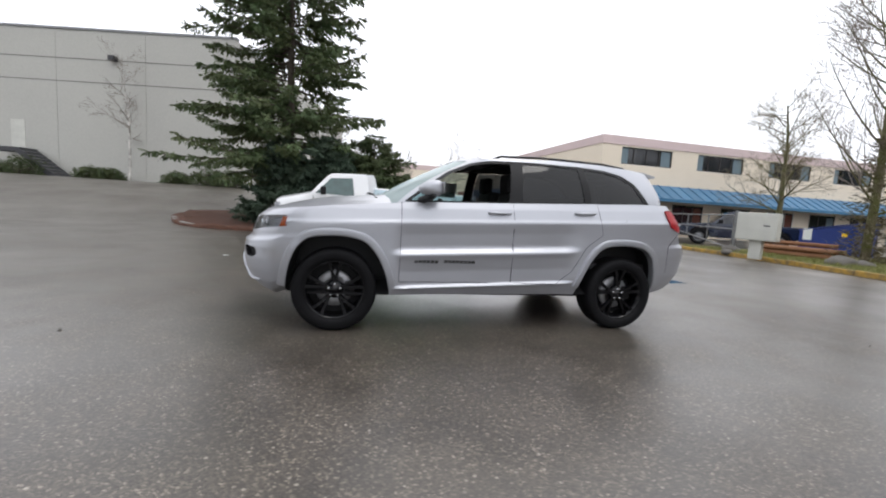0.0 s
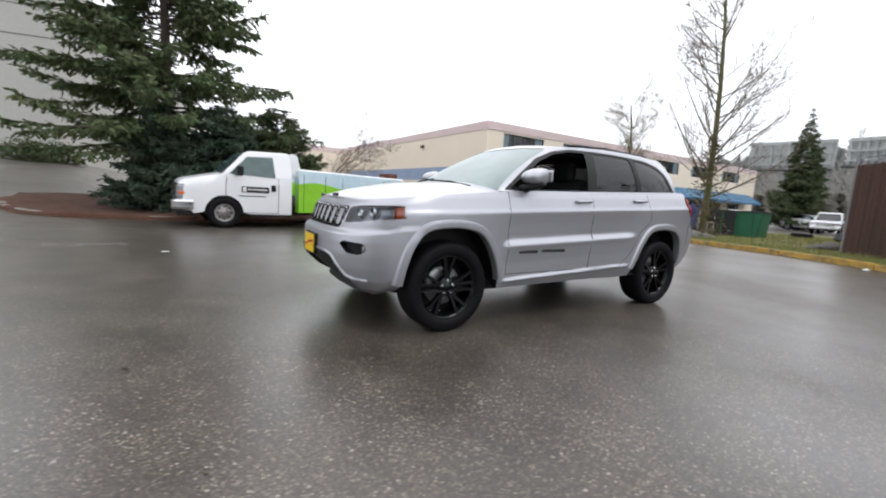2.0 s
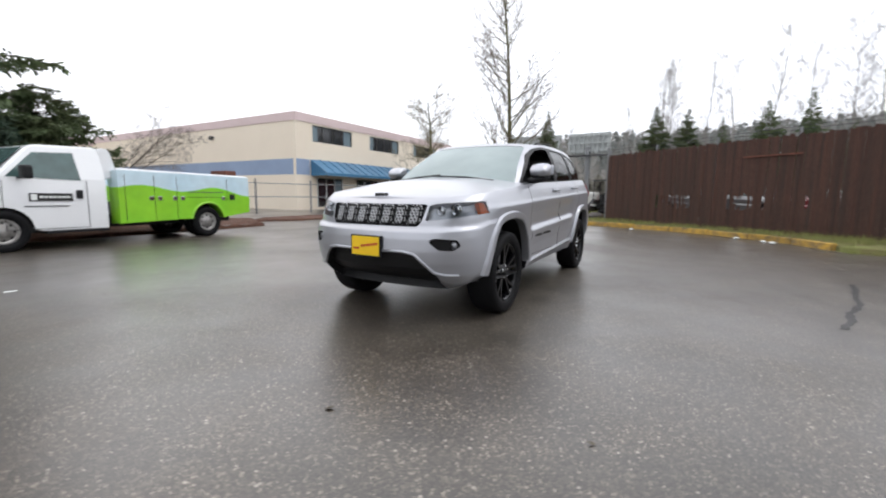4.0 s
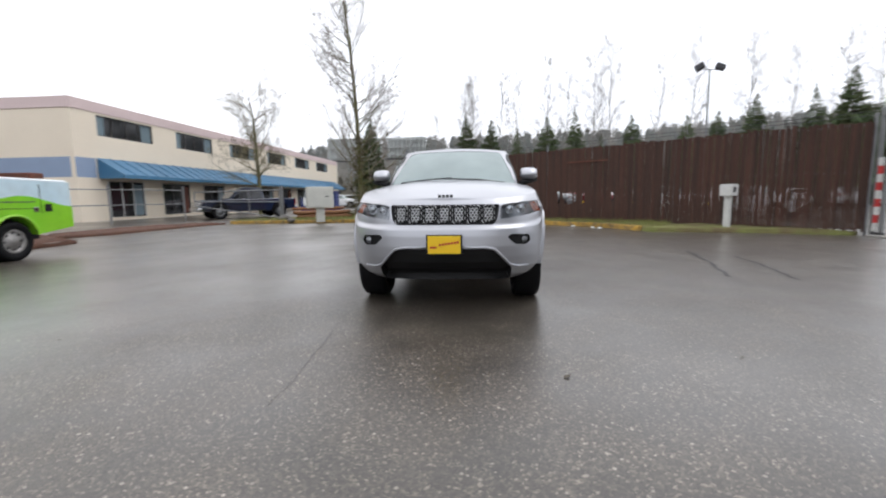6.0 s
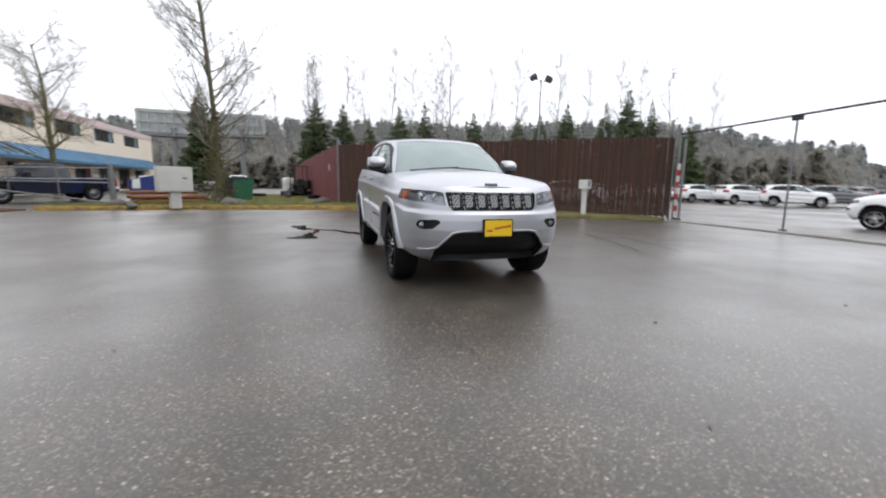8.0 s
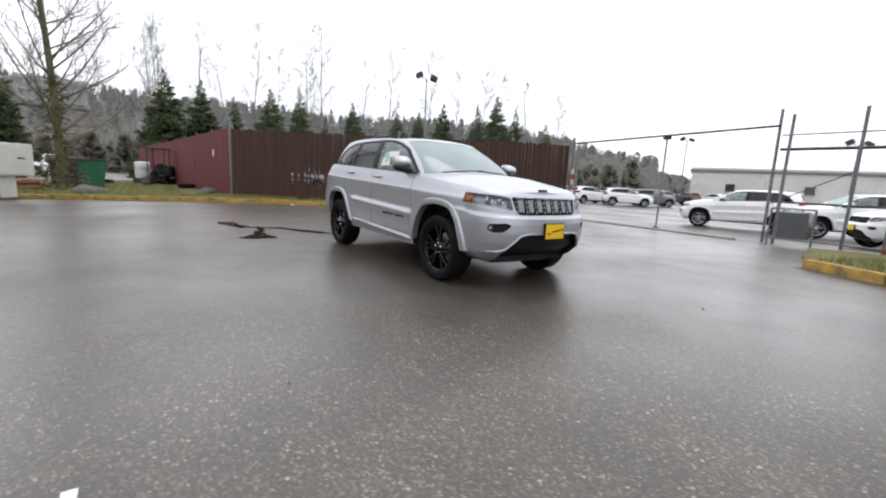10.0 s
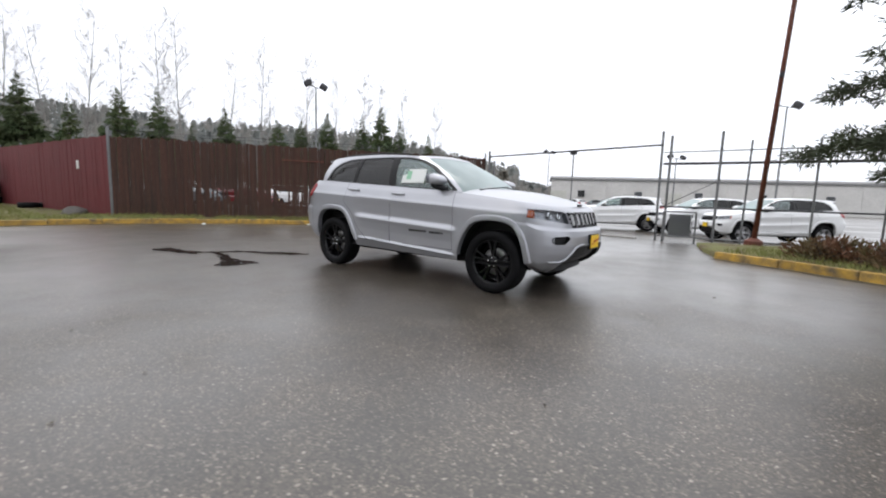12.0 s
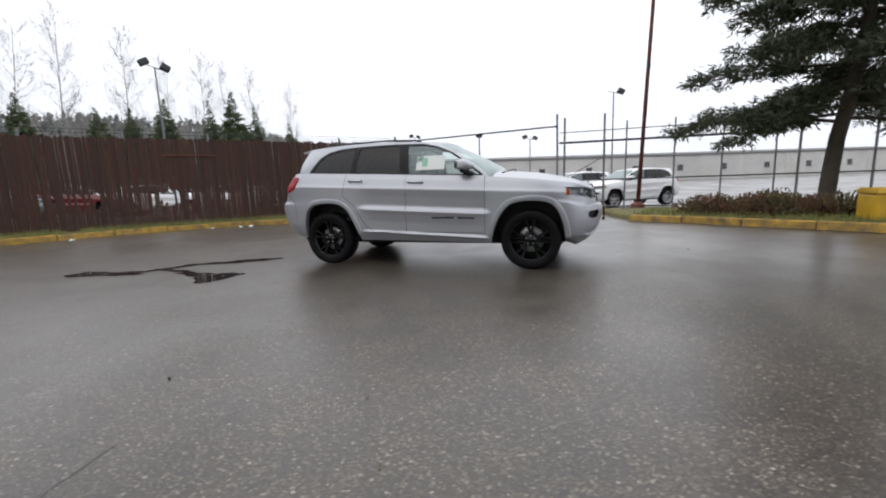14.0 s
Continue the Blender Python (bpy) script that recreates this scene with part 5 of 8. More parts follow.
        s.matrix_basis = Matrix.Translation((i * 0.15, rnd.uniform(-0.006, 0.006), rnd.uniform(-0.02, 0.02)))
    part("notice", box_bm(2.4, 2.62, 0.016, 0.022, 1.75, 2.05), PAPER, g, "small white notice")


def pipe(name, p, q, r, mat, parent, sides=10):
    return part(name, tube_bm([p, q], r, sides), mat, parent)


def gates():
    # striped gate post beside the brown fence
    gz = ground_z(5.35, -10.15)
    g = thing("gate_post", Matrix.Translation((5.3, -10.15, gz)), "galvanised gate post with red and white bands", "post")
    pipe("post", (0, 0, -0.1), (0, 0, 3.15), 0.05, STEEL, g, 12)
    for i in range(9):
        part("band", tube_bm([(-0.09, 0.02, 0.15 + i * 0.2), (-0.09, 0.02, 0.15 + (i + 1) * 0.2)], 0.055, 12), SAFETY_WHITE if i % 2 == 0 else SAFETY_RED, g, "white band" if i % 2 == 0 else "red band")
    pipe("inner_post", (-0.24, 0.0, -0.1), (-0.24, 0.0, 2.75), 0.045, STEEL, g, 12)
    part("latch", box_bm(-0.3, -0.05, -0.05, 0.05, 0.0, 0.12, 0.01), DARK_STEEL, g)
    # overhead track and the middle post
    t = thing("gate_track", Matrix.Identity(4), "thin overhead pipe of a rolling gate on a slim post", "gate")
    pipe("track", (5.3, -10.15, 2.86), (-1.25, -10.05, 3.02), 0.03, DARK_STEEL, t)
    pipe("post", (1.72, -10.16, ground_z(1.7, -10.2) - 0.05), (1.72, -10.16, 2.92), 0.026, STEEL, t)
    part("roller", box_bm(1.6, 1.84, -10.22, -10.1, 2.83, 2.96, 0.02), DARK_STEEL, t)
    part("post_foot", tube_bm([(1.72, -10.16, ground_z(1.7, -10.2) - 0.05), (1.72, -10.16, ground_z(1.7, -10.2) + 0.09)], 0.1, 10), DARK_STEEL, t)
    # low threshold rail on the ground
    r = kerb("gate_threshold", [(5.2, -9.9), (1.5, -9.75), (-1.6, -9.3)], "low concrete threshold strip below the gate track", 0.22, 0.05, 1.5, CONCRETE)
    # tall gate and chain-link frame to the south
    f = thing("link_fence", Matrix.Identity(4), "tall galvanised fence of posts and rails beside the lot", "fence")
    z0 = -0.25
    posts = [(-1.25, 3.45), (-1.48, 3.3), (-2.85, 3.35), (-3.55, 3.05), (-5.1, 3.05), (-6.5, 2.9), (-8.0, 2.95), (-8.6, 3.2), (-10.5, 3.3), (-12.6, 3.2), (-15.0, 3.2), (-18.0, 3.2)]
    for x, h in posts:
        lean = random.Random(int(x * 100)).uniform(-0.04, 0.04)
        pipe("fence_post", (x, -10.1, z0), (x + lean, -10.1, h), 0.038 if h > 3.1 else 0.028, STEEL, f)
    pipe("top_rail", (-1.3, -10.1, 2.78), (-18, -10.1, 2.75), 0.018, STEEL, f)
    pipe("main_rail", (-1.3, -10.14, 2.42), (-8.3, -10.14, 2.38), 0.04, DARK_STEEL, f)
    pipe("mid_rail", (-1.3, -10.1, 1.05), (-18, -10.1, 1.0), 0.025, DARK_STEEL, f)
    pipe("low_rail", (-1.3, -10.1, 0.1), (-8, -10.1, 0.08), 0.02, STEEL, f)
    pipe("brace", (-2.9, -10.1, 1.9), (-1.3, -10.1, 1.0), 0.012, DARK_STEEL, f)
    # gate motor
    mz = ground_z(-2.0, -9.6)
    o = thing("gate_motor", Matrix.Translation((-2.0, -9.55, mz)), "grey gate motor box in a low pipe frame", "machine")
    part("case", box_bm(-0.32, 0.28, -0.2, 0.2, 0.2, 0.88, 0.03), GREY_PAINT, o)
    for x in (-0.45, 0.42):
        pipe("frame_leg", (x, 0.25, -0.05), (x, 0.25, 0.95), 0.025, STEEL, o)
    for z in (0.2, 0.95):
        pipe("frame_bar", (-0.45, 0.25, z), (0.42, 0.25, z), 0.022, STEEL, o)
    # red-brown light pole in a concrete foot
    pz = ground_z(-4.0, -9.1)
    p = thing("light_pole", Matrix.Translation((-3.88, -9.1, pz)) @ Matrix.Rotation(radians(-2.1), 4, "Y"), "tall rust-red steel light pole on a concrete foot", "lamp post")
    part("pole", tube_bm([(0, 0, 0.2), (0, 0, 6), (0, 0, 15)], [0.065, 0.055, 0.045], 16), RUST, p, "", True)
    part("foot", tube_bm([(0, 0, -0.2), (0, 0, 0.22), (0, 0, 0.3)], (0.24, 0.22, 0.1), 16), RUST, p)
    part("hand_hole", box_bm(-0.05, 0.05, 0.1, 0.135, 4.5, 4.65, 0.01), DARK_STEEL, p)


slat_fence()
gates()


# ---- posts, boxes and bins on the verge ----
def verge_things():
    z = ground_z(6.4, -7.3)
    k = thing("keypad_post", Matrix.Translation((6.4, -7.3, z)) @ Matrix.Rotation(radians(35), 4, "Z"), "white keypad post with a small box, beside the brown fence", "post")
    part("post", box_bm(-0.07, 0.07, -0.07, 0.07, -0.05, 1.15, 0.012), SAFETY_WHITE, k)
    part("box", box_bm(-0.15, 0.15, -0.2, 0.18, 1.0, 1.32, 0.015), SAFETY_WHITE, k, "white metal box")
    part("keypad", box_bm(-0.158, -0.15, -0.07, 0.07, 1.1, 1.25), DARK_STEEL, k, "dark keypad")
    z = ground_z(12.9, 6.7) + 0.12
    m = thing("meter_cabinet", Matrix.Translation((12.55, 6.9, z)) @ Matrix.Rotation(radians(28), 4, "Z"), "pale enamelled utility cabinet on a short post", "utility box")
    part("post", box_bm(-0.18, 0.18, -0.18, 0.18, -0.05, 0.62, 0.02), BOX_PALE, m)
    cab = part("cabinet", box_bm(-0.32, 0.32, -0.58, 0.58, 0.6, 1.55, 0.025), BOX_PALE, m)
    part("cabinet_door", box_bm(-0.335, -0.322, -0.53, 0.53, 0.65, 1.5, 0.004), BOX_PALE, cab)
    part("latch", box_bm(-0.35, -0.336, -0.38, -0.2, 1.1, 1.14), DARK_STEEL, cab, "dark latch")
    # green dumpster, half dark
    z = ground_z(19, 5.6)
    d = thing("dumpster", Matrix.Translation((19.6, 5.9, z)) @ Matrix.Rotation(radians(8), 4, "Z"), "dark green steel dumpster with a black end", "dumpster")
    part("body", prism_bm([(-0.85, 0.1), (0.85, 0.1), (0.95, 1.3), (-0.95, 1.3)], "x", -0.8, 0.8, 0.02), BIN_GREEN, d)
    part("side", box_bm(-0.83, -0.81, 0.05, 0.9, 0.12, 1.28), BIN_DARK, d, "black painted end")
    part("lid", box_bm(-0.84, 0.84, -1.0, 1.0, 1.3, 1.36, 0.02), BIN_DARK, d)
    for y in (-0.6, 0.0, 0.6):
        part("rib", box_bm(-0.86, -0.83, y - 0.03, y + 0.03, 0.12, 1.28), BIN_GREEN, d)
    z = ground_z(21, 9.9)
    d = thing("blue_dumpster", Matrix.Translation((21.2, 10.2, z)) @ Matrix.Rotation(radians(12), 4, "Z"), "deep blue steel dumpster with a sloping lid", "dumpster")
    part("body", prism_bm([(-1.1, 0.1), (1.1, 0.1), (1.1, 1.15), (-1.1, 1.6)], "x", -0.9, 0.9, 0.02), BIN_BLUE, d)
    part("lid", prism_bm([(-1.15, 1.62), (1.15, 1.17), (1.15, 1.22), (-1.15, 1.68)], "x", -0.92, 0.92, 0.01), BIN_BLUE, d)
    part("notice", box_bm(-0.915, -0.902, 0.6, 0.95, 0.75, 1.3), PAPER, d, "white notice plate")
    part("warning_mark", box_bm(-0.915, -0.902, -0.7, -0.5, 1.0, 1.15), PLATE_YELLOW, d, "yellow warning mark")
    # stacked timber
    t = thing("timber_stack", Matrix.Translation((16.0, 8.2, ground_z(16, 8.2) + 0.12)) @ Matrix.Rotation(radians(105), 4, "Z"), "small stack of orange-brown timber and pipes on the ground", "timber")
    rnd = random.Random(4)
    for i in range(9):
        y, zz = (i % 4) * 0.22 - 0.3, (i // 4) * 0.2 + 0.1
        part("log", tube_bm([(-1.4 + rnd.uniform(-0.3, 0.2), y, zz + 0.02), (1.3 + rnd.uniform(-0.3, 0.3), y + rnd.uniform(-0.1, 0.1), zz)], rnd.uniform(0.07, 0.11), 8), WOOD, t)
    # stones by the kerb
    for i, (x, y, s) in enumerate(((14.3, 9.4, 0.35), (13.9, 5.2, 0.42), (14.4, 4.9, 0.3), (15.2, 1.3, 0.34), (14.6, 1.5, 0.25), (13.2, 8.6, 0.2))):
        bm = bmesh.new()
        bmesh.ops.create_icosphere(bm, subdivisions=3, radius=s)
        for v in bm.verts:
            v.co *= 1 + 0.28 * noise.noise(v.co * 2.2 / s * 0.5 + Vector((i * 7, 0, 0)))
            v.co.z *= 0.6
        o = plain("boulder", bm, STONE, "grey boulder lying on the verge", "stone", "boulders on the verge", smooth=True)
        o.matrix_basis = Matrix.Translation((x, y, ground_z(x, y) + 0.12 + s * 0.15)) @ Matrix.Rotation(i, 4, "Z")
    # white scraps by the kerb
    for i, (x, y) in enumerate(((10.2, -0.75), (8.6, -3.5), (7.75, -4.15), (8.0, -4.0))):
        bm = bmesh.new()
        bmesh.ops.create_icosphere(bm, subdivisions=2, radius=0.065)
        for v in bm.verts:
            v.co += Vector((noise.noise(v.co * 20 + Vector((i, 0, 0))), noise.noise(v.co * 20 + Vector((0, i + 5, 0))), 0)) * 0.04
            v.co.z = max(-0.03, v.co.z * 0.45)
        o = plain("litter_scrap", bm, PAPER, "crumpled white litter lying against the kerb", "litter", "litter along the kerb", smooth=True)
        o.matrix_basis = Matrix.Translation((x - 0.12, y - 0.02, ground_z(x, y) + 0.03)) @ Matrix.Rotation(i * 1.3, 4, "Z")
    p = plain("paper_scrap", box_bm(-0.05, 0.05, -0.022, 0.022, 0.002, 0.006), PAPER, "flat white paper scrap lying on the asphalt", "litter")
    p.matrix_basis = Matrix.Translation((-3.58, 3.86, 0.0)) @ Matrix.Rotation(radians(0), 4, "Z")
    # yellow barrel
    z = ground_z(-7.6, -3.7) + 0.12
    b = thing("yellow_bin", Matrix.Translation((-7.75, -4.1, z)), "worn yellow plastic bin standing on the planting bed", "bin")
    part("body", box_bm(-0.42, 0.42, -0.3, 0.3, 0, 0.5, 0.05), BARREL, b)
    part("lid", prism_bm([(-0.34, 0.5), (0.34, 0.5), (0.26, 0.62), (-0.26, 0.62)], "x", -0.45, 0.45, 0.03), BARREL, b)
    part("mark", box_bm(-0.2, 0.25, 0.302, 0.308, 0.16, 0.36), INK_BLACK, b, "black print bars")
    # small excavator parked on the grass by the red fence, and a white drum
    o = thing("mini_excavator", Matrix.Translation((25.6, 2.6, ground_z(25.3, 2.7) + 0.12)) @ Matrix.Rotation(radians(-25), 4, "Z"), "small dark excavator with a roll frame parked on the grass", "excavator")
    for y in (-0.45, 0.45):
        bm = prism_bm([(-0.85, 0.05), (-0.7, 0.0), (0.7, 0.0), (0.85, 0.05), (0.9, 0.2), (0.75, 0.36), (-0.75, 0.36), (-0.9, 0.2)], "y", y - 0.13, y + 0.13, 0.02)
        tr = part("track", bm, RUBBER, o)
        for x in (-0.66, -0.2, 0.2, 0.66):
            bm = bmesh.new()
            lathe(bm, [(0.11, -0.14), (0.11, 0.14)], 12, centre=(x, y, 0.18))
            part("track_roller", bm, DARK_STEEL, tr)
    part("undercarriage", box_bm(-0.4, 0.4, -0.35, 0.35, 0.2, 0.5, 0.03), DARK_STEEL, o)
    part("engine_cover", prism_bm([(0.05, 0.5), (0.95, 0.5), (1.0, 0.8), (0.9, 1.15), (0.05, 1.15)], "y", -0.48, 0.48, 0.05), BIN_DARK, o, "dark engine cover")
    part("deck", box_bm(-0.7, 0.1, -0.48, 0.48, 0.5, 0.6, 0.02), DARK_STEEL, o)
    st = part("seat", box_bm(-0.35, 0.05, -0.22, 0.22, 0.6, 0.85, 0.04), BLACK_PLASTIC, o)
    part("backrest", box_bm(0.0, 0.12, -0.22, 0.22, 0.8, 1.25, 0.04), BLACK_PLASTIC, st)
    for y in (-0.45, 0.45):
        pipe("roll_frame", (0.1, y, 1.1), (0.1, y, 2.1), 0.035, BIN_DARK, o)
        pipe("roll_frame", (-0.65, y, 0.6), (-0.55, y, 2.1), 0.03, BIN_DARK, o)
    part("canopy", box_bm(-0.68, 0.28, -0.52, 0.52, 2.08, 2.15, 0.02), BIN_DARK, o, "dark canopy")
    boom = part("boom", prism_bm([(-0.7, 0.5), (-0.6, 0.75), (-1.25, 0.85), (-1.4, 0.7)], "y", -0.08, 0.08, 0.01), DARK_STEEL, o)
    part("dipper", prism_bm([(-1.4, 0.75), (-1.25, 0.8), (-1.75, 0.35), (-1.9, 0.4)], "y", -0.06, 0.06, 0.01), DARK_STEEL, boom)
    part("bucket", prism_bm([(-1.9, 0.42), (-1.65, 0.4), (-1.5, 0.1), (-1.75, 0.0), (-2.0, 0.1)], "y", -0.22, 0.22, 0.015), DARK_STEEL, boom)
    part("blade", box_bm(1.0, 1.06, -0.6, 0.6, 0.03, 0.36, 0.01), DARK_STEEL, o)
    k = thing("storage_drum", Matrix.Translation((26.6, 3.5, ground_z(26.6, 3.5) + 0.12)), "white plastic drum on a dark pallet on the grass", "drum")
    part("pallet", box_bm(-0.5, 0.5, -0.5, 0.5, 0, 0.35, 0.02), DARK_STEEL, k)
    bm = bmesh.new()
    lathe(bm, [(0.36, 0.35), (0.4, 0.42), (0.4, 0.75), (0.385, 0.78), (0.4, 0.81), (0.4, 1.25), (0.33, 1.33), (0.0005, 1.35)], 24, axis="z")
    part("drum_body", bm, SAFETY_WHITE, k, "", True)
    for i, (x, y, s) in enumerate(((20.3, 1.75, 0.34), (20.4, 1.05, 0.36), (25.5, 5.4, 0.5))):
        bm = bmesh.new()
        lathe(bm, [(s * 0.55, -0.09), (s * 0.9, -0.11), (s, -0.06), (s, 0.06), (s * 0.9, 0.11), (s * 0.55, 0.09)], 24, axis="z", closed=True)
        q = plain("old_tyre", bm, RUBBER, "old black tyre lying on the grass", "tyre", "tyres on the verge", smooth=True)
        q.matrix_basis = Matrix.Translation((x, y, ground_z(x, y) + 0.25))


verge_things()


# ---- swing gate and posts near the dark pickup ----
def yard_gate():
    z = ground_z(14.8, 9.8) + 0.1
    g = thing("yard_gate", Matrix.Identity(4), "galvanised swing gate standing open with a sagging frame", "gate")
    part("post", tube_bm([(14.75, 9.75, z - 0.2), (14.75, 9.75, z + 1.75)], 0.085, 12), STEEL, g)
    a, c = Vector((14.8, 9.9, z)), Vector((17.4, 16.4, z))
    for h0, h1 in ((1.55, 1.55), (0.95, 1.0), (0.12, 0.75)):
        pipe("bar", tuple(a + Vector((0, 0, h0))), tuple(c + Vector((0, 0, h1))), 0.03, STEEL, g)
    for t in (0.0, 0.33, 0.66, 1.0):
        p = a.lerp(c, t)
        pipe("upright", (p.x, p.y, z + 0.12 + 0.63 * t), (p.x, p.y, z + 1.55), 0.028, STEEL, g)
    f = thing("yard_fence", Matrix.Identity(4), "low galvanised fence of posts and rails in front of the building", "fence")
    pts = [(17.6, 17.2), (14.0, 18.6), (10.6, 19.4), (7.0, 20.2)]
    for x, y in pts:
        pipe("fence_post", (x, y, -0.3), (x, y, 1.95), 0.05, STEEL, f)
    for (x0, y0), (x1, y1) in zip(pts, pts[1:]):
        for h in (0.9, 1.7):
            pipe("rail", (x0, y0, h), (x1, y1, h), 0.025, STEEL, f)
    island("dirt_strip", [(13.7, 12.2), (14.4, 13.6), (12, 15.2), (8.2, 15.6), (6.2, 13.8), (8.0, 12.9), (11.5, 12.6)], 0.06, MULCH, "strip of dark soil and leaves at the yard entrance", "soil", 0.05)


yard_gate()

# ---- other vehicles ----
def simple_wheel(parent, x, y, s, r, rim_mat, z=None):
    w = new("wheel")
    w.parent = parent
    w.matrix_basis = Matrix.Translation((x, y, r if z is None else z)) @ Matrix.Diagonal((1, s, 1, 1))
    bm = bmesh.new()
    lathe(bm, [(r * 0.6, -0.1), (r * 0.9, -0.12), (r, -0.08), (r, 0.08), (r * 0.9, 0.12), (r * 0.6, 0.1)], 36, closed=True)
    part("tyre", bm, RUBBER, w, "", True)
    bm = bmesh.new()
    lathe(bm, [(r * 0.62, 0.06), (r * 0.6, 0.1), (r * 0.5, 0.07), (r * 0.36, 0.03), (r * 0.3, 0.06), (r * 0.17, 0.09), (0.0005, 0.1)], 28)
    part("rim", bm, rim_mat, w, "", True)
    for i in range(8):
        a = i * math.pi / 4
        bm = bmesh.new()
        lathe(bm, [(0.028, 0.03), (0.028, 0.062), (0.0005, 0.064)], 8, centre=(r * 0.43 * math.cos(a), 0, r * 0.43 * math.sin(a)))
        part("rim_hole", bm, BLACK_PLASTIC, w)


TRUCK_RIM = material("dull_steel_rim", (0.30, 0.29, 0.28), 0.45, metal=0.5, var=0.5, scale=9, fine=60, colour2=(0.1, 0.09, 0.08))
TEAL_GLASS = material("teal_glass", (0.07, 0.12, 0.115), 0.06, var=0.5, scale=1.5, fine=4, spec=0.7, colour2=(0.02, 0.03, 0.03))


def service_truck():
    ang = math.atan2(0.36, 4.05)
    t = thing("service_truck", Matrix.Translation((-0.42, 8.86, -0.1)) @ Matrix.Rotation(ang, 4, "Z") @ Matrix.Translation((0, 1.0, 0)), "white cutaway van with a green and sky-blue utility body", "truck")
    F, R = -2.03, 2.03
    # cab: bonnet and doors as a smooth shell, with the arch left open
    arch = [(F + 0.465 * math.cos(a), 0.40 + 0.465 * math.sin(a)) for a in np.linspace(math.pi * 0.98, 0.02 * math.pi, 17)]
    xs = sorted([-3.06, -3.05, -3.02, -2.96, -2.88, -2.78, -2.66] + [p[0] for p in arch] + [-1.45, -1.2, -0.9, -0.6, -0.3])
    rows = 9
    verts, faces = [], []
    for x in xs:
        zb = 0.40 + math.sqrt(max(0.0, 0.2162 - (x - F) ** 2)) if abs(x - F) < 0.465 else 0.38
        zt = float(np.interp(x, (-3.06, -3.02, -2.9, -2.3, -2.1, -0.3), (1.10, 1.17, 1.225, 1.37, 1.42, 1.42)))
        w = 0.98 - 0.13 * smooth01((-2.45 - x) / 0.65) - 0.06 * smooth01((-2.95 - x) / 0.11)
        for k in range(rows + 1):
            v = k / rows
            z = zb + (zt - zb) * v
            barrel = 0.03 * ((z - 0.85) / 0.55) ** 2 + 0.06 * smooth01((x + 2.1) / -0.2) * smooth01((v - 0.82) / 0.18)
            verts.append((x, w - barrel, z))
    n = rows + 1
    for i in range(len(xs) - 1):
        for k in range(rows):
            q = i * n + k
            faces.append((q, q + n, q + n + 1, q + 1))
    grid_part("cab_side", verts, faces, WHITE_PAINT, t, "", True)
    grid_part("cab_side", [(x, -y, z) for x, y, z in verts], [f[::-1] for f in faces], WHITE_PAINT, t, "", True)
    verts, faces = [], []
    top = [(x, float(np.interp(x, (-3.06, -3.02, -2.9, -2.3, -2.1, -1.8), (1.10, 1.17, 1.225, 1.37, 1.42, 1.42))), 0.98 - 0.13 * smooth01((-2.45 - x) / 0.65) - 0.06 * smooth01((-2.95 - x) / 0.11) - 0.09) for x in (-3.06, -3.02, -2.9, -2.7, -2.5, -2.3, -2.1, -1.8)]
    for x, z, w in top:
        for k in range(13):
            u = 2 * k / 12 - 1
            verts.append((x, w * u, z + 0.06 * (1 - abs(u) ** 2.5)))
    for i in range(len(top) - 1):
        for k in range(12):
            q = i * 13 + k
            faces.append((q, q + 1, q + 14, q + 13))
    grid_part("bonnet", verts, faces, WHITE_PAINT, t, "", True)
    part("front_panel", box_bm(-3.05, -2.95, -0.8, 0.8, 0.42, 1.13, 0.03), WHITE_PAINT, t)
    bm = bmesh.new()
    extrude_poly(bm, [(-2.12, 1.38), (-1.52, 2.04), (-1.40, 2.09), (-0.36, 2.13), (-0.28, 2.05), (-0.28, 1.38)], "y", -0.96, 0.96)
    for v in bm.verts:
        v.co.y *= 1 - 0.16 * (v.co.z - 1.38) / 0.7
    bmesh.ops.bevel(bm, geom=list(bm.edges), offset=0.035, segments=3, affect="EDGES")
    part("cab_roof", bm, WHITE_PAINT, t)
    part("cab_back", box_bm(-0.34, -0.28, -0.94, 0.94, 0.4, 1.42, 0.01), WHITE_PAINT, t)
    part("arch_liner", box_bm(F - 0.44, F + 0.46, -0.9, 0.9, 0.35, 0.8), BLACK_PLASTIC, t)
    # rounded fairing behind the cab
    part("fairing", prism_bm([(-0.32, 1.46), (-0.36, 2.1), (-0.2, 2.14), (-0.1, 2.08), (0.02, 1.56), (0.02, 1.46)], "y", -0.84, 0.84, 0.03), WHITE_PAINT, t)
    # windows on the side, windscreen
    for s in (-1, 1):
        pts = [(-1.92, 1.44), (-1.46, 1.93), (-0.80, 1.97), (-0.74, 1.40)]
        bm = bmesh.new()
        extrude_poly(bm, pts, "y", 0, 0.012)
        for v in bm.verts:
            w = 0.96 * (1 - 0.16 * max(0, v.co.z - 1.38) / 0.7)
            v.co.y = s * (w + (0.006 if v.co.y > 0.006 else -0.02))
        part("door_glass", bm, TEAL_GLASS, t, "grey-green door glass")
        for g in ([(-1.98, 0.42), (-2.0, 1.0), (-1.98, 1.36)], [(-0.66, 0.42), (-0.66, 1.4)], [(-1.98, 0.42), (-0.66, 0.42)]):
            part("panel_gap", tube_bm([(x, s * 0.982, z) for x, z in g], 0.006, 6), BLACK_PLASTIC, t)
        part("door_handle", box_bm(-0.86, -0.74, min(s * 0.98, s * 1.0), max(s * 0.98, s * 1.0), 1.02, 1.2, 0.006), BLACK_PLASTIC, t)
        bm = bmesh.new()
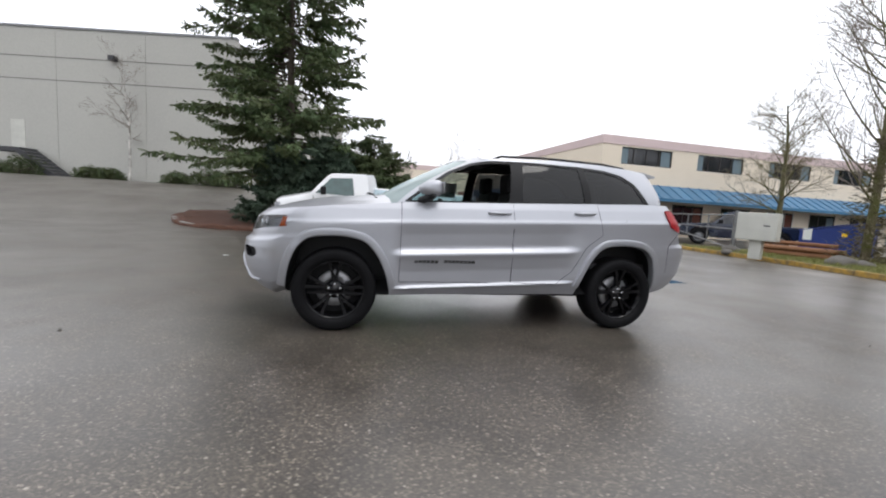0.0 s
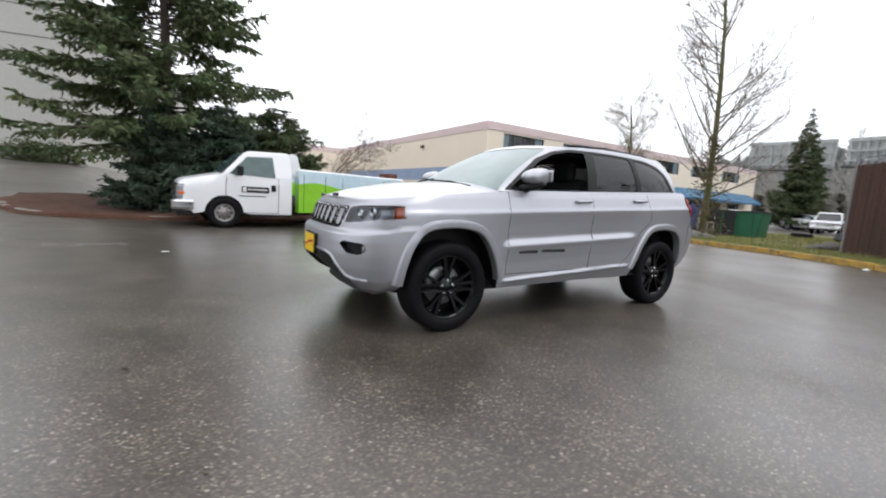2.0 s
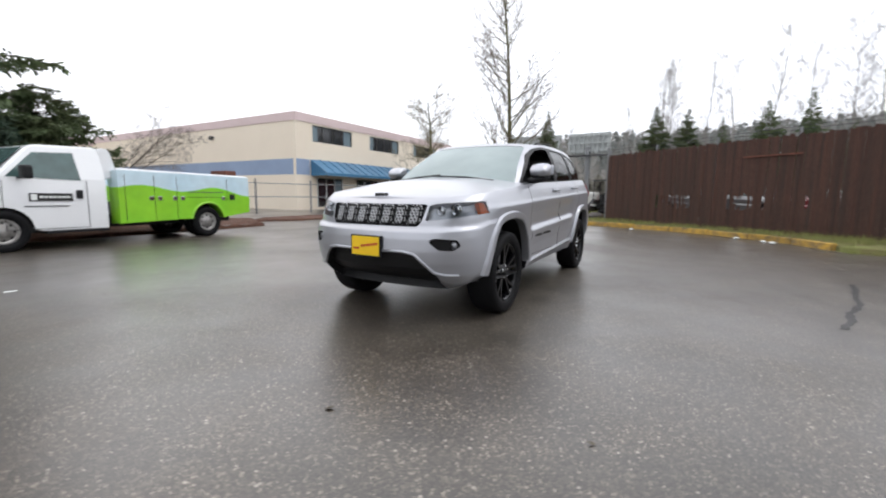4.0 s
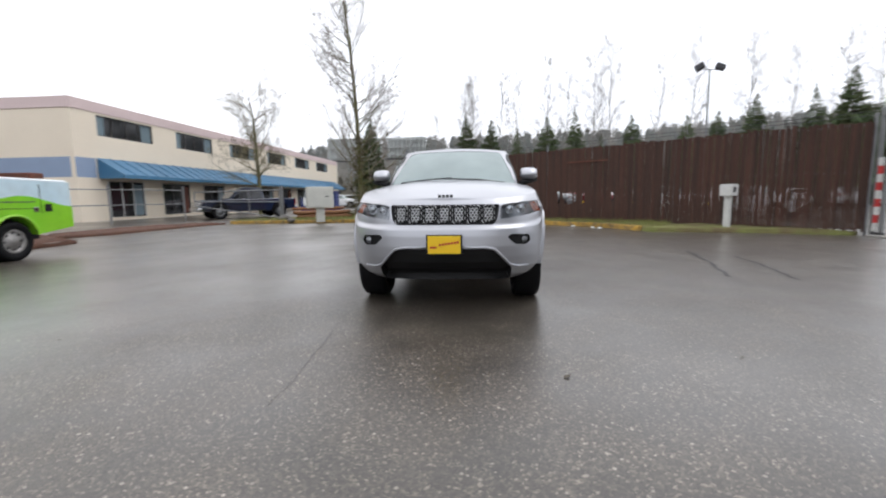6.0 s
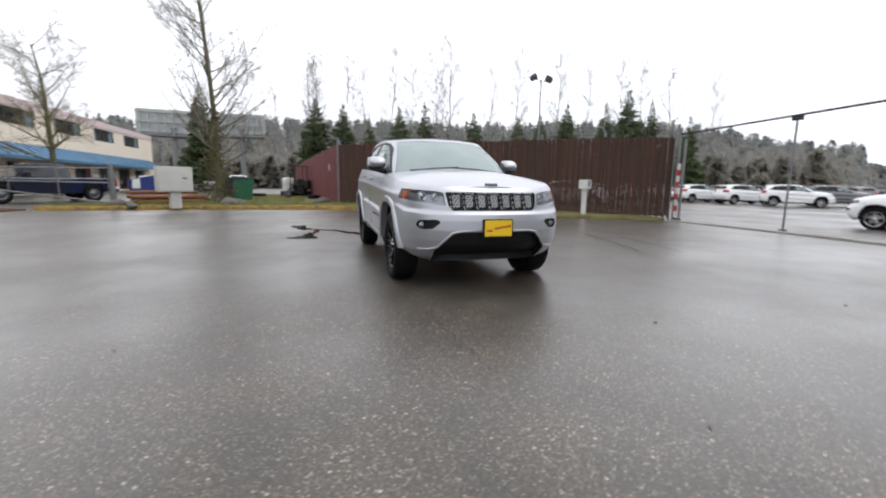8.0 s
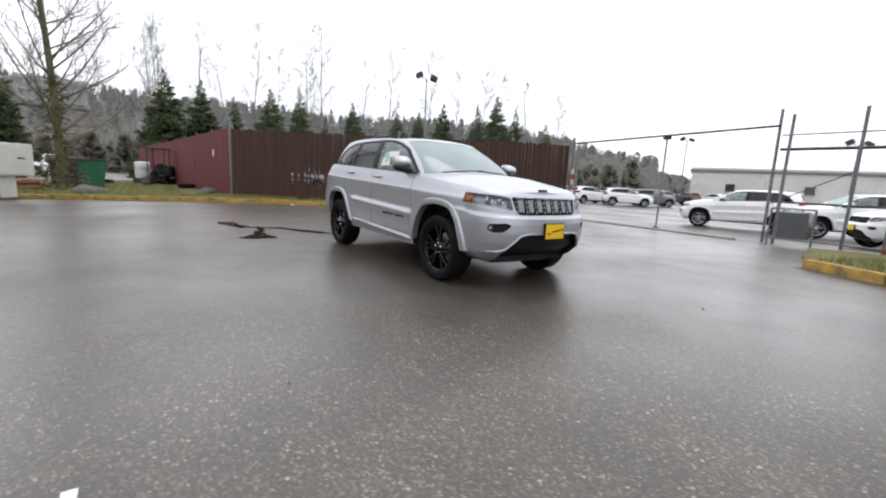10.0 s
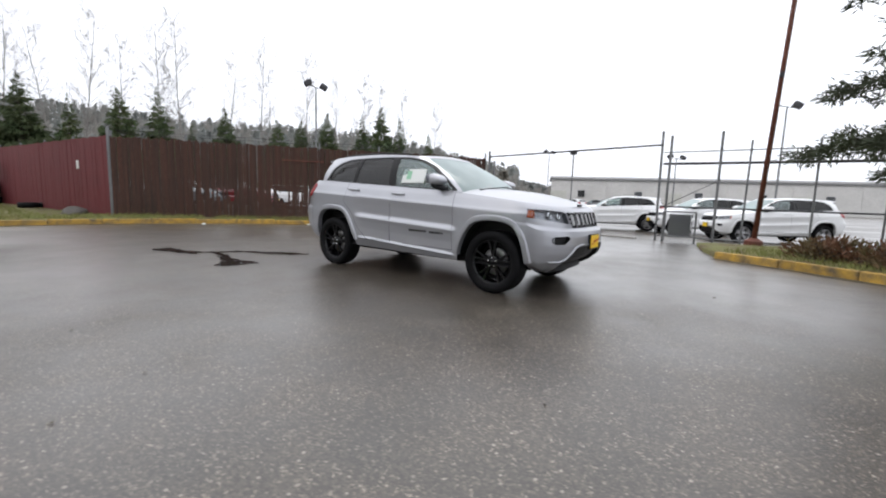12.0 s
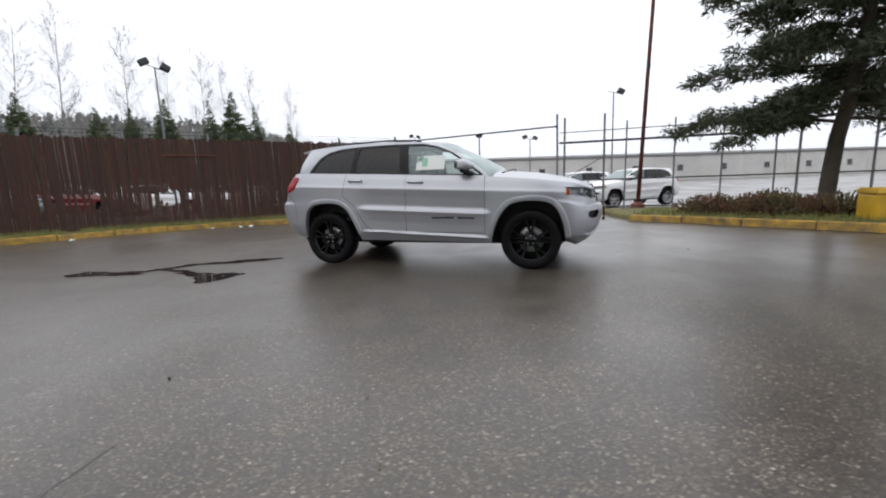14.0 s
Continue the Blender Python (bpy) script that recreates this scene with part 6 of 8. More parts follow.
        for x0, x1, z0, z1 in ((-1.62, -0.92, 0.97, 1.13),):
            box(bm, x0, x1, min(s * 0.984, s * 0.99), max(s * 0.984, s * 0.99), z0, z1)
        sign = part("door_sign", bm, INK_BLACK, t, "black door sign with pale bars")
        bm = bmesh.new()
        box(bm, -1.59, -1.50, min(s * 0.991, s * 0.994), max(s * 0.991, s * 0.994), 0.99, 1.11)
        for i in range(7):
            box(bm, -1.46 + i * 0.072, -1.46 + i * 0.072 + 0.052, min(s * 0.991, s * 0.994), max(s * 0.991, s * 0.994), 1.035, 1.075)
        part("sign_bar", bm, PAPER, sign, "pale bars")
        part("lettering_bar", box_bm(-1.7, -1.0, min(s * 0.984, s * 0.988), max(s * 0.984, s * 0.988), 0.86, 0.885), GREY_PAINT, t, "thin grey print bar")
        m = part("door_mirror", box_bm(-1.78, -1.62, min(s * 1.08, s * 1.3), max(s * 1.08, s * 1.3), 1.4, 1.66, 0.05), BLACK_PLASTIC, t, "black door mirror")
        part("mirror_arm", tube_bm([(-1.75, s * 0.95, 1.42), (-1.65, s * 1.2, 1.42)], 0.02, 6), BLACK_PLASTIC, m)
        part("headlamp_frame", box_bm(-3.075, -2.79, min(s * 0.54, s * 0.858), max(s * 0.54, s * 0.858), 0.735, 1.105, 0.03), GREY_PAINT, t, "dark headlamp surround")
        part("headlamp", box_bm(-3.09, -2.82, min(s * 0.56, s * 0.865), max(s * 0.56, s * 0.865), 0.76, 1.08, 0.03), REFLECTOR, t, "bright clear headlamp")
        part("turn_lamp", box_bm(-3.06, -2.83, min(s * 0.7, s * 0.872), max(s * 0.7, s * 0.872), 0.845, 0.915, 0.01), AMBER, t, "amber side lamp")
    bm = bmesh.new()
    bm.faces.new([bm.verts.new(p) for p in ((-2.10, -0.82, 1.435), (-2.10, 0.82, 1.435), (-1.545, 0.72, 2.02), (-1.545, -0.72, 2.02))])
    bmesh.ops.translate(bm, verts=bm.verts, vec=(-0.012, 0, 0.01))
    part("windscreen", bm, TEAL_GLASS, t, "dark green windscreen")
    part("grille", box_bm(-3.1, -3.0, -0.55, 0.55, 0.74, 1.12, 0.02), BLACK_PLASTIC, t, "black front grille")
    for z in (0.82, 0.93, 1.04):
        part("grille_bar", box_bm(-3.12, -3.09, -0.52, 0.52, z - 0.015, z + 0.015), CHROME, t)
    part("bumper", box_bm(-3.22, -2.72, -0.96, 0.96, 0.46, 0.72, 0.06), CHROME, t, "chrome front bumper")
    part("bumper_valance", box_bm(-3.1, -2.7, -0.9, 0.9, 0.3, 0.45, 0.03), BLACK_PLASTIC, t)
    part("chassis", box_bm(-2.6, 3.1, -0.5, 0.5, 0.36, 0.6), BLACK_PLASTIC, t)
    part("step", box_bm(-1.4, -0.3, -1.0, 1.0, 0.32, 0.37), BLACK_PLASTIC, t)
    # utility body
    x0, x1 = -0.12, 3.35
    archr = [(R + 0.47 * math.cos(a), 0.46 + 0.46 * math.sin(a)) for a in np.linspace(math.pi * 0.97, 0.03 * math.pi, 12)]
    body = [(x0, 0.46)] + archr + [(x1, 0.62), (x1 + 0.02, 1.0), (x1, 1.62), (x0, 1.66)]
    hill = [(x0 + (x1 - x0) * i / 14, 1.28 + 0.07 * math.sin(i * 0.8) - 0.03 * (i / 14) - (0.0 if i < 9 else 0.02 * (i - 9))) for i in range(15)]
    green = [(x0, 0.46)] + archr + [(x1, 0.62), (x1 + 0.02, 1.0)] + hill[::-1]
    sky = hill + [(x1, 1.62), (x0, 1.66)]
    for s in (-1, 1):
        part("body_side", prism_bm(green, "y", min(s * 0.7, s * 1.08), max(s * 0.7, s * 1.08)), TRUCK_GREEN, t, "bright green painted utility body")
        part("body_upper", prism_bm(sky, "y", min(s * 0.7, s * 1.08), max(s * 0.7, s * 1.08)), TRUCK_SKY, t, "pale sky-blue upper body")
        for gx in (0.02, 0.66, 1.2, 2.62):
            part("locker_gap", tube_bm([(gx, s * 1.081, 0.5 if gx < 1.3 else 0.95), (gx, s * 1.081, 1.56)], 0.006, 6), BLACK_PLASTIC, t)
        part("locker_gap", tube_bm([(1.25, s * 1.081, 1.06), (2.6, s * 1.081, 1.05)], 0.006, 6), BLACK_PLASTIC, t)
        for gx in (0.58, 0.78, 1.14, 1.34, 2.5):
            part("lock", box_bm(gx - 0.05, gx + 0.05, min(s * 1.078, s * 1.095), max(s * 1.078, s * 1.095), 0.98, 1.08, 0.008), CHROME, t, "small chrome lock")
        part("arch_lip", tube_bm([(x, s * 1.085, z) for x, z in archr], 0.03, 8), TRUCK_GREEN, t)
        part("fuel_flap", box_bm(2.7, 2.86, min(s * 1.082, s * 1.09), max(s * 1.082, s * 1.09), 0.98, 1.14), BLACK_PLASTIC, t)
        part("print_bar", box_bm(1.5, 2.5, min(s * 1.082, s * 1.086), max(s * 1.082, s * 1.086), 1.18, 1.2), GREY_PAINT, t, "thin print bar")
        part("top_rail", tube_bm([(x0, s * 1.0, 1.68), (x1, s * 1.0, 1.64)], 0.03, 8), WHITE_PAINT, t)
    part("bed", box_bm(x0, x1, -0.7, 0.7, 0.62, 0.95), GREY_PAINT, t)
    part("tailgate", box_bm(x1 - 0.05, x1, -0.7, 0.7, 0.7, 1.6, 0.01), TRUCK_GREEN, t)
    part("rear_arch_liner", box_bm(R - 0.45, R + 0.45, -0.72, 0.72, 0.4, 0.95), BLACK_PLASTIC, t)
    rack = part("load", box_bm(3.15, 3.5, -0.4, 0.3, 1.35, 1.85, 0.03), RUST, t, "rusty red box standing at the rear")
    for s in (-1, 1):
        simple_wheel(t, F, s * 0.88, s, 0.40, TRUCK_RIM)
        simple_wheel(t, R, s * 0.93, s, 0.40, TRUCK_RIM)
        simple_wheel(t, R, s * 0.66, s, 0.40, TRUCK_RIM)


service_truck()


def pickup(name, m, label, paint):
    t = thing(name, m, label, "pickup truck")
    F, R = -1.78, 1.78
    af = [(F + 0.5 * math.cos(a), 0.46 + 0.5 * math.sin(a)) for a in np.linspace(math.pi * 0.97, 0.03 * math.pi, 12)]
    ar = [(R + 0.5 * math.cos(a), 0.46 + 0.5 * math.sin(a)) for a in np.linspace(math.pi * 0.97, 0.03 * math.pi, 12)]
    out = [(-2.72, 0.5)] + af + [(F + 0.55, 0.42), (R - 0.55, 0.44)] + ar + [(2.8, 0.6), (2.85, 1.22), (0.95, 1.22), (0.9, 1.20), (-1.0, 1.18), (-1.3, 1.2), (-2.6, 1.12), (-2.78, 1.0), (-2.8, 0.7)]
    bm = bmesh.new()
    extrude_poly(bm, out, "y", -0.98, 0.98)
    bmesh.ops.bevel(bm, geom=[e for e in bm.edges if abs(e.verts[0].co.y - e.verts[1].co.y) < 0.01], offset=0.05, segments=3, affect="EDGES")
    part("body", bm, paint, t)
    cab = [(-1.25, 1.15), (-0.55, 1.80), (-0.35, 1.88), (0.6, 1.88), (0.78, 1.82), (0.9, 1.15)]
    bm = bmesh.new()
    extrude_poly(bm, cab, "y", -0.9, 0.9)
    for v in bm.verts:
        v.co.y *= 1 - 0.16 * max(0, v.co.z - 1.2) / 0.7
    bmesh.ops.bevel(bm, geom=list(bm.edges), offset=0.04, segments=2, affect="EDGES")
    part("cab", bm, paint, t)
    for s in (-1, 1):
        for pts in ([(-1.0, 1.24), (-0.5, 1.72), (-0.12, 1.77), (-0.12, 1.24)], [(-0.04, 1.24), (-0.04, 1.77), (0.58, 1.77), (0.72, 1.24)]):
            bm = bmesh.new()
            extrude_poly(bm, pts, "y", 0, 0.01)
            for v in bm.verts:
                v.co.y = s * (0.905 * (1 - 0.16 * (v.co.z - 1.2) / 0.7) + (0.008 if v.co.y > 0.005 else -0.02))
            part("side_glass", bm, DARK_GLASS, t, "dark side glass")
        simple_wheel(t, F, s * 0.86, s, 0.42, GREY_PAINT)
        simple_wheel(t, R, s * 0.86, s, 0.42, GREY_PAINT)
        part("headlamp", box_bm(-2.82, -2.62, min(s * 0.6, s * 0.95), max(s * 0.6, s * 0.95), 0.85, 1.05, 0.03), CHROME, t, "clear headlamp")
        part("tail_lamp", box_bm(2.78, 2.87, min(s * 0.82, s * 0.97), max(s * 0.82, s * 0.97), 0.8, 1.15, 0.02), RED_LENS, t, "red tail lamp")
        part("door_gap", tube_bm([(-0.08, s * 0.982, 0.5), (-0.08, s * 0.982, 1.16)], 0.006, 6), BLACK_PLASTIC, t)
        part("door_mirror", box_bm(-0.95, -0.75, min(s * 1.0, s * 1.18), max(s * 1.0, s * 1.18), 1.22, 1.42, 0.03), BLACK_PLASTIC, t)
    bm = bmesh.new()
    bm.faces.new([bm.verts.new(p) for p in ((-1.22, -0.8, 1.2), (-1.22, 0.8, 1.2), (-0.6, 0.7, 1.79), (-0.6, -0.7, 1.79))])
    bmesh.ops.translate(bm, verts=bm.verts, vec=(-0.015, 0, 0.015))
    part("windscreen", bm, DARK_GLASS, t, "windscreen")
    part("grille", box_bm(-2.84, -2.74, -0.58, 0.58, 0.72, 1.06, 0.02), CHROME, t, "chrome grille")
    part("front_bumper", box_bm(-2.95, -2.7, -0.96, 0.96, 0.46, 0.68, 0.05), CHROME, t, "chrome bumper")
    part("rear_bumper", box_bm(2.78, 2.98, -0.95, 0.95, 0.5, 0.7, 0.04), CHROME, t, "chrome bumper")
    part("bed_floor", box_bm(0.95, 2.75, -0.8, 0.8, 1.19, 1.226), BLACK_PLASTIC, t)
    part("arch_liner", box_bm(F - 0.45, F + 0.45, -0.85, 0.85, 0.4, 0.9), BLACK_PLASTIC, t)
    part("arch_liner", box_bm(R - 0.45, R + 0.45, -0.85, 0.85, 0.4, 0.9), BLACK_PLASTIC, t)
    return t


def on_ground(x, y, deg):
    return Matrix.Translation((x, y, ground_z(x, y))) @ Matrix.Rotation(radians(deg), 4, "Z")


navy = pickup("pickup_truck", on_ground(21.1, 15.4, -40.8) @ Matrix.Scale(1.07, 4), "dark navy crew-cab pickup parked by the building", NAVY)
silver_rim = material("alloy_rim", (0.5, 0.5, 0.52), 0.3, metal=0.9, var=0.1, scale=8, fine=60)
white_suv = build_suv("sport_utility_vehicle", on_ground(-4.2, -15.5, 215), "white SUV with dark windows parked in the fenced lot", WHITE_PAINT, False, False, silver_rim, "cars in the fenced lot")
second = copy_thing(white_suv, on_ground(2.2, -18.3, 198))
third = copy_thing(white_suv, on_ground(-1.6, -18.6, 212))
black_suv = build_suv("sport_utility_vehicle", on_ground(31.5, -38, 160), "black SUV parked in the far row of the fenced lot", BLACK_PAINT, False, False, silver_rim, "cars in the fenced lot")
grey_suv = build_suv("sport_utility_vehicle", on_ground(34.5, -21.5, 150), "dark grey SUV parked in the far row of the fenced lot", GREY_PAINT, False, False, silver_rim, "cars in the fenced lot")
red_suv = build_suv("sport_utility_vehicle", on_ground(22.0, -8.0, 40), "dark red SUV parked behind the brown fence", RED_PAINT, False, False, silver_rim, "cars in the fenced lot")
rnd = random.Random(8)
row = [(34.0, -24.5, 0), (33.2, -27.6, 0), (32.2, -31.2, 0), (31.2, -34.6, 0), (30.2, -41.5, 1), (29.0, -45.0, 1), (28.0, -48.5, 2), (26.5, -52.0, 1), (25.0, -55.5, 2), (23.0, -59, 1), (20.5, -62, 0), (17.5, -64, 2), (14.0, -66, 1)]
for x, y, c in row:
    copy_thing((white_suv, black_suv, grey_suv)[c], on_ground(x, y, 155 + rnd.uniform(-6, 6)))
for x, y, c, d in ((26.0, -34.8, 0, 78), (22.2, -35.6, 0, 74), (17.7, -35.4, 0, 38), (18.2, -41.0, 2, 45), (21.0, -12.0, 0, 35), (18.6, -15.6, 0, 32), (23.5, -5.6, 2, 38), (25.5, -3.0, 2, 40)):
    copy_thing((white_suv, black_suv, grey_suv)[c], on_ground(x, y, d))
for x, y, d in ((47, 17.5, 95), (51, 13.0, 80), (57, 18.5, 95)):
    copy_thing(white_suv, on_ground(x, y, d))
pick2 = pickup("pickup_truck", on_ground(44.0, 9.5, 10), "white pickup parked in the lot beyond the verge", WHITE_PAINT)

# ---- trees ----
def branch_mesh(segments, sides_of):
    """One mesh from many tapered branch pieces: each a list of points and radii."""
    verts, faces = [], []
    for pts, rad in segments:
        n = sides_of(rad[0])
        base = len(verts)
        for i, p in enumerate(pts):
            d = (pts[min(i + 1, len(pts) - 1)] - pts[max(i - 1, 0)])
            d = d / max(d.length, 1e-6)
            a = d.cross(Vector((0.3, 0.2, 0.93)))
            if a.length < 0.05:
                a = d.cross(Vector((1, 0, 0)))
            a.normalize()
            b = d.cross(a)
            for k in range(n):
                ang = 2 * math.pi * k / n
                verts.append(p + (a * math.cos(ang) + b * math.sin(ang)) * rad[i])
        for i in range(len(pts) - 1):
            for k in range(n):
                q = base + i * n
                faces.append((q + k, q + (k + 1) % n, q + n + (k + 1) % n, q + n + k))
    return verts, faces


def grow(rnd, start, way, length, radius, level, top, segs, up=0.12, wander=0.18, kids=(7, 7, 6, 4), angle=(0.55, 0.75, 0.8, 0.8), ratio=(0.55, 0.55, 0.5, 0.5), first=0.25, least=0.003, thin=0.55):
    n = 6 if level < 2 else 4
    pts, rad = [start.copy()], [radius]
    d = way.normalized()
    for i in range(n):
        d = (d + Vector((rnd.gauss(0, wander), rnd.gauss(0, wander), rnd.gauss(0, wander))) * 0.5 + Vector((0, 0, up))).normalized()
        pts.append(pts[-1] + d * length / n)
        rad.append(max(least, radius * (1 - 0.8 * (i + 1) / n)))
    segs[level].append((pts, rad))
    if level >= top:
        return
    for j in range(kids[level]):
        t = first + (1 - first) * (j + rnd.random()) / kids[level]
        f = t * n
        i = min(int(f), n - 1)
        p = pts[i].lerp(pts[i + 1], f - i)
        axis = (pts[i + 1] - pts[i]).normalized()
        side = axis.cross(Vector((rnd.gauss(0, 1), rnd.gauss(0, 1), rnd.gauss(0, 1)))).normalized()
        a = angle[level] * rnd.uniform(0.75, 1.25)
        grow(rnd, p, axis * math.cos(a) + side * math.sin(a), length * ratio[level] * rnd.uniform(0.7, 1.15) * (1.15 - 0.6 * t), max(least * 1.3, rad[i] * (thin if level == 0 else 0.55)), level + 1, top, segs, up, wander, kids, angle, ratio, 0.15, least)


def bare_tree(name, m, label, height, seed, stems=1, radius=0.16, top=4, bark=None, twig=None, spread=0.3, up=0.1, kids=(9, 8, 6, 4), angle=(0.6, 0.75, 0.8, 0.8), ratio=(0.5, 0.55, 0.5, 0.5), group="", first=0.25, least=0.003, thin=0.55, wander=0.1):
    rnd = random.Random(seed)
    t = thing(name, m, label, "tree", group)
    segs = [[] for _ in range(6)]
    for i in range(stems):
        a = 2 * math.pi * i / max(stems, 1) + rnd.random()
        lean = spread if stems > 1 else 0.03
        grow(rnd, Vector((0, 0, -0.1)), Vector((math.cos(a) * lean, math.sin(a) * lean, 1)), height * rnd.uniform(0.85, 1.0) if i else height, radius * (1 if i == 0 else 0.75), 0, top, segs, up, wander, kids, angle, ratio, first, least, thin)
    v, f = branch_mesh(segs[0] + segs[1], lambda r: 9 if r > 0.06 else 6)
    grid_part("trunk", v, f, bark or BARK, t, "", True)
    v, f = branch_mesh(sum(segs[2:], []), lambda r: 4 if r > 0.02 else 3)
    grid_part("crown", v, f, twig or TWIG, t)
    return t


def sprig(verts, faces, p, d, length, width, rnd):
    """A flat tapering sprig of needles, bent once."""
    s = d.cross(Vector((rnd.gauss(0, 1), rnd.gauss(0, 1), rnd.gauss(0, 1))))
    s = s / max(s.length, 1e-6) * width
    m = p + d * length * 0.5 + Vector((0, 0, -0.02 * rnd.random()))
    e = p + d * length + Vector((0, 0, -0.12 * length))
    b = len(verts)
    verts += [p - s * 0.35, p + s * 0.35, m + s, m - s, e]
    faces += [(b, b + 1, b + 2, b + 3), (b + 3, b + 2, b + 4)]


def conifer(name, m, label, height, radius, seed, whorls=26, per=8, density=1.0, needle=None, droop=0.25, base=0.06, sprig_len=0.34, sprig_w=0.045, shape=0.85, group="", lift=0.0, gaps=0.0):
    rnd = random.Random(seed)
    t = thing(name, m, label, "tree", group)
    pts = [Vector((0.02 * height * math.sin(i * 0.7) * 0.12, 0, height * i / 10 - (0.2 if i == 0 else 0))) for i in range(11)]
    segs = [(pts, [max(0.012, height * 0.013 * (1 - i / 10.3)) for i in range(11)])]
    verts, faces = [], []
    for w in range(whorls):
        h = base + (1 - base) * (w + rnd.random() * 0.7) / whorls
        z = h * height
        reach = radius * (1 - h) ** shape + 0.12
        for k in range(per):
            if rnd.random() < gaps:
                continue
            a = rnd.random() * 2 * math.pi
            h = base + (1 - base) * (w + 1.6 * rnd.random() - 0.3) / whorls
            h = min(0.985, max(base, h))
            z = h * height
            reach = radius * (1 - h) ** shape * (1 + 0.3 * noise.noise(Vector((math.cos(a) * 1.5, math.sin(a) * 1.5, h * 6 + seed)))) + 0.06
            ln = reach * rnd.uniform(0.62, 1.12)
            if ln < 0.1:
                continue
            n = 5
            d = Vector((math.cos(a), math.sin(a), 0.12 - droop * (1 - h) + lift))
            bp = [Vector((0, 0, z))]
            for i in range(n):
                d = (d + Vector((rnd.gauss(0, 0.08), rnd.gauss(0, 0.08), rnd.gauss(0, 0.05) + (0.09 if i > 2 else -0.03)))).normalized()
                bp.append(bp[-1] + d * ln / n)
            segs.append((bp, [max(0.006, 0.012 * ln * (1 - i / 5.5) + 0.004) for i in range(n + 1)]))
            count = int(max(4, ln * 17 * density))
            for i in range(count):
                f = 0.18 + 0.82 * (i + rnd.random()) / count
                q = min(int(f * n), n - 1)
                p = bp[q].lerp(bp[q + 1], f * n - q)
                ax = (bp[q + 1] - bp[q]).normalized()
                side = ax.cross(Vector((0, 0, 1))).normalized() * rnd.choice((-1, 1))
                small = min(1.0, 0.25 + 0.75 * ln / (radius * 0.45))
                wl = sprig_len * (0.6 + 1.6 * (1 - f) * min(1, ln / 2) + 0.2 * rnd.random()) * small
                dd = (side * rnd.uniform(0.3, 1.0) + ax * rnd.uniform(0.4, 1.0) + Vector((0, 0, rnd.uniform(-0.8, 0.35)))).normalized()
                e = p + dd * wl
                sprig(verts, faces, p, dd, wl, sprig_w * small, rnd)
                for q2 in range(3):
                    g = p.lerp(e, rnd.uniform(0.2, 0.95))
                    d2 = (dd + Vector((rnd.gauss(0, 0.6), rnd.gauss(0, 0.6), rnd.gauss(-0.25, 0.35)))).normalized()
                    sprig(verts, faces, g, d2, sprig_len * rnd.uniform(0.4, 0.8) * small, sprig_w * small, rnd)
    v, f = branch_mesh(segs, lambda r: 8 if r > 0.08 else 4)
    grid_part("trunk", v, f, BARK, t)
    grid_part("crown", verts, faces, needle or NEEDLE, t)
    return t


def pine_tree(m, height, seed):
    """A pine of drooping boughs that carry ragged pads of needle tufts."""
    rnd = random.Random(seed)
    t = thing("pine_tree", m, "leaning pine with ragged dark boughs over a planting bed", "tree")
    pts = [Vector((0.05 * math.sin(i * 1.1), 0.04 * math.sin(i * 1.7 + 1), height * i / 12 - (0.2 if i == 0 else 0))) for i in range(13)]
    segs = [(pts, [0.17 * (1 - i / 13.5) + 0.01 for i in range(13)])]
    verts, faces = [], []
    for b in range(84):
        h = 0.2 + 0.78 * b / 84
        a = b * 2.4 + rnd.uniform(-0.4, 0.4)
        ln = (3.3 * (1 - h) ** 0.5 + 0.5) * rnd.uniform(0.65, 1.15)
        d = Vector((math.cos(a), math.sin(a), rnd.uniform(0.0, 0.3)))
        bp = [Vector((0, 0, h * height))]
        for i in range(7):
            d = (d + Vector((rnd.gauss(0, 0.12), rnd.gauss(0, 0.12), rnd.gauss(-0.09, 0.06)))).normalized()
            bp.append(bp[-1] + d * ln / 7)
        segs.append((bp, [max(0.008, 0.045 * (1 - i / 7.5)) for i in range(8)]))
        for c in range(int(8 + ln * 8)):
            f = rnd.uniform(0.25, 1.0) * 6.99
            p = bp[int(f)].lerp(bp[int(f) + 1], f % 1) + Vector((rnd.gauss(0, 0.22), rnd.gauss(0, 0.22), rnd.gauss(-0.03, 0.1)))
            size = rnd.uniform(0.16, 0.34)
            segs.append(([bp[int(f)], p], [0.012, 0.005]))
            for q in range(60):
                o = Vector((rnd.gauss(0, 1), rnd.gauss(0, 1), rnd.gauss(0, 0.55))) * size * 0.55
                w = (o * 2 + d * 0.2 + Vector((rnd.gauss(0, 0.2), rnd.gauss(0, 0.2), rnd.gauss(0.12, 0.2)))).normalized()
                sprig(verts, faces, p + o * 0.7, w, rnd.uniform(0.1, 0.2), 0.016, rnd)
    v, f = branch_mesh(segs, lambda r: 9 if r > 0.08 else 4)
    grid_part("trunk", v, f, BARK, t, "", True)
    grid_part("crown", verts, faces, PINE_NEEDLE, t)
    return t


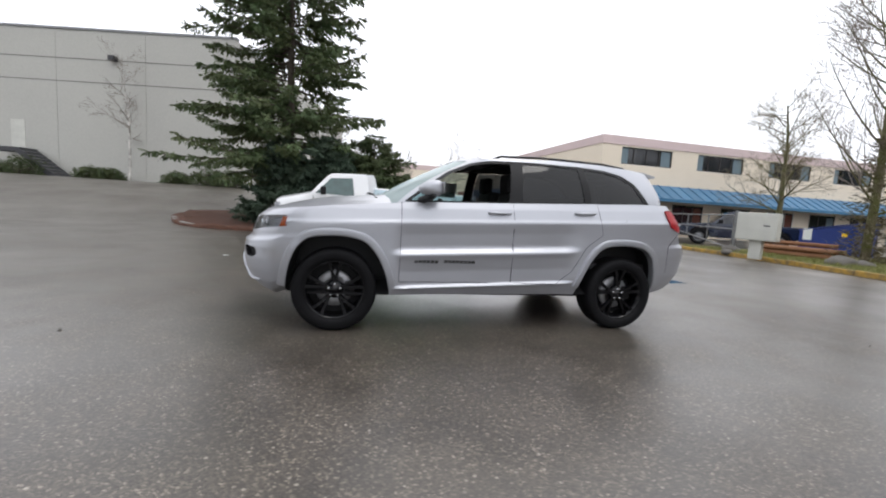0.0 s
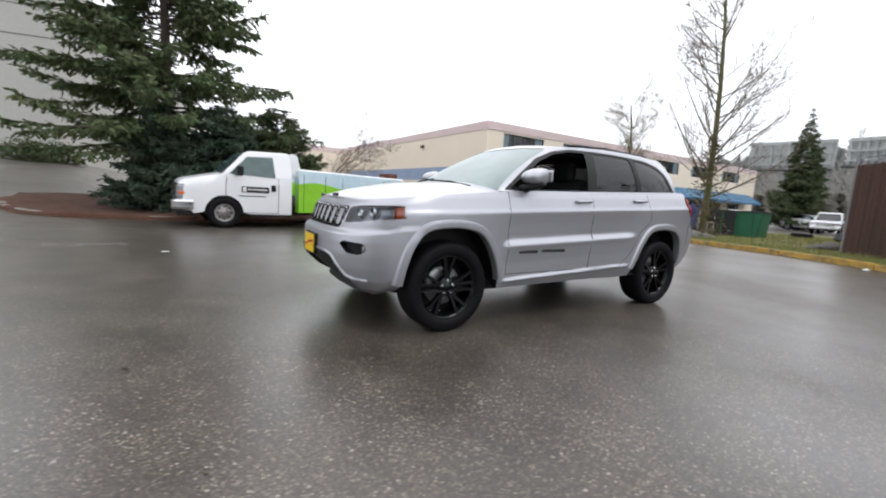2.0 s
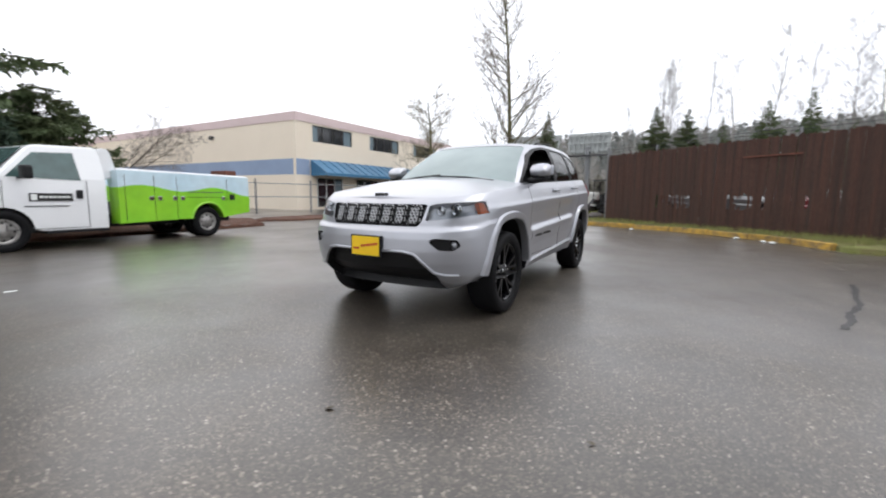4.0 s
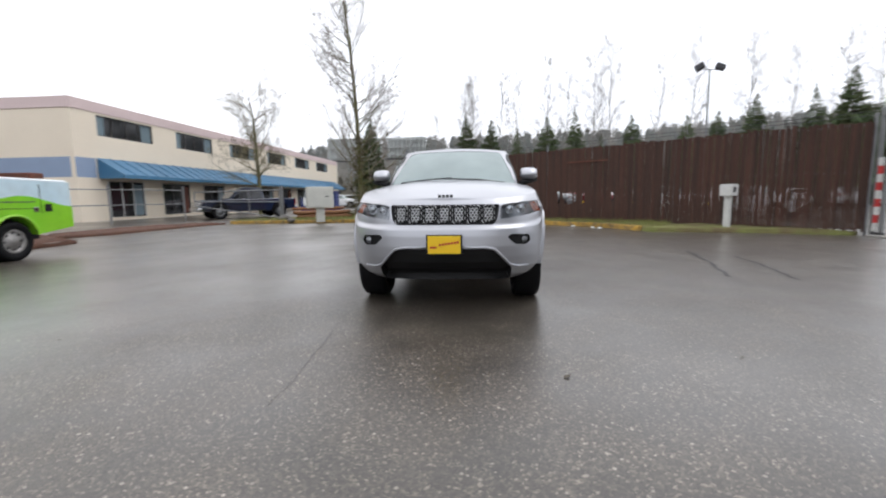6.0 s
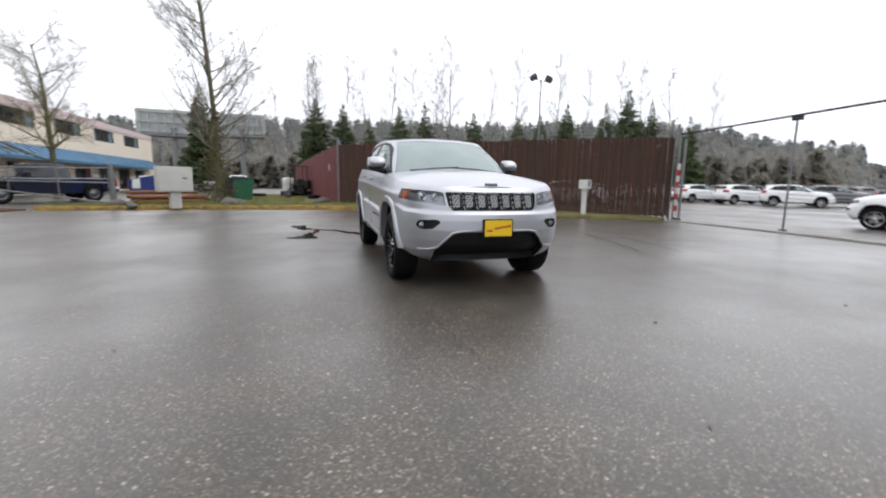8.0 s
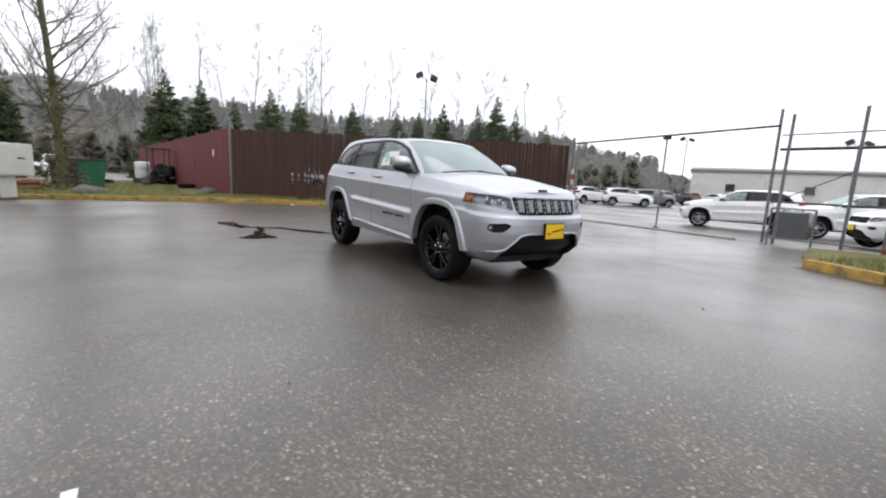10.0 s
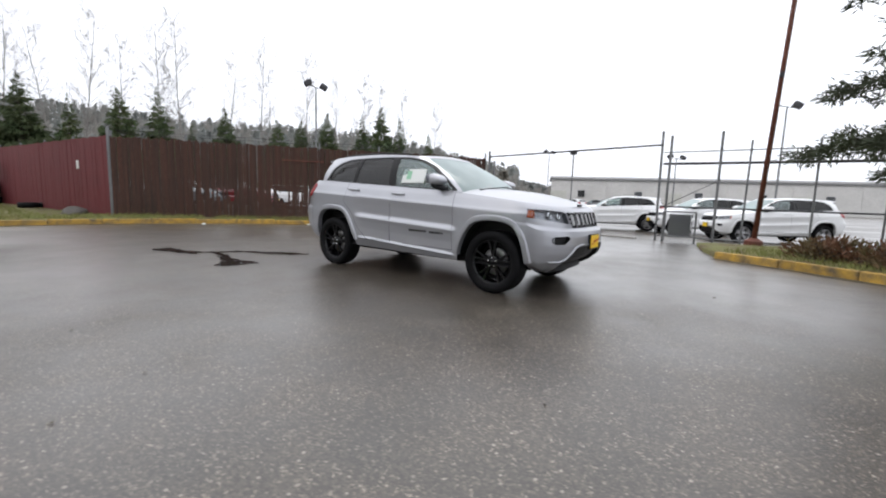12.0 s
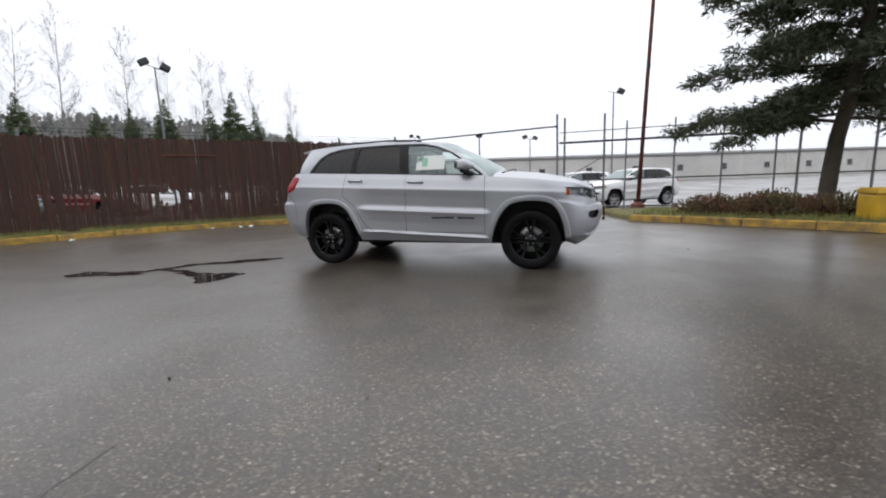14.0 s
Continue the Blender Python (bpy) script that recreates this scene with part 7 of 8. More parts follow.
def shrub(name, m, label, sx, sy, sz, seed, mat, count=900, leaf=0.09, group="", upright=0.3):
    rnd = random.Random(seed)
    t = thing(name, m, label, "shrub", group)
    verts, faces, segs = [], [], []
    for i in range(count):
        a, u = rnd.random() * 2 * math.pi, rnd.random()
        r = (0.55 + 0.45 * rnd.random()) * (1 + 0.25 * noise.noise(Vector((math.cos(a) * 2, math.sin(a) * 2, u * 3 + seed))))
        e = math.asin(u)
        p = Vector((sx * r * math.cos(a) * math.cos(e), sy * r * math.sin(a) * math.cos(e), sz * r * math.sin(e) + 0.02))
        d = (Vector((p.x / sx, p.y / sy, p.z / sz + upright)) + Vector((rnd.gauss(0, 0.5), rnd.gauss(0, 0.5), rnd.gauss(0, 0.4)))).normalized()
        sprig(verts, faces, p, d, leaf * rnd.uniform(1.0, 2.4), leaf * 0.35, rnd)
        if i % 12 == 0:
            segs.append(([Vector((p.x * 0.1, p.y * 0.1, 0)), p * 0.6, p], [0.02, 0.012, 0.005]))
    v, f = branch_mesh(segs, lambda r: 4)
    grid_part("woody_stem", v, f, BARK, t)
    grid_part("foliage", verts, faces, mat, t)
    return t


TWIG_PALE = material("pale_twigs", (0.25, 0.235, 0.22), 0.9, var=0.3, scale=0.5, fine=5)
# the big fir by the truck, with lower evergreens round its foot
conifer("fir_tree", Matrix.Translation((-3.9, 14.6, 0.1)), "large dark green fir with drooping ragged branches", 17.0, 5.0, 3, 36, 9, 1.35, droop=0.2, base=0.13, sprig_len=0.29, sprig_w=0.034, shape=0.52, gaps=0.08)
conifer("yew_tree", Matrix.Translation((-3.9, 13.2, 0.1)), "low bluish evergreen growing under the fir", 3.4, 1.7, 5, 20, 10, 2.6, NEEDLE_BLUE, droop=0.1, base=0.02, sprig_len=0.22, sprig_w=0.024, shape=0.55)
conifer("yew_tree", Matrix.Translation((-2.2, 12.9, 0.1)), "low bluish evergreen growing under the fir", 3.6, 2.1, 6, 20, 10, 2.6, NEEDLE_BLUE, droop=0.1, base=0.02, sprig_len=0.22, sprig_w=0.024, shape=0.55)
conifer("yew_tree", Matrix.Translation((-0.3, 13.6, 0.1)), "dark evergreen shrub tree behind the truck", 3.9, 2.2, 7, 20, 10, 2.4, NEEDLE, droop=0.05, base=0.02, sprig_len=0.22, sprig_w=0.024, shape=0.5)
bare_tree("bare_tree", Matrix.Translation((1.2, 17.0, 0)), "leafless thin-twigged tree behind the fir", 5.6, 21, 8, 0.045, 4, spread=0.9, up=-0.02, kids=(10, 7, 5, 4), ratio=(0.42, 0.5, 0.5, 0.5), first=0.3)
# roadside trees
bare_tree("bare_tree", Matrix.Translation((16.4, 6.1, 0.1)), "tall leafless tree with mossy trunk on the verge", 13.5, 33, 1, 0.15, 3, MOSS_BARK, TWIG, 0.1, 0.08, (54, 12, 5), (0.95, 0.65, 0.8), (0.29, 0.42, 0.5), first=0.13, least=0.006, thin=0.3, wander=0.05)
bare_tree("bare_tree", Matrix.Translation((26.4, 17.2, 0.0)), "spreading leafless tree in front of the cream building", 9.2, 37, 1, 0.2, 4, MOSS_BARK, TWIG_MOSS, 0.25, 0.03, (26, 11, 6, 4), (1.0, 0.8, 0.8, 0.8), (0.46, 0.5, 0.5, 0.5), first=0.24, least=0.004, thin=0.36)
rnd = random.Random(14)
verts, faces = [], []
for i in range(1500):
    u = rnd.random() ** 1.5
    a, r = rnd.random() * 6.283, (0.15 + 0.75 * rnd.random() ** 2) * (1.2 - u) * (1 + 0.7 * noise.noise(Vector((u * 7, 3, 1))))
    p = Vector((16.4 + r * math.cos(a), 6.1 + r * math.sin(a), 0.2 + u * 4.2))
    sprig(verts, faces, p, Vector((math.cos(a), math.sin(a), rnd.uniform(-0.6, 0.9))).normalized(), rnd.uniform(0.1, 0.26), 0.022, rnd)
tagged(grid_part("ivy", verts, faces, IVY, None), "brown-green ivy climbing a leafless tree trunk", "ivy", kind="stuff")
# birch and hedges before the warehouse
bare_tree("birch_tree", Matrix.Translation((-16.0, 28.3, 1.55)), "slim leafless birch with white bark", 8.6, 41, 1, 0.11, 4, PALE_BARK, TWIG, 0.1, 0.03, (12, 8, 5, 3), (1.1, 0.8, 0.8, 0.8), (0.3, 0.5, 0.5, 0.5), first=0.3)
for i, (x, y, sx, sz) in enumerate(((-18.3, 28.4, 1.0, 0.85), (-17.1, 28.2, 0.9, 0.75), (-12.6, 26.8, 0.9, 0.8), (-10.4, 26.4, 1.3, 1.2), (-9.2, 26.1, 1.2, 1.1), (-22.6, 29.4, 1.4, 1.2), (-24.8, 29.8, 1.2, 1.0))):
    shrub("hedge_shrub", Matrix.Translation((x, y, ground_z(x, y) - 0.03)), "clipped dark green shrub before the warehouse wall", sx, 0.9, sz, 60 + i, HEDGE, 1500, 0.09, "shrubs along the warehouse")
# pine by the south bed
pine_tree(Matrix.Translation((-7.65, -6.25, 0.1)) @ Matrix.Rotation(radians(-5.5), 4, "Y"), 10.5, 13)
for i, (x, y, sx, sz) in enumerate(((-5.2, -5.9, 0.8, 0.55), (-6.2, -5.3, 0.9, 0.6), (-7.2, -5.1, 0.9, 0.55), (-8.4, -5.0, 1.0, 0.6), (-6.6, -6.2, 1.0, 0.6), (-9.6, -4.4, 1.0, 0.6))):
    shrub("low_shrub", Matrix.Translation((x, y, ground_z(x, y) + 0.12)), "low bronze-red winter shrub behind the kerb", sx, 0.75, sz * 0.82, 80 + i, JUNIPER, 1500, 0.055, "shrubs in the bed", 0.8)
# cypress and the belt behind the fences
conifer("cypress_tree", Matrix.Translation((51.5, 14.4, 0)), "narrow dark green cypress", 12.6, 2.7, 17, 42, 9, 0.9, NEEDLE, droop=0.15, base=0.03, sprig_len=0.42, sprig_w=0.07, shape=0.95, gaps=0.06)
far_con = [conifer("spruce_tree", Matrix.Translation((46.5, -1.9, 0)), "dark green spruce rising behind the brown fence", 10.5, 3.4, 90, 42, 10, 0.85, NEEDLE, droop=0.25, base=0.04, sprig_len=0.4, sprig_w=0.06, shape=1.0, gaps=0.04, group="spruces behind the fence"),
           conifer("spruce_tree", Matrix.Translation((44.3, -11.4, 0)), "dark green spruce rising behind the brown fence", 11.2, 2.8, 92, 40, 9, 0.8, NEEDLE, droop=0.2, base=0.04, sprig_len=0.38, sprig_w=0.055, shape=1.1, group="spruces behind the fence", gaps=0.08)]
rnd = random.Random(77)
for x, y, h in ((45.8, -4.9, 9.6), (45, -8.4, 10.6), (42.9, -17.2, 10.2), (41.6, -22.5, 9.7), (41, -25.3, 10), (40.2, -28.5, 11.4), (39.1, -33.3, 12.1), (38.4, -36.1, 13.3), (37.7, -39, 12.5), (36.5, -44, 10.9), (44, -14.3, 8.4), (48, 1.2, 11.5)):
    k = rnd.randrange(2)
    s = h / (10.5, 11.2)[k]
    copy_thing(far_con[k], Matrix.Translation((x, y, -0.2)) @ Matrix.Rotation(rnd.random() * 6, 4, "Z") @ Matrix.Scale(s, 4)).scale = (s * 0.95, s * 0.95, s)
POPLARS = [bare_tree("poplar_tree", Matrix.Translation((74.1, 1.5, 0)), "tall slim leafless poplar in the tree belt", 22.0, 51 + i, 1, 0.12, 3, TWIG_PALE, TWIG_PALE, 0.08, 0.05, (34 + 5 * i, 8, 3), (0.8, 0.7, 0.7), (0.22, 0.5, 0.5), "poplars in the tree belt", first=0.3, least=0.009, thin=0.4, wander=0.06) for i in range(3)]
for x, y, h in ((72.8, -3.9, 24.1), (71.8, -8, 23.6), (71, -11.3, 25.6), (70.1, -15.2, 23.2), (68.9, -20.1, 25.7), (68.2, -22.9, 29), (66.8, -29.1, 24.3), (65.7, -33.7, 27.2), (63.9, -41.1, 26.8), (62.6, -46.7, 23), (61.2, -52.4, 25.4), (59.9, -57.8, 25), (58.8, -62.8, 24.6), (57, -70.3, 23.2), (90, 20, 18), (84, 8, 20)):
    s = h / 24.0
    copy_thing(POPLARS[rnd.randrange(3)], Matrix.Translation((x, y, 0)) @ Matrix.Rotation(rnd.random() * 6, 4, "Z") @ Matrix.Scale(s, 4)).scale = (s, s, s)


# ---- the wooded hill and brush in the distance ----
def woods(name, label, spots, seed, mats, parts=34):
    rnd = random.Random(seed)
    verts, faces = [], []
    for x, y, z, h, r in spots:
        for k in range(parts):
            u = rnd.random() ** 0.8
            a = rnd.random() * 6.283
            rr = r * (1 - u) * rnd.uniform(0.5, 1.1) + 0.15
            p = Vector((x + math.cos(a) * rr * 0.6, y + math.sin(a) * rr * 0.6, z + u * h))
            d = Vector((math.cos(a), math.sin(a), rnd.uniform(-0.5, 0.3))).normalized()
            sprig(verts, faces, p, d, r * (1.15 - u) * 0.9 + 0.4, r * 0.3 + 0.12, rnd)
            sprig(verts, faces, p, Vector((d.y, -d.x, -0.5)).normalized(), r * (1.1 - u) * 0.8 + 0.4, r * 0.22 + 0.1, rnd)
    o = grid_part(name, verts, faces, mats, None)
    return tagged(o, label, "woods", kind="stuff")


def hill_z(x, y):
    """Height of the ridge to the east and south-east."""
    a = math.degrees(math.atan2(y, x))
    d = math.hypot(x, y)
    top = np.interp(a, (-90, -68, -58, -50, -40, -20, 0, 12, 25, 40), (3, 4, 12, 22, 28, 28, 28, 27, 18, 3))
    return top * smooth01((d - 110) / 160)


n1, n2 = 420, 70
verts, faces = [], []
for i in range(n1 + 1):
    a = radians(-95 + 140 * i / n1)
    for j in range(n2 + 1):
        d = 112 + 170 * j / n2
        x, y = d * math.cos(a), d * math.sin(a)
        p = Vector((x, y, 0))
        crown = 0.5 * noise.noise(p * 0.16) + 0.4 * noise.noise(p * 0.5) + 2.4 * noise.noise(p * 0.03)
        tall = 0.35 + 0.65 * smooth01((math.degrees(a) + 68) / 12)
        verts.append((x, y, hill_z(x, y) - 0.6 + (3.2 + crown) * tall * smooth01((d - 112) / 12)))
for i in range(n1):
    for j in range(n2):
        q = i * (n2 + 1) + j
        faces.append((q, q + n2 + 1, q + n2 + 2, q + 1))
# ridge and its trees get their haze from paled base colours
tagged(grid_part("hill", verts, faces, HAZE_RIDGE, None, "", True), "low wooded ridge, its grey-green paled by painted haze", "hill", kind="structure")
rnd = random.Random(5)
spots = []
for i in range(1000):
    a, d = radians(rnd.uniform(-85, 30)), rnd.uniform(150, 275)
    x, y = d * math.cos(a), d * math.sin(a)
    spots.append((x, y, hill_z(x, y) + 1.0, rnd.uniform(7, 12) * (0.4 if a < -1.1 else 1.0), rnd.uniform(1.6, 2.6)))
verts, faces = [], []
for i in range(3600):
    a, d = radians(rnd.uniform(-88, 34)), rnd.uniform(118, 275)
    x, y = d * math.cos(a), d * math.sin(a)
    h = rnd.uniform(7.5, 13.5) * (0.4 if a < -1.1 else 1.0)
    o = Vector((x, y, hill_z(x, y) + 1.0))
    side = Vector((-math.sin(a), math.cos(a), 0))
    for k in range(11):
        u = 0.12 + 0.8 * rnd.random()
        w = side * rnd.uniform(-1, 1) + Vector((rnd.gauss(0, 0.3), rnd.gauss(0, 0.3), rnd.uniform(0.6, 1.5)))
        sprig(verts, faces, o + Vector((0, 0, u * h * 0.75)), w.normalized(), h * rnd.uniform(0.18, 0.34), rnd.uniform(0.07, 0.2), rnd)
    sprig(verts, faces, o, Vector((0, 0, 1)), h * 1.1, 0.12, rnd)
tagged(grid_part("leafless_wood", verts, faces, HAZE_WOOD, None), "grey-brown leafless trees covering the ridge, paled by painted haze", "woods", kind="stuff")
woods("far_conifer_wood", "conifers standing above a wooded ridge, haze painted into their colour", spots, 9, HAZE_NEEDLE, 44)
near = []
for i in range(170):
    a, d = radians(rnd.uniform(-62, 24)), rnd.uniform(82, 120)
    near.append((d * math.cos(a), d * math.sin(a), -0.3, rnd.uniform(3.0, 7.5), rnd.uniform(1.8, 3.2)))
woods("brush_belt", "leafless brush behind the lots, grey-brown with painted haze", near, 12, HAZE_TWIG, 90)


# ---- the long shed, lamps and signboards far off ----
def long_shed():
    a, c = Vector((-85.0, -140.0, 0)), Vector((34.5, -86.0, 0))
    ang = math.atan2(c.y - a.y, c.x - a.x)
    ln = (c - a).length
    b = thing("long_shed", Matrix.Translation((a.x, a.y, -0.4)) @ Matrix.Rotation(ang, 4, "Z"), "long low grey masonry building across the lot", "building")
    n = 11
    for i in range(n):
        part("wall_panel", box_bm(i * ln / n, (i + 1) * ln / n - 0.06, -0.4, 0, 0, 6.2), SHED, b)
        x = i * ln / n + 4.5
        w = part("window", box_bm(x, x + 1.5, 0.0, 0.05, 2.6, 4.0), DARK_GLASS, b, "small dark window")
        part("window_sill", box_bm(x - 0.1, x + 1.6, 0.0, 0.16, 2.45, 2.6), CONCRETE, w)
        if i % 2 == 0:
            part("roller_door", box_bm(x + 4.0, x + 7.4, 0.0, 0.05, 0, 3.8), BOX_PALE, b, "pale roller door")
    part("eave", box_bm(-0.3, ln + 0.3, -0.6, 0.25, 6.2, 6.7, 0.03), SHED_ROOF, b)
    part("roof", prism_bm([(-20.0, 6.6), (-0.4, 6.6), (-10.0, 7.6)], "x", 0, ln), SHED_ROOF, b)


long_shed()


def flood_pole(x, y, h, turn, label, heads=2):
    p = thing("flood_light_pole", Matrix.Translation((x, y, ground_z(x, y))) @ Matrix.Rotation(radians(turn), 4, "Z"), label, "lamp post", "flood light poles")
    part("pole", tube_bm([(0, 0, -0.1), (0, 0, h)], [0.085, 0.055], 12), STEEL, p)
    part("crossarm", tube_bm([(-0.5, 0, h - 0.15), (0.5, 0, h + 0.1)], 0.03, 8), DARK_STEEL, p)
    for s in (-1, 1)[:heads]:
        lamp = part("lamp_head", box_bm(-0.3, 0.3, -0.28, 0.28, -0.2, 0.2, 0.06, m=Matrix.Translation((s * 0.62, 0, h + 0.15 + 0.1 * s)) @ Matrix.Rotation(s * 0.5, 4, "Y")), DARK_STEEL, p, "dark floodlight head")


flood_pole(25.9, -16.5, 10.0, 60, "grey pole with two dark floodlight heads")
flood_pole(3.85, -47.0, 6.4, 0, "grey pole with two dark floodlight heads")
flood_pole(-4.8, -35.7, 8.9, 10, "slim grey pole with one dark floodlight head", 1)
flood_pole(23.6, -58.7, 8.9, 0, "grey pole with two dark floodlight heads")


def signboard(x, y, turn, w, z0, z1):
    s = thing("signboard", Matrix.Translation((x, y, 0)) @ Matrix.Rotation(radians(turn), 4, "Z"), "grey back of a large roadside signboard on a steel column", "signboard", "roadside signboards")
    part("panel", box_bm(0, 0.25, -w / 2, w / 2, z0, z1, 0.03), BOARD, s)
    for i in range(9):
        yy = -w / 2 + w * (i + 0.5) / 9
        part("strut", box_bm(-0.35, 0, yy - 0.08, yy + 0.08, z0, z1), BOARD, s)
    for z in (z0 + 0.4, (z0 + z1) / 2, z1 - 0.4):
        part("stringer", box_bm(-0.5, -0.35, -w / 2, w / 2, z - 0.1, z + 0.1), BOARD, s)
    part("walkway", box_bm(-1.3, -0.2, -w / 2, w / 2, z0 - 0.5, z0 - 0.35), DARK_STEEL, s)
    part("column", tube_bm([(-0.2, 0, -0.3), (-0.2, 0, z0 + 1.0)], 0.4, 18), STEEL, s)


signboard(67.5, 21.5, 4, 9.5, 8.0, 11.6)
signboard(66.5, 12.0, -6, 6.8, 8.2, 11.4)


# ---- marks on the asphalt ----
def blob(name, pts, z, mat, label, category, wob=0.12, kind=""):
    """A flat patch with an uneven edge, one or several lobes given by centre and radii."""
    bm = bmesh.new()
    for i, (x, y, rx, ry, turn) in enumerate(pts):
        ring = []
        for k in range(40):
            a = 2 * math.pi * k / 40
            r = 1 + wob * 2.2 * noise.noise(Vector((math.cos(a) * 1.4 + i * 5, math.sin(a) * 1.4, z * 9 + i)))
            r += wob * noise.noise(Vector((math.cos(a) * 5 + i, math.sin(a) * 5, 3)))
            u, v = rx * r * math.cos(a), ry * r * math.sin(a)
            c, s = math.cos(radians(turn)), math.sin(radians(turn))
            px, py = x + u * c - v * s, y + u * s + v * c
            ring.append(bm.verts.new((px, py, ground_z(px, py) + z + 0.0006 * i)))
        bm.faces.new(ring)
    return plain(name, bm, mat, label, category, kind=kind)


blob("puddle", [(4.85, 2.1, 0.36, 0.15, 0), (4.35, 2.0, 0.4, 0.13, 10), (3.85, 1.55, 0.5, 0.07, 55), (3.35, 1.15, 0.4, 0.07, 20), (2.95, 0.85, 0.34, 0.13, 30)], 0.0045, WATER, "dark rainwater puddle in a dip of the asphalt", "puddle", 0.3)
blob("puddle", [(2.6, 1.98, 0.32, 0.2, 50), (3.05, 1.85, 0.4, 0.1, -10), (3.6, 1.7, 0.35, 0.06, -5)], 0.0045, WATER, "dark rainwater puddle in a dip of the asphalt", "puddle", 0.3)


def seam(pts, width, label):
    rnd = random.Random(int(abs(pts[0][0]) * 100))
    line = along(pts, 0.07)
    bm = bmesh.new()
    prev = None
    for i, p in enumerate(line):
        d = (line[min(i + 1, len(line) - 1)] - line[max(i - 1, 0)]).normalized()
        nrm = Vector((-d.y, d.x, 0))
        o = nrm * (0.045 * noise.noise(p * 3.0) + 0.02 * noise.noise(p * 11.0))
        w = width * (0.6 + 0.8 * abs(noise.noise(p * 5.0)))
        z = Vector((0, 0, ground_z(p.x, p.y) + 0.003))
        a, b = bm.verts.new(p + o + nrm * w + z), bm.verts.new(p + o - nrm * w + z)
        if prev:
            bm.faces.new((prev[0], prev[1], b, a))
        prev = (a, b)
    return plain("asphalt_crack", bm, TAR, label, "crack", "cracks in the asphalt")


seam([(-0.06, 5.5), (-0.04, 5.3), (0.04, 4.92)], 0.003, "thin dark crack across the asphalt")
seam([(-2.7, 0.9), (-2.97, 0.86), (-3.5, 0.8), (-4.07, 0.775)], 0.0025, "thin dark crack across the asphalt")
seam([(2.11, -4.2), (0.77, -3.9), (-0.5, -3.5)], 0.038, "dark wet crack in the asphalt")
seam([(1.4, -4.65), (0.2, -4.43), (-0.67, -4.2)], 0.03, "dark wet crack in the asphalt")
for x, y, l, t in ((-5.15, 5.1, 0.16, 5), (-4.72, 5.12, 0.2, 20), (-4.45, 5.1, 0.16, 0), (-4.2, 5.12, 0.14, 3), (-4.74, 5.02, 0.1, 60)):
    o = blob("paint_fleck", [(x - l * 0.25, y, l * 0.4, 0.03, t), (x + l * 0.3, y + 0.012, l * 0.3, 0.022, t)], 0.002, ROAD_WHITE, "worn white paint fleck on the asphalt", "road marking", 0.45)
    tagged(o, "worn white paint fleck on the asphalt", "road marking", "worn paint flecks")
# wet leaves and grit along the foot of the kerbs
for kerb_line in (KERB_N, KERB_S):
    line = along(kerb_line, 0.15)
    bm = bmesh.new()
    prev = None
    for i, p in enumerate(line):
        d = (line[min(i + 1, len(line) - 1)] - line[max(i - 1, 0)]).normalized()
        nrm = Vector((-d.y, d.x, 0))
        if nrm.dot(-p) < 0:
            nrm = -nrm
        w = 0.16 + 0.16 * noise.noise(p * 1.3) + 0.08 * noise.noise(p * 5.0)
        z = Vector((0, 0, ground_z(p.x, p.y) + 0.0035))
        pair = (bm.verts.new(p - nrm * 0.02 + z), bm.verts.new(p + nrm * max(0.04, w + 0.06) + z))
        if prev:
            bm.faces.new((prev[0], prev[1], pair[1], pair[0]))
        prev = pair
    plain("leaf_litter", bm, WET_LITTER, "dark wet leaves and grit along the kerb", "leaf litter", kind="stuff")
# small dark leaves scattered over the lot
rnd = random.Random(61)
verts, faces = [], []
for i in range(90):
    a, r = rnd.random() * 6.283, 1.5 + 8.5 * math.sqrt(rnd.random())
    o = Vector((r * math.cos(a) - 1.0, r * math.sin(a), 0))
    o.z = ground_z(o.x, o.y) + 0.004
    u = Vector((math.cos(a * 7), math.sin(a * 7), 0)) * rnd.uniform(0.012, 0.032)
    v = Vector((-u.y, u.x, 0)) * rnd.uniform(0.4, 0.7)
    b = len(verts)
    verts += [o - u, o - v + Vector((0, 0, 0.006)), o + u + Vector((0, 0, 0.01)), o + v + Vector((0, 0, 0.003))]
    faces += [(b, b + 1, b + 2), (b, b + 2, b + 3)]
tagged(grid_part("fallen_leaves", verts, faces, WET_LITTER, None), "small dark wet leaves scattered on the asphalt", "leaves", kind="stuff")
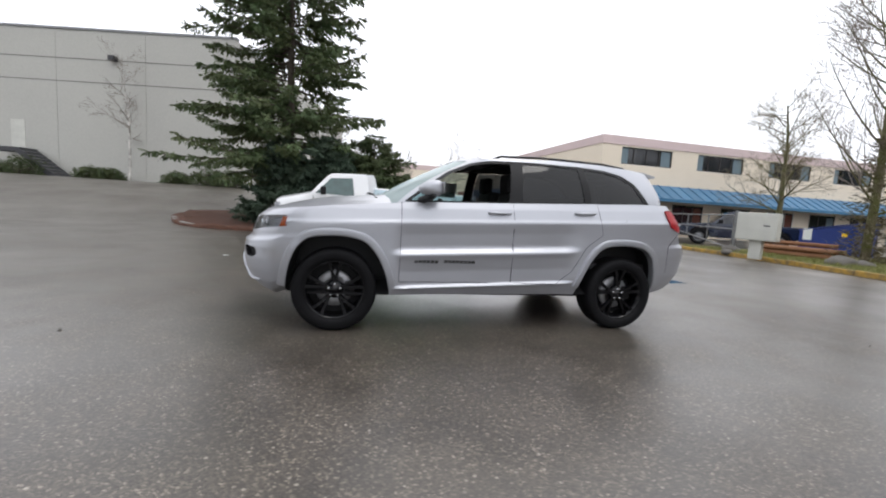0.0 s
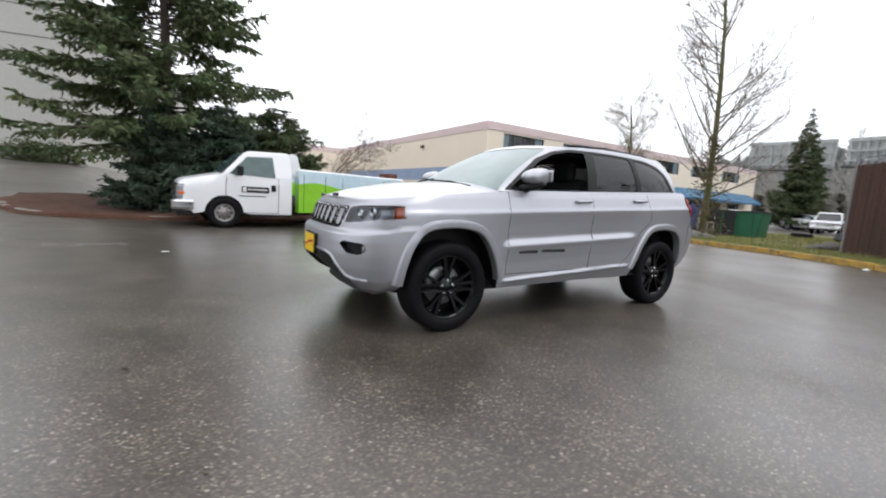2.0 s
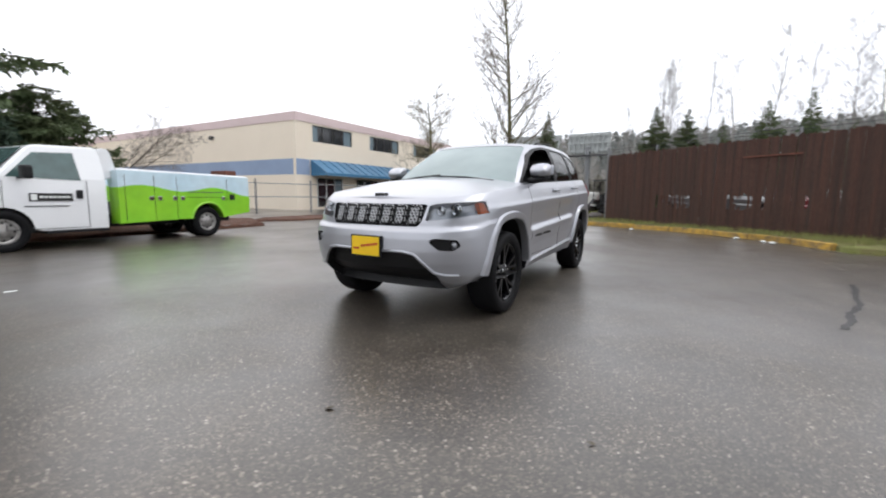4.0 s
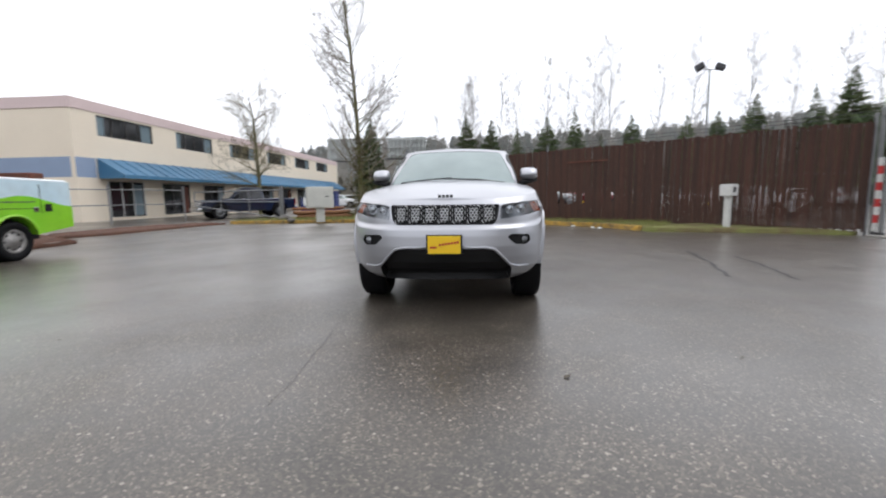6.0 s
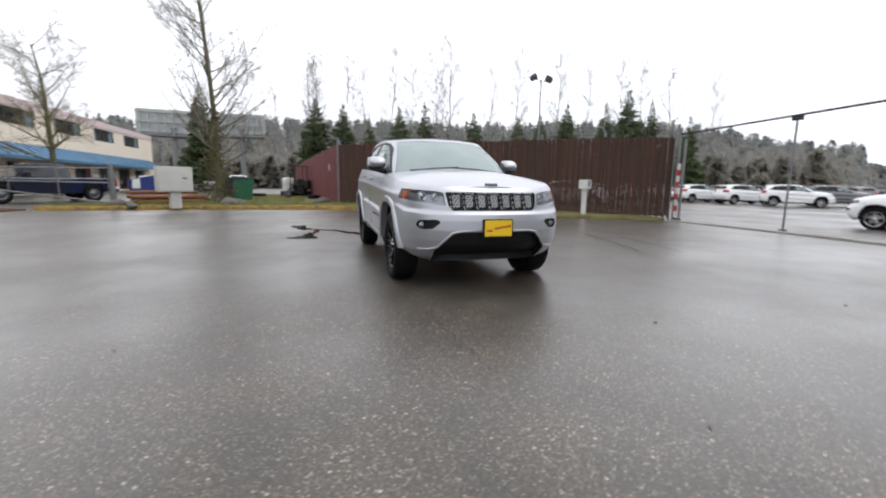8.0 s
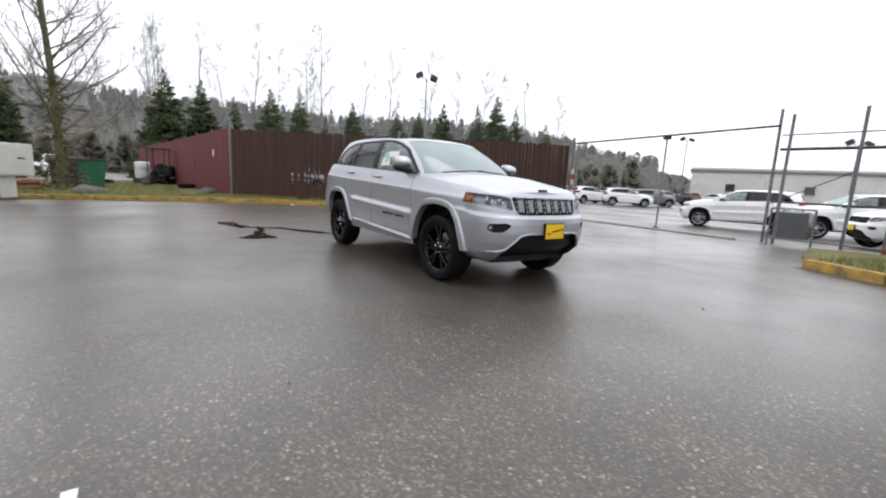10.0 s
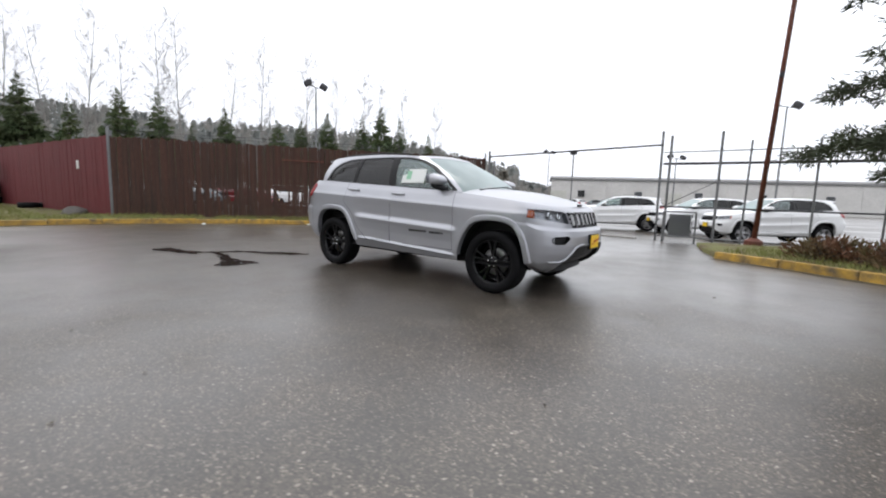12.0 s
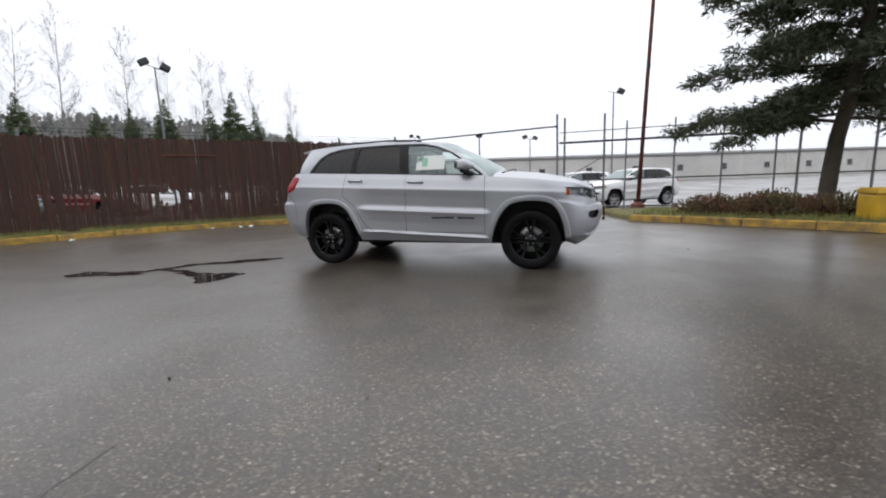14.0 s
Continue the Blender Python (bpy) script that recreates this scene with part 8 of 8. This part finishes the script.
# grass tufts on the verges
rnd = random.Random(33)
verts, faces = [], []
lineN = along(KERB_N, 0.06)
for p in lineN:
    for k in range(9):
        d = rnd.uniform(0.18, 1.9)
        q = Vector((p.x + d * 0.95, p.y - d * 0.3, 0)) if p.y > -1 else Vector((p.x + d * 0.75, p.y - d * 0.65, 0))
        for j in range(3):
            a = rnd.random() * 6.28
            h = rnd.uniform(0.05, 0.16)
            s = Vector((math.cos(a), math.sin(a), 0)) * 0.008
            tip = Vector((rnd.gauss(0, 0.04), rnd.gauss(0, 0.04), h))
            o = q + Vector((rnd.gauss(0, 0.05), rnd.gauss(0, 0.05), ground_z(q.x, q.y) + 0.14))
            b = len(verts)
            verts += [o - s, o + s, o + tip]
            faces.append((b, b + 1, b + 2))
for p in along(KERB_S, 0.06):
    for k in range(9):
        d = rnd.uniform(0.18, 2.2)
        q = Vector((p.x - d * 0.35, p.y - d * 0.9, 0))
        for j in range(3):
            a = rnd.random() * 6.28
            h = rnd.uniform(0.05, 0.16)
            s = Vector((math.cos(a), math.sin(a), 0)) * 0.008
            tip = Vector((rnd.gauss(0, 0.04), rnd.gauss(0, 0.04), h))
            o = q + Vector((rnd.gauss(0, 0.05), rnd.gauss(0, 0.05), ground_z(q.x, q.y) + 0.13))
            b = len(verts)
            verts += [o - s, o + s, o + tip]
            faces.append((b, b + 1, b + 2))
for i in range(7000):
    t = rnd.random()
    q = Vector((13.6 + 14.0 * t + rnd.uniform(0, 1.5), rnd.uniform(2.2, 7.5), 0))
    if q.x < 12.4 + 0.19 * q.y:
        continue
    a, h = rnd.random() * 6.28, rnd.uniform(0.05, 0.15)
    s = Vector((math.cos(a), math.sin(a), 0)) * 0.014
    o = q + Vector((0, 0, ground_z(q.x, q.y) + 0.11))
    b = len(verts)
    verts += [o - s, o + s, o + Vector((rnd.gauss(0, 0.05), rnd.gauss(0, 0.05), h))]
    faces.append((b, b + 1, b + 2))
tagged(grid_part("grass_tufts", verts, faces, BLADE, None), "thin yellow-green grass tufts along the kerbs", "grass", kind="stuff")
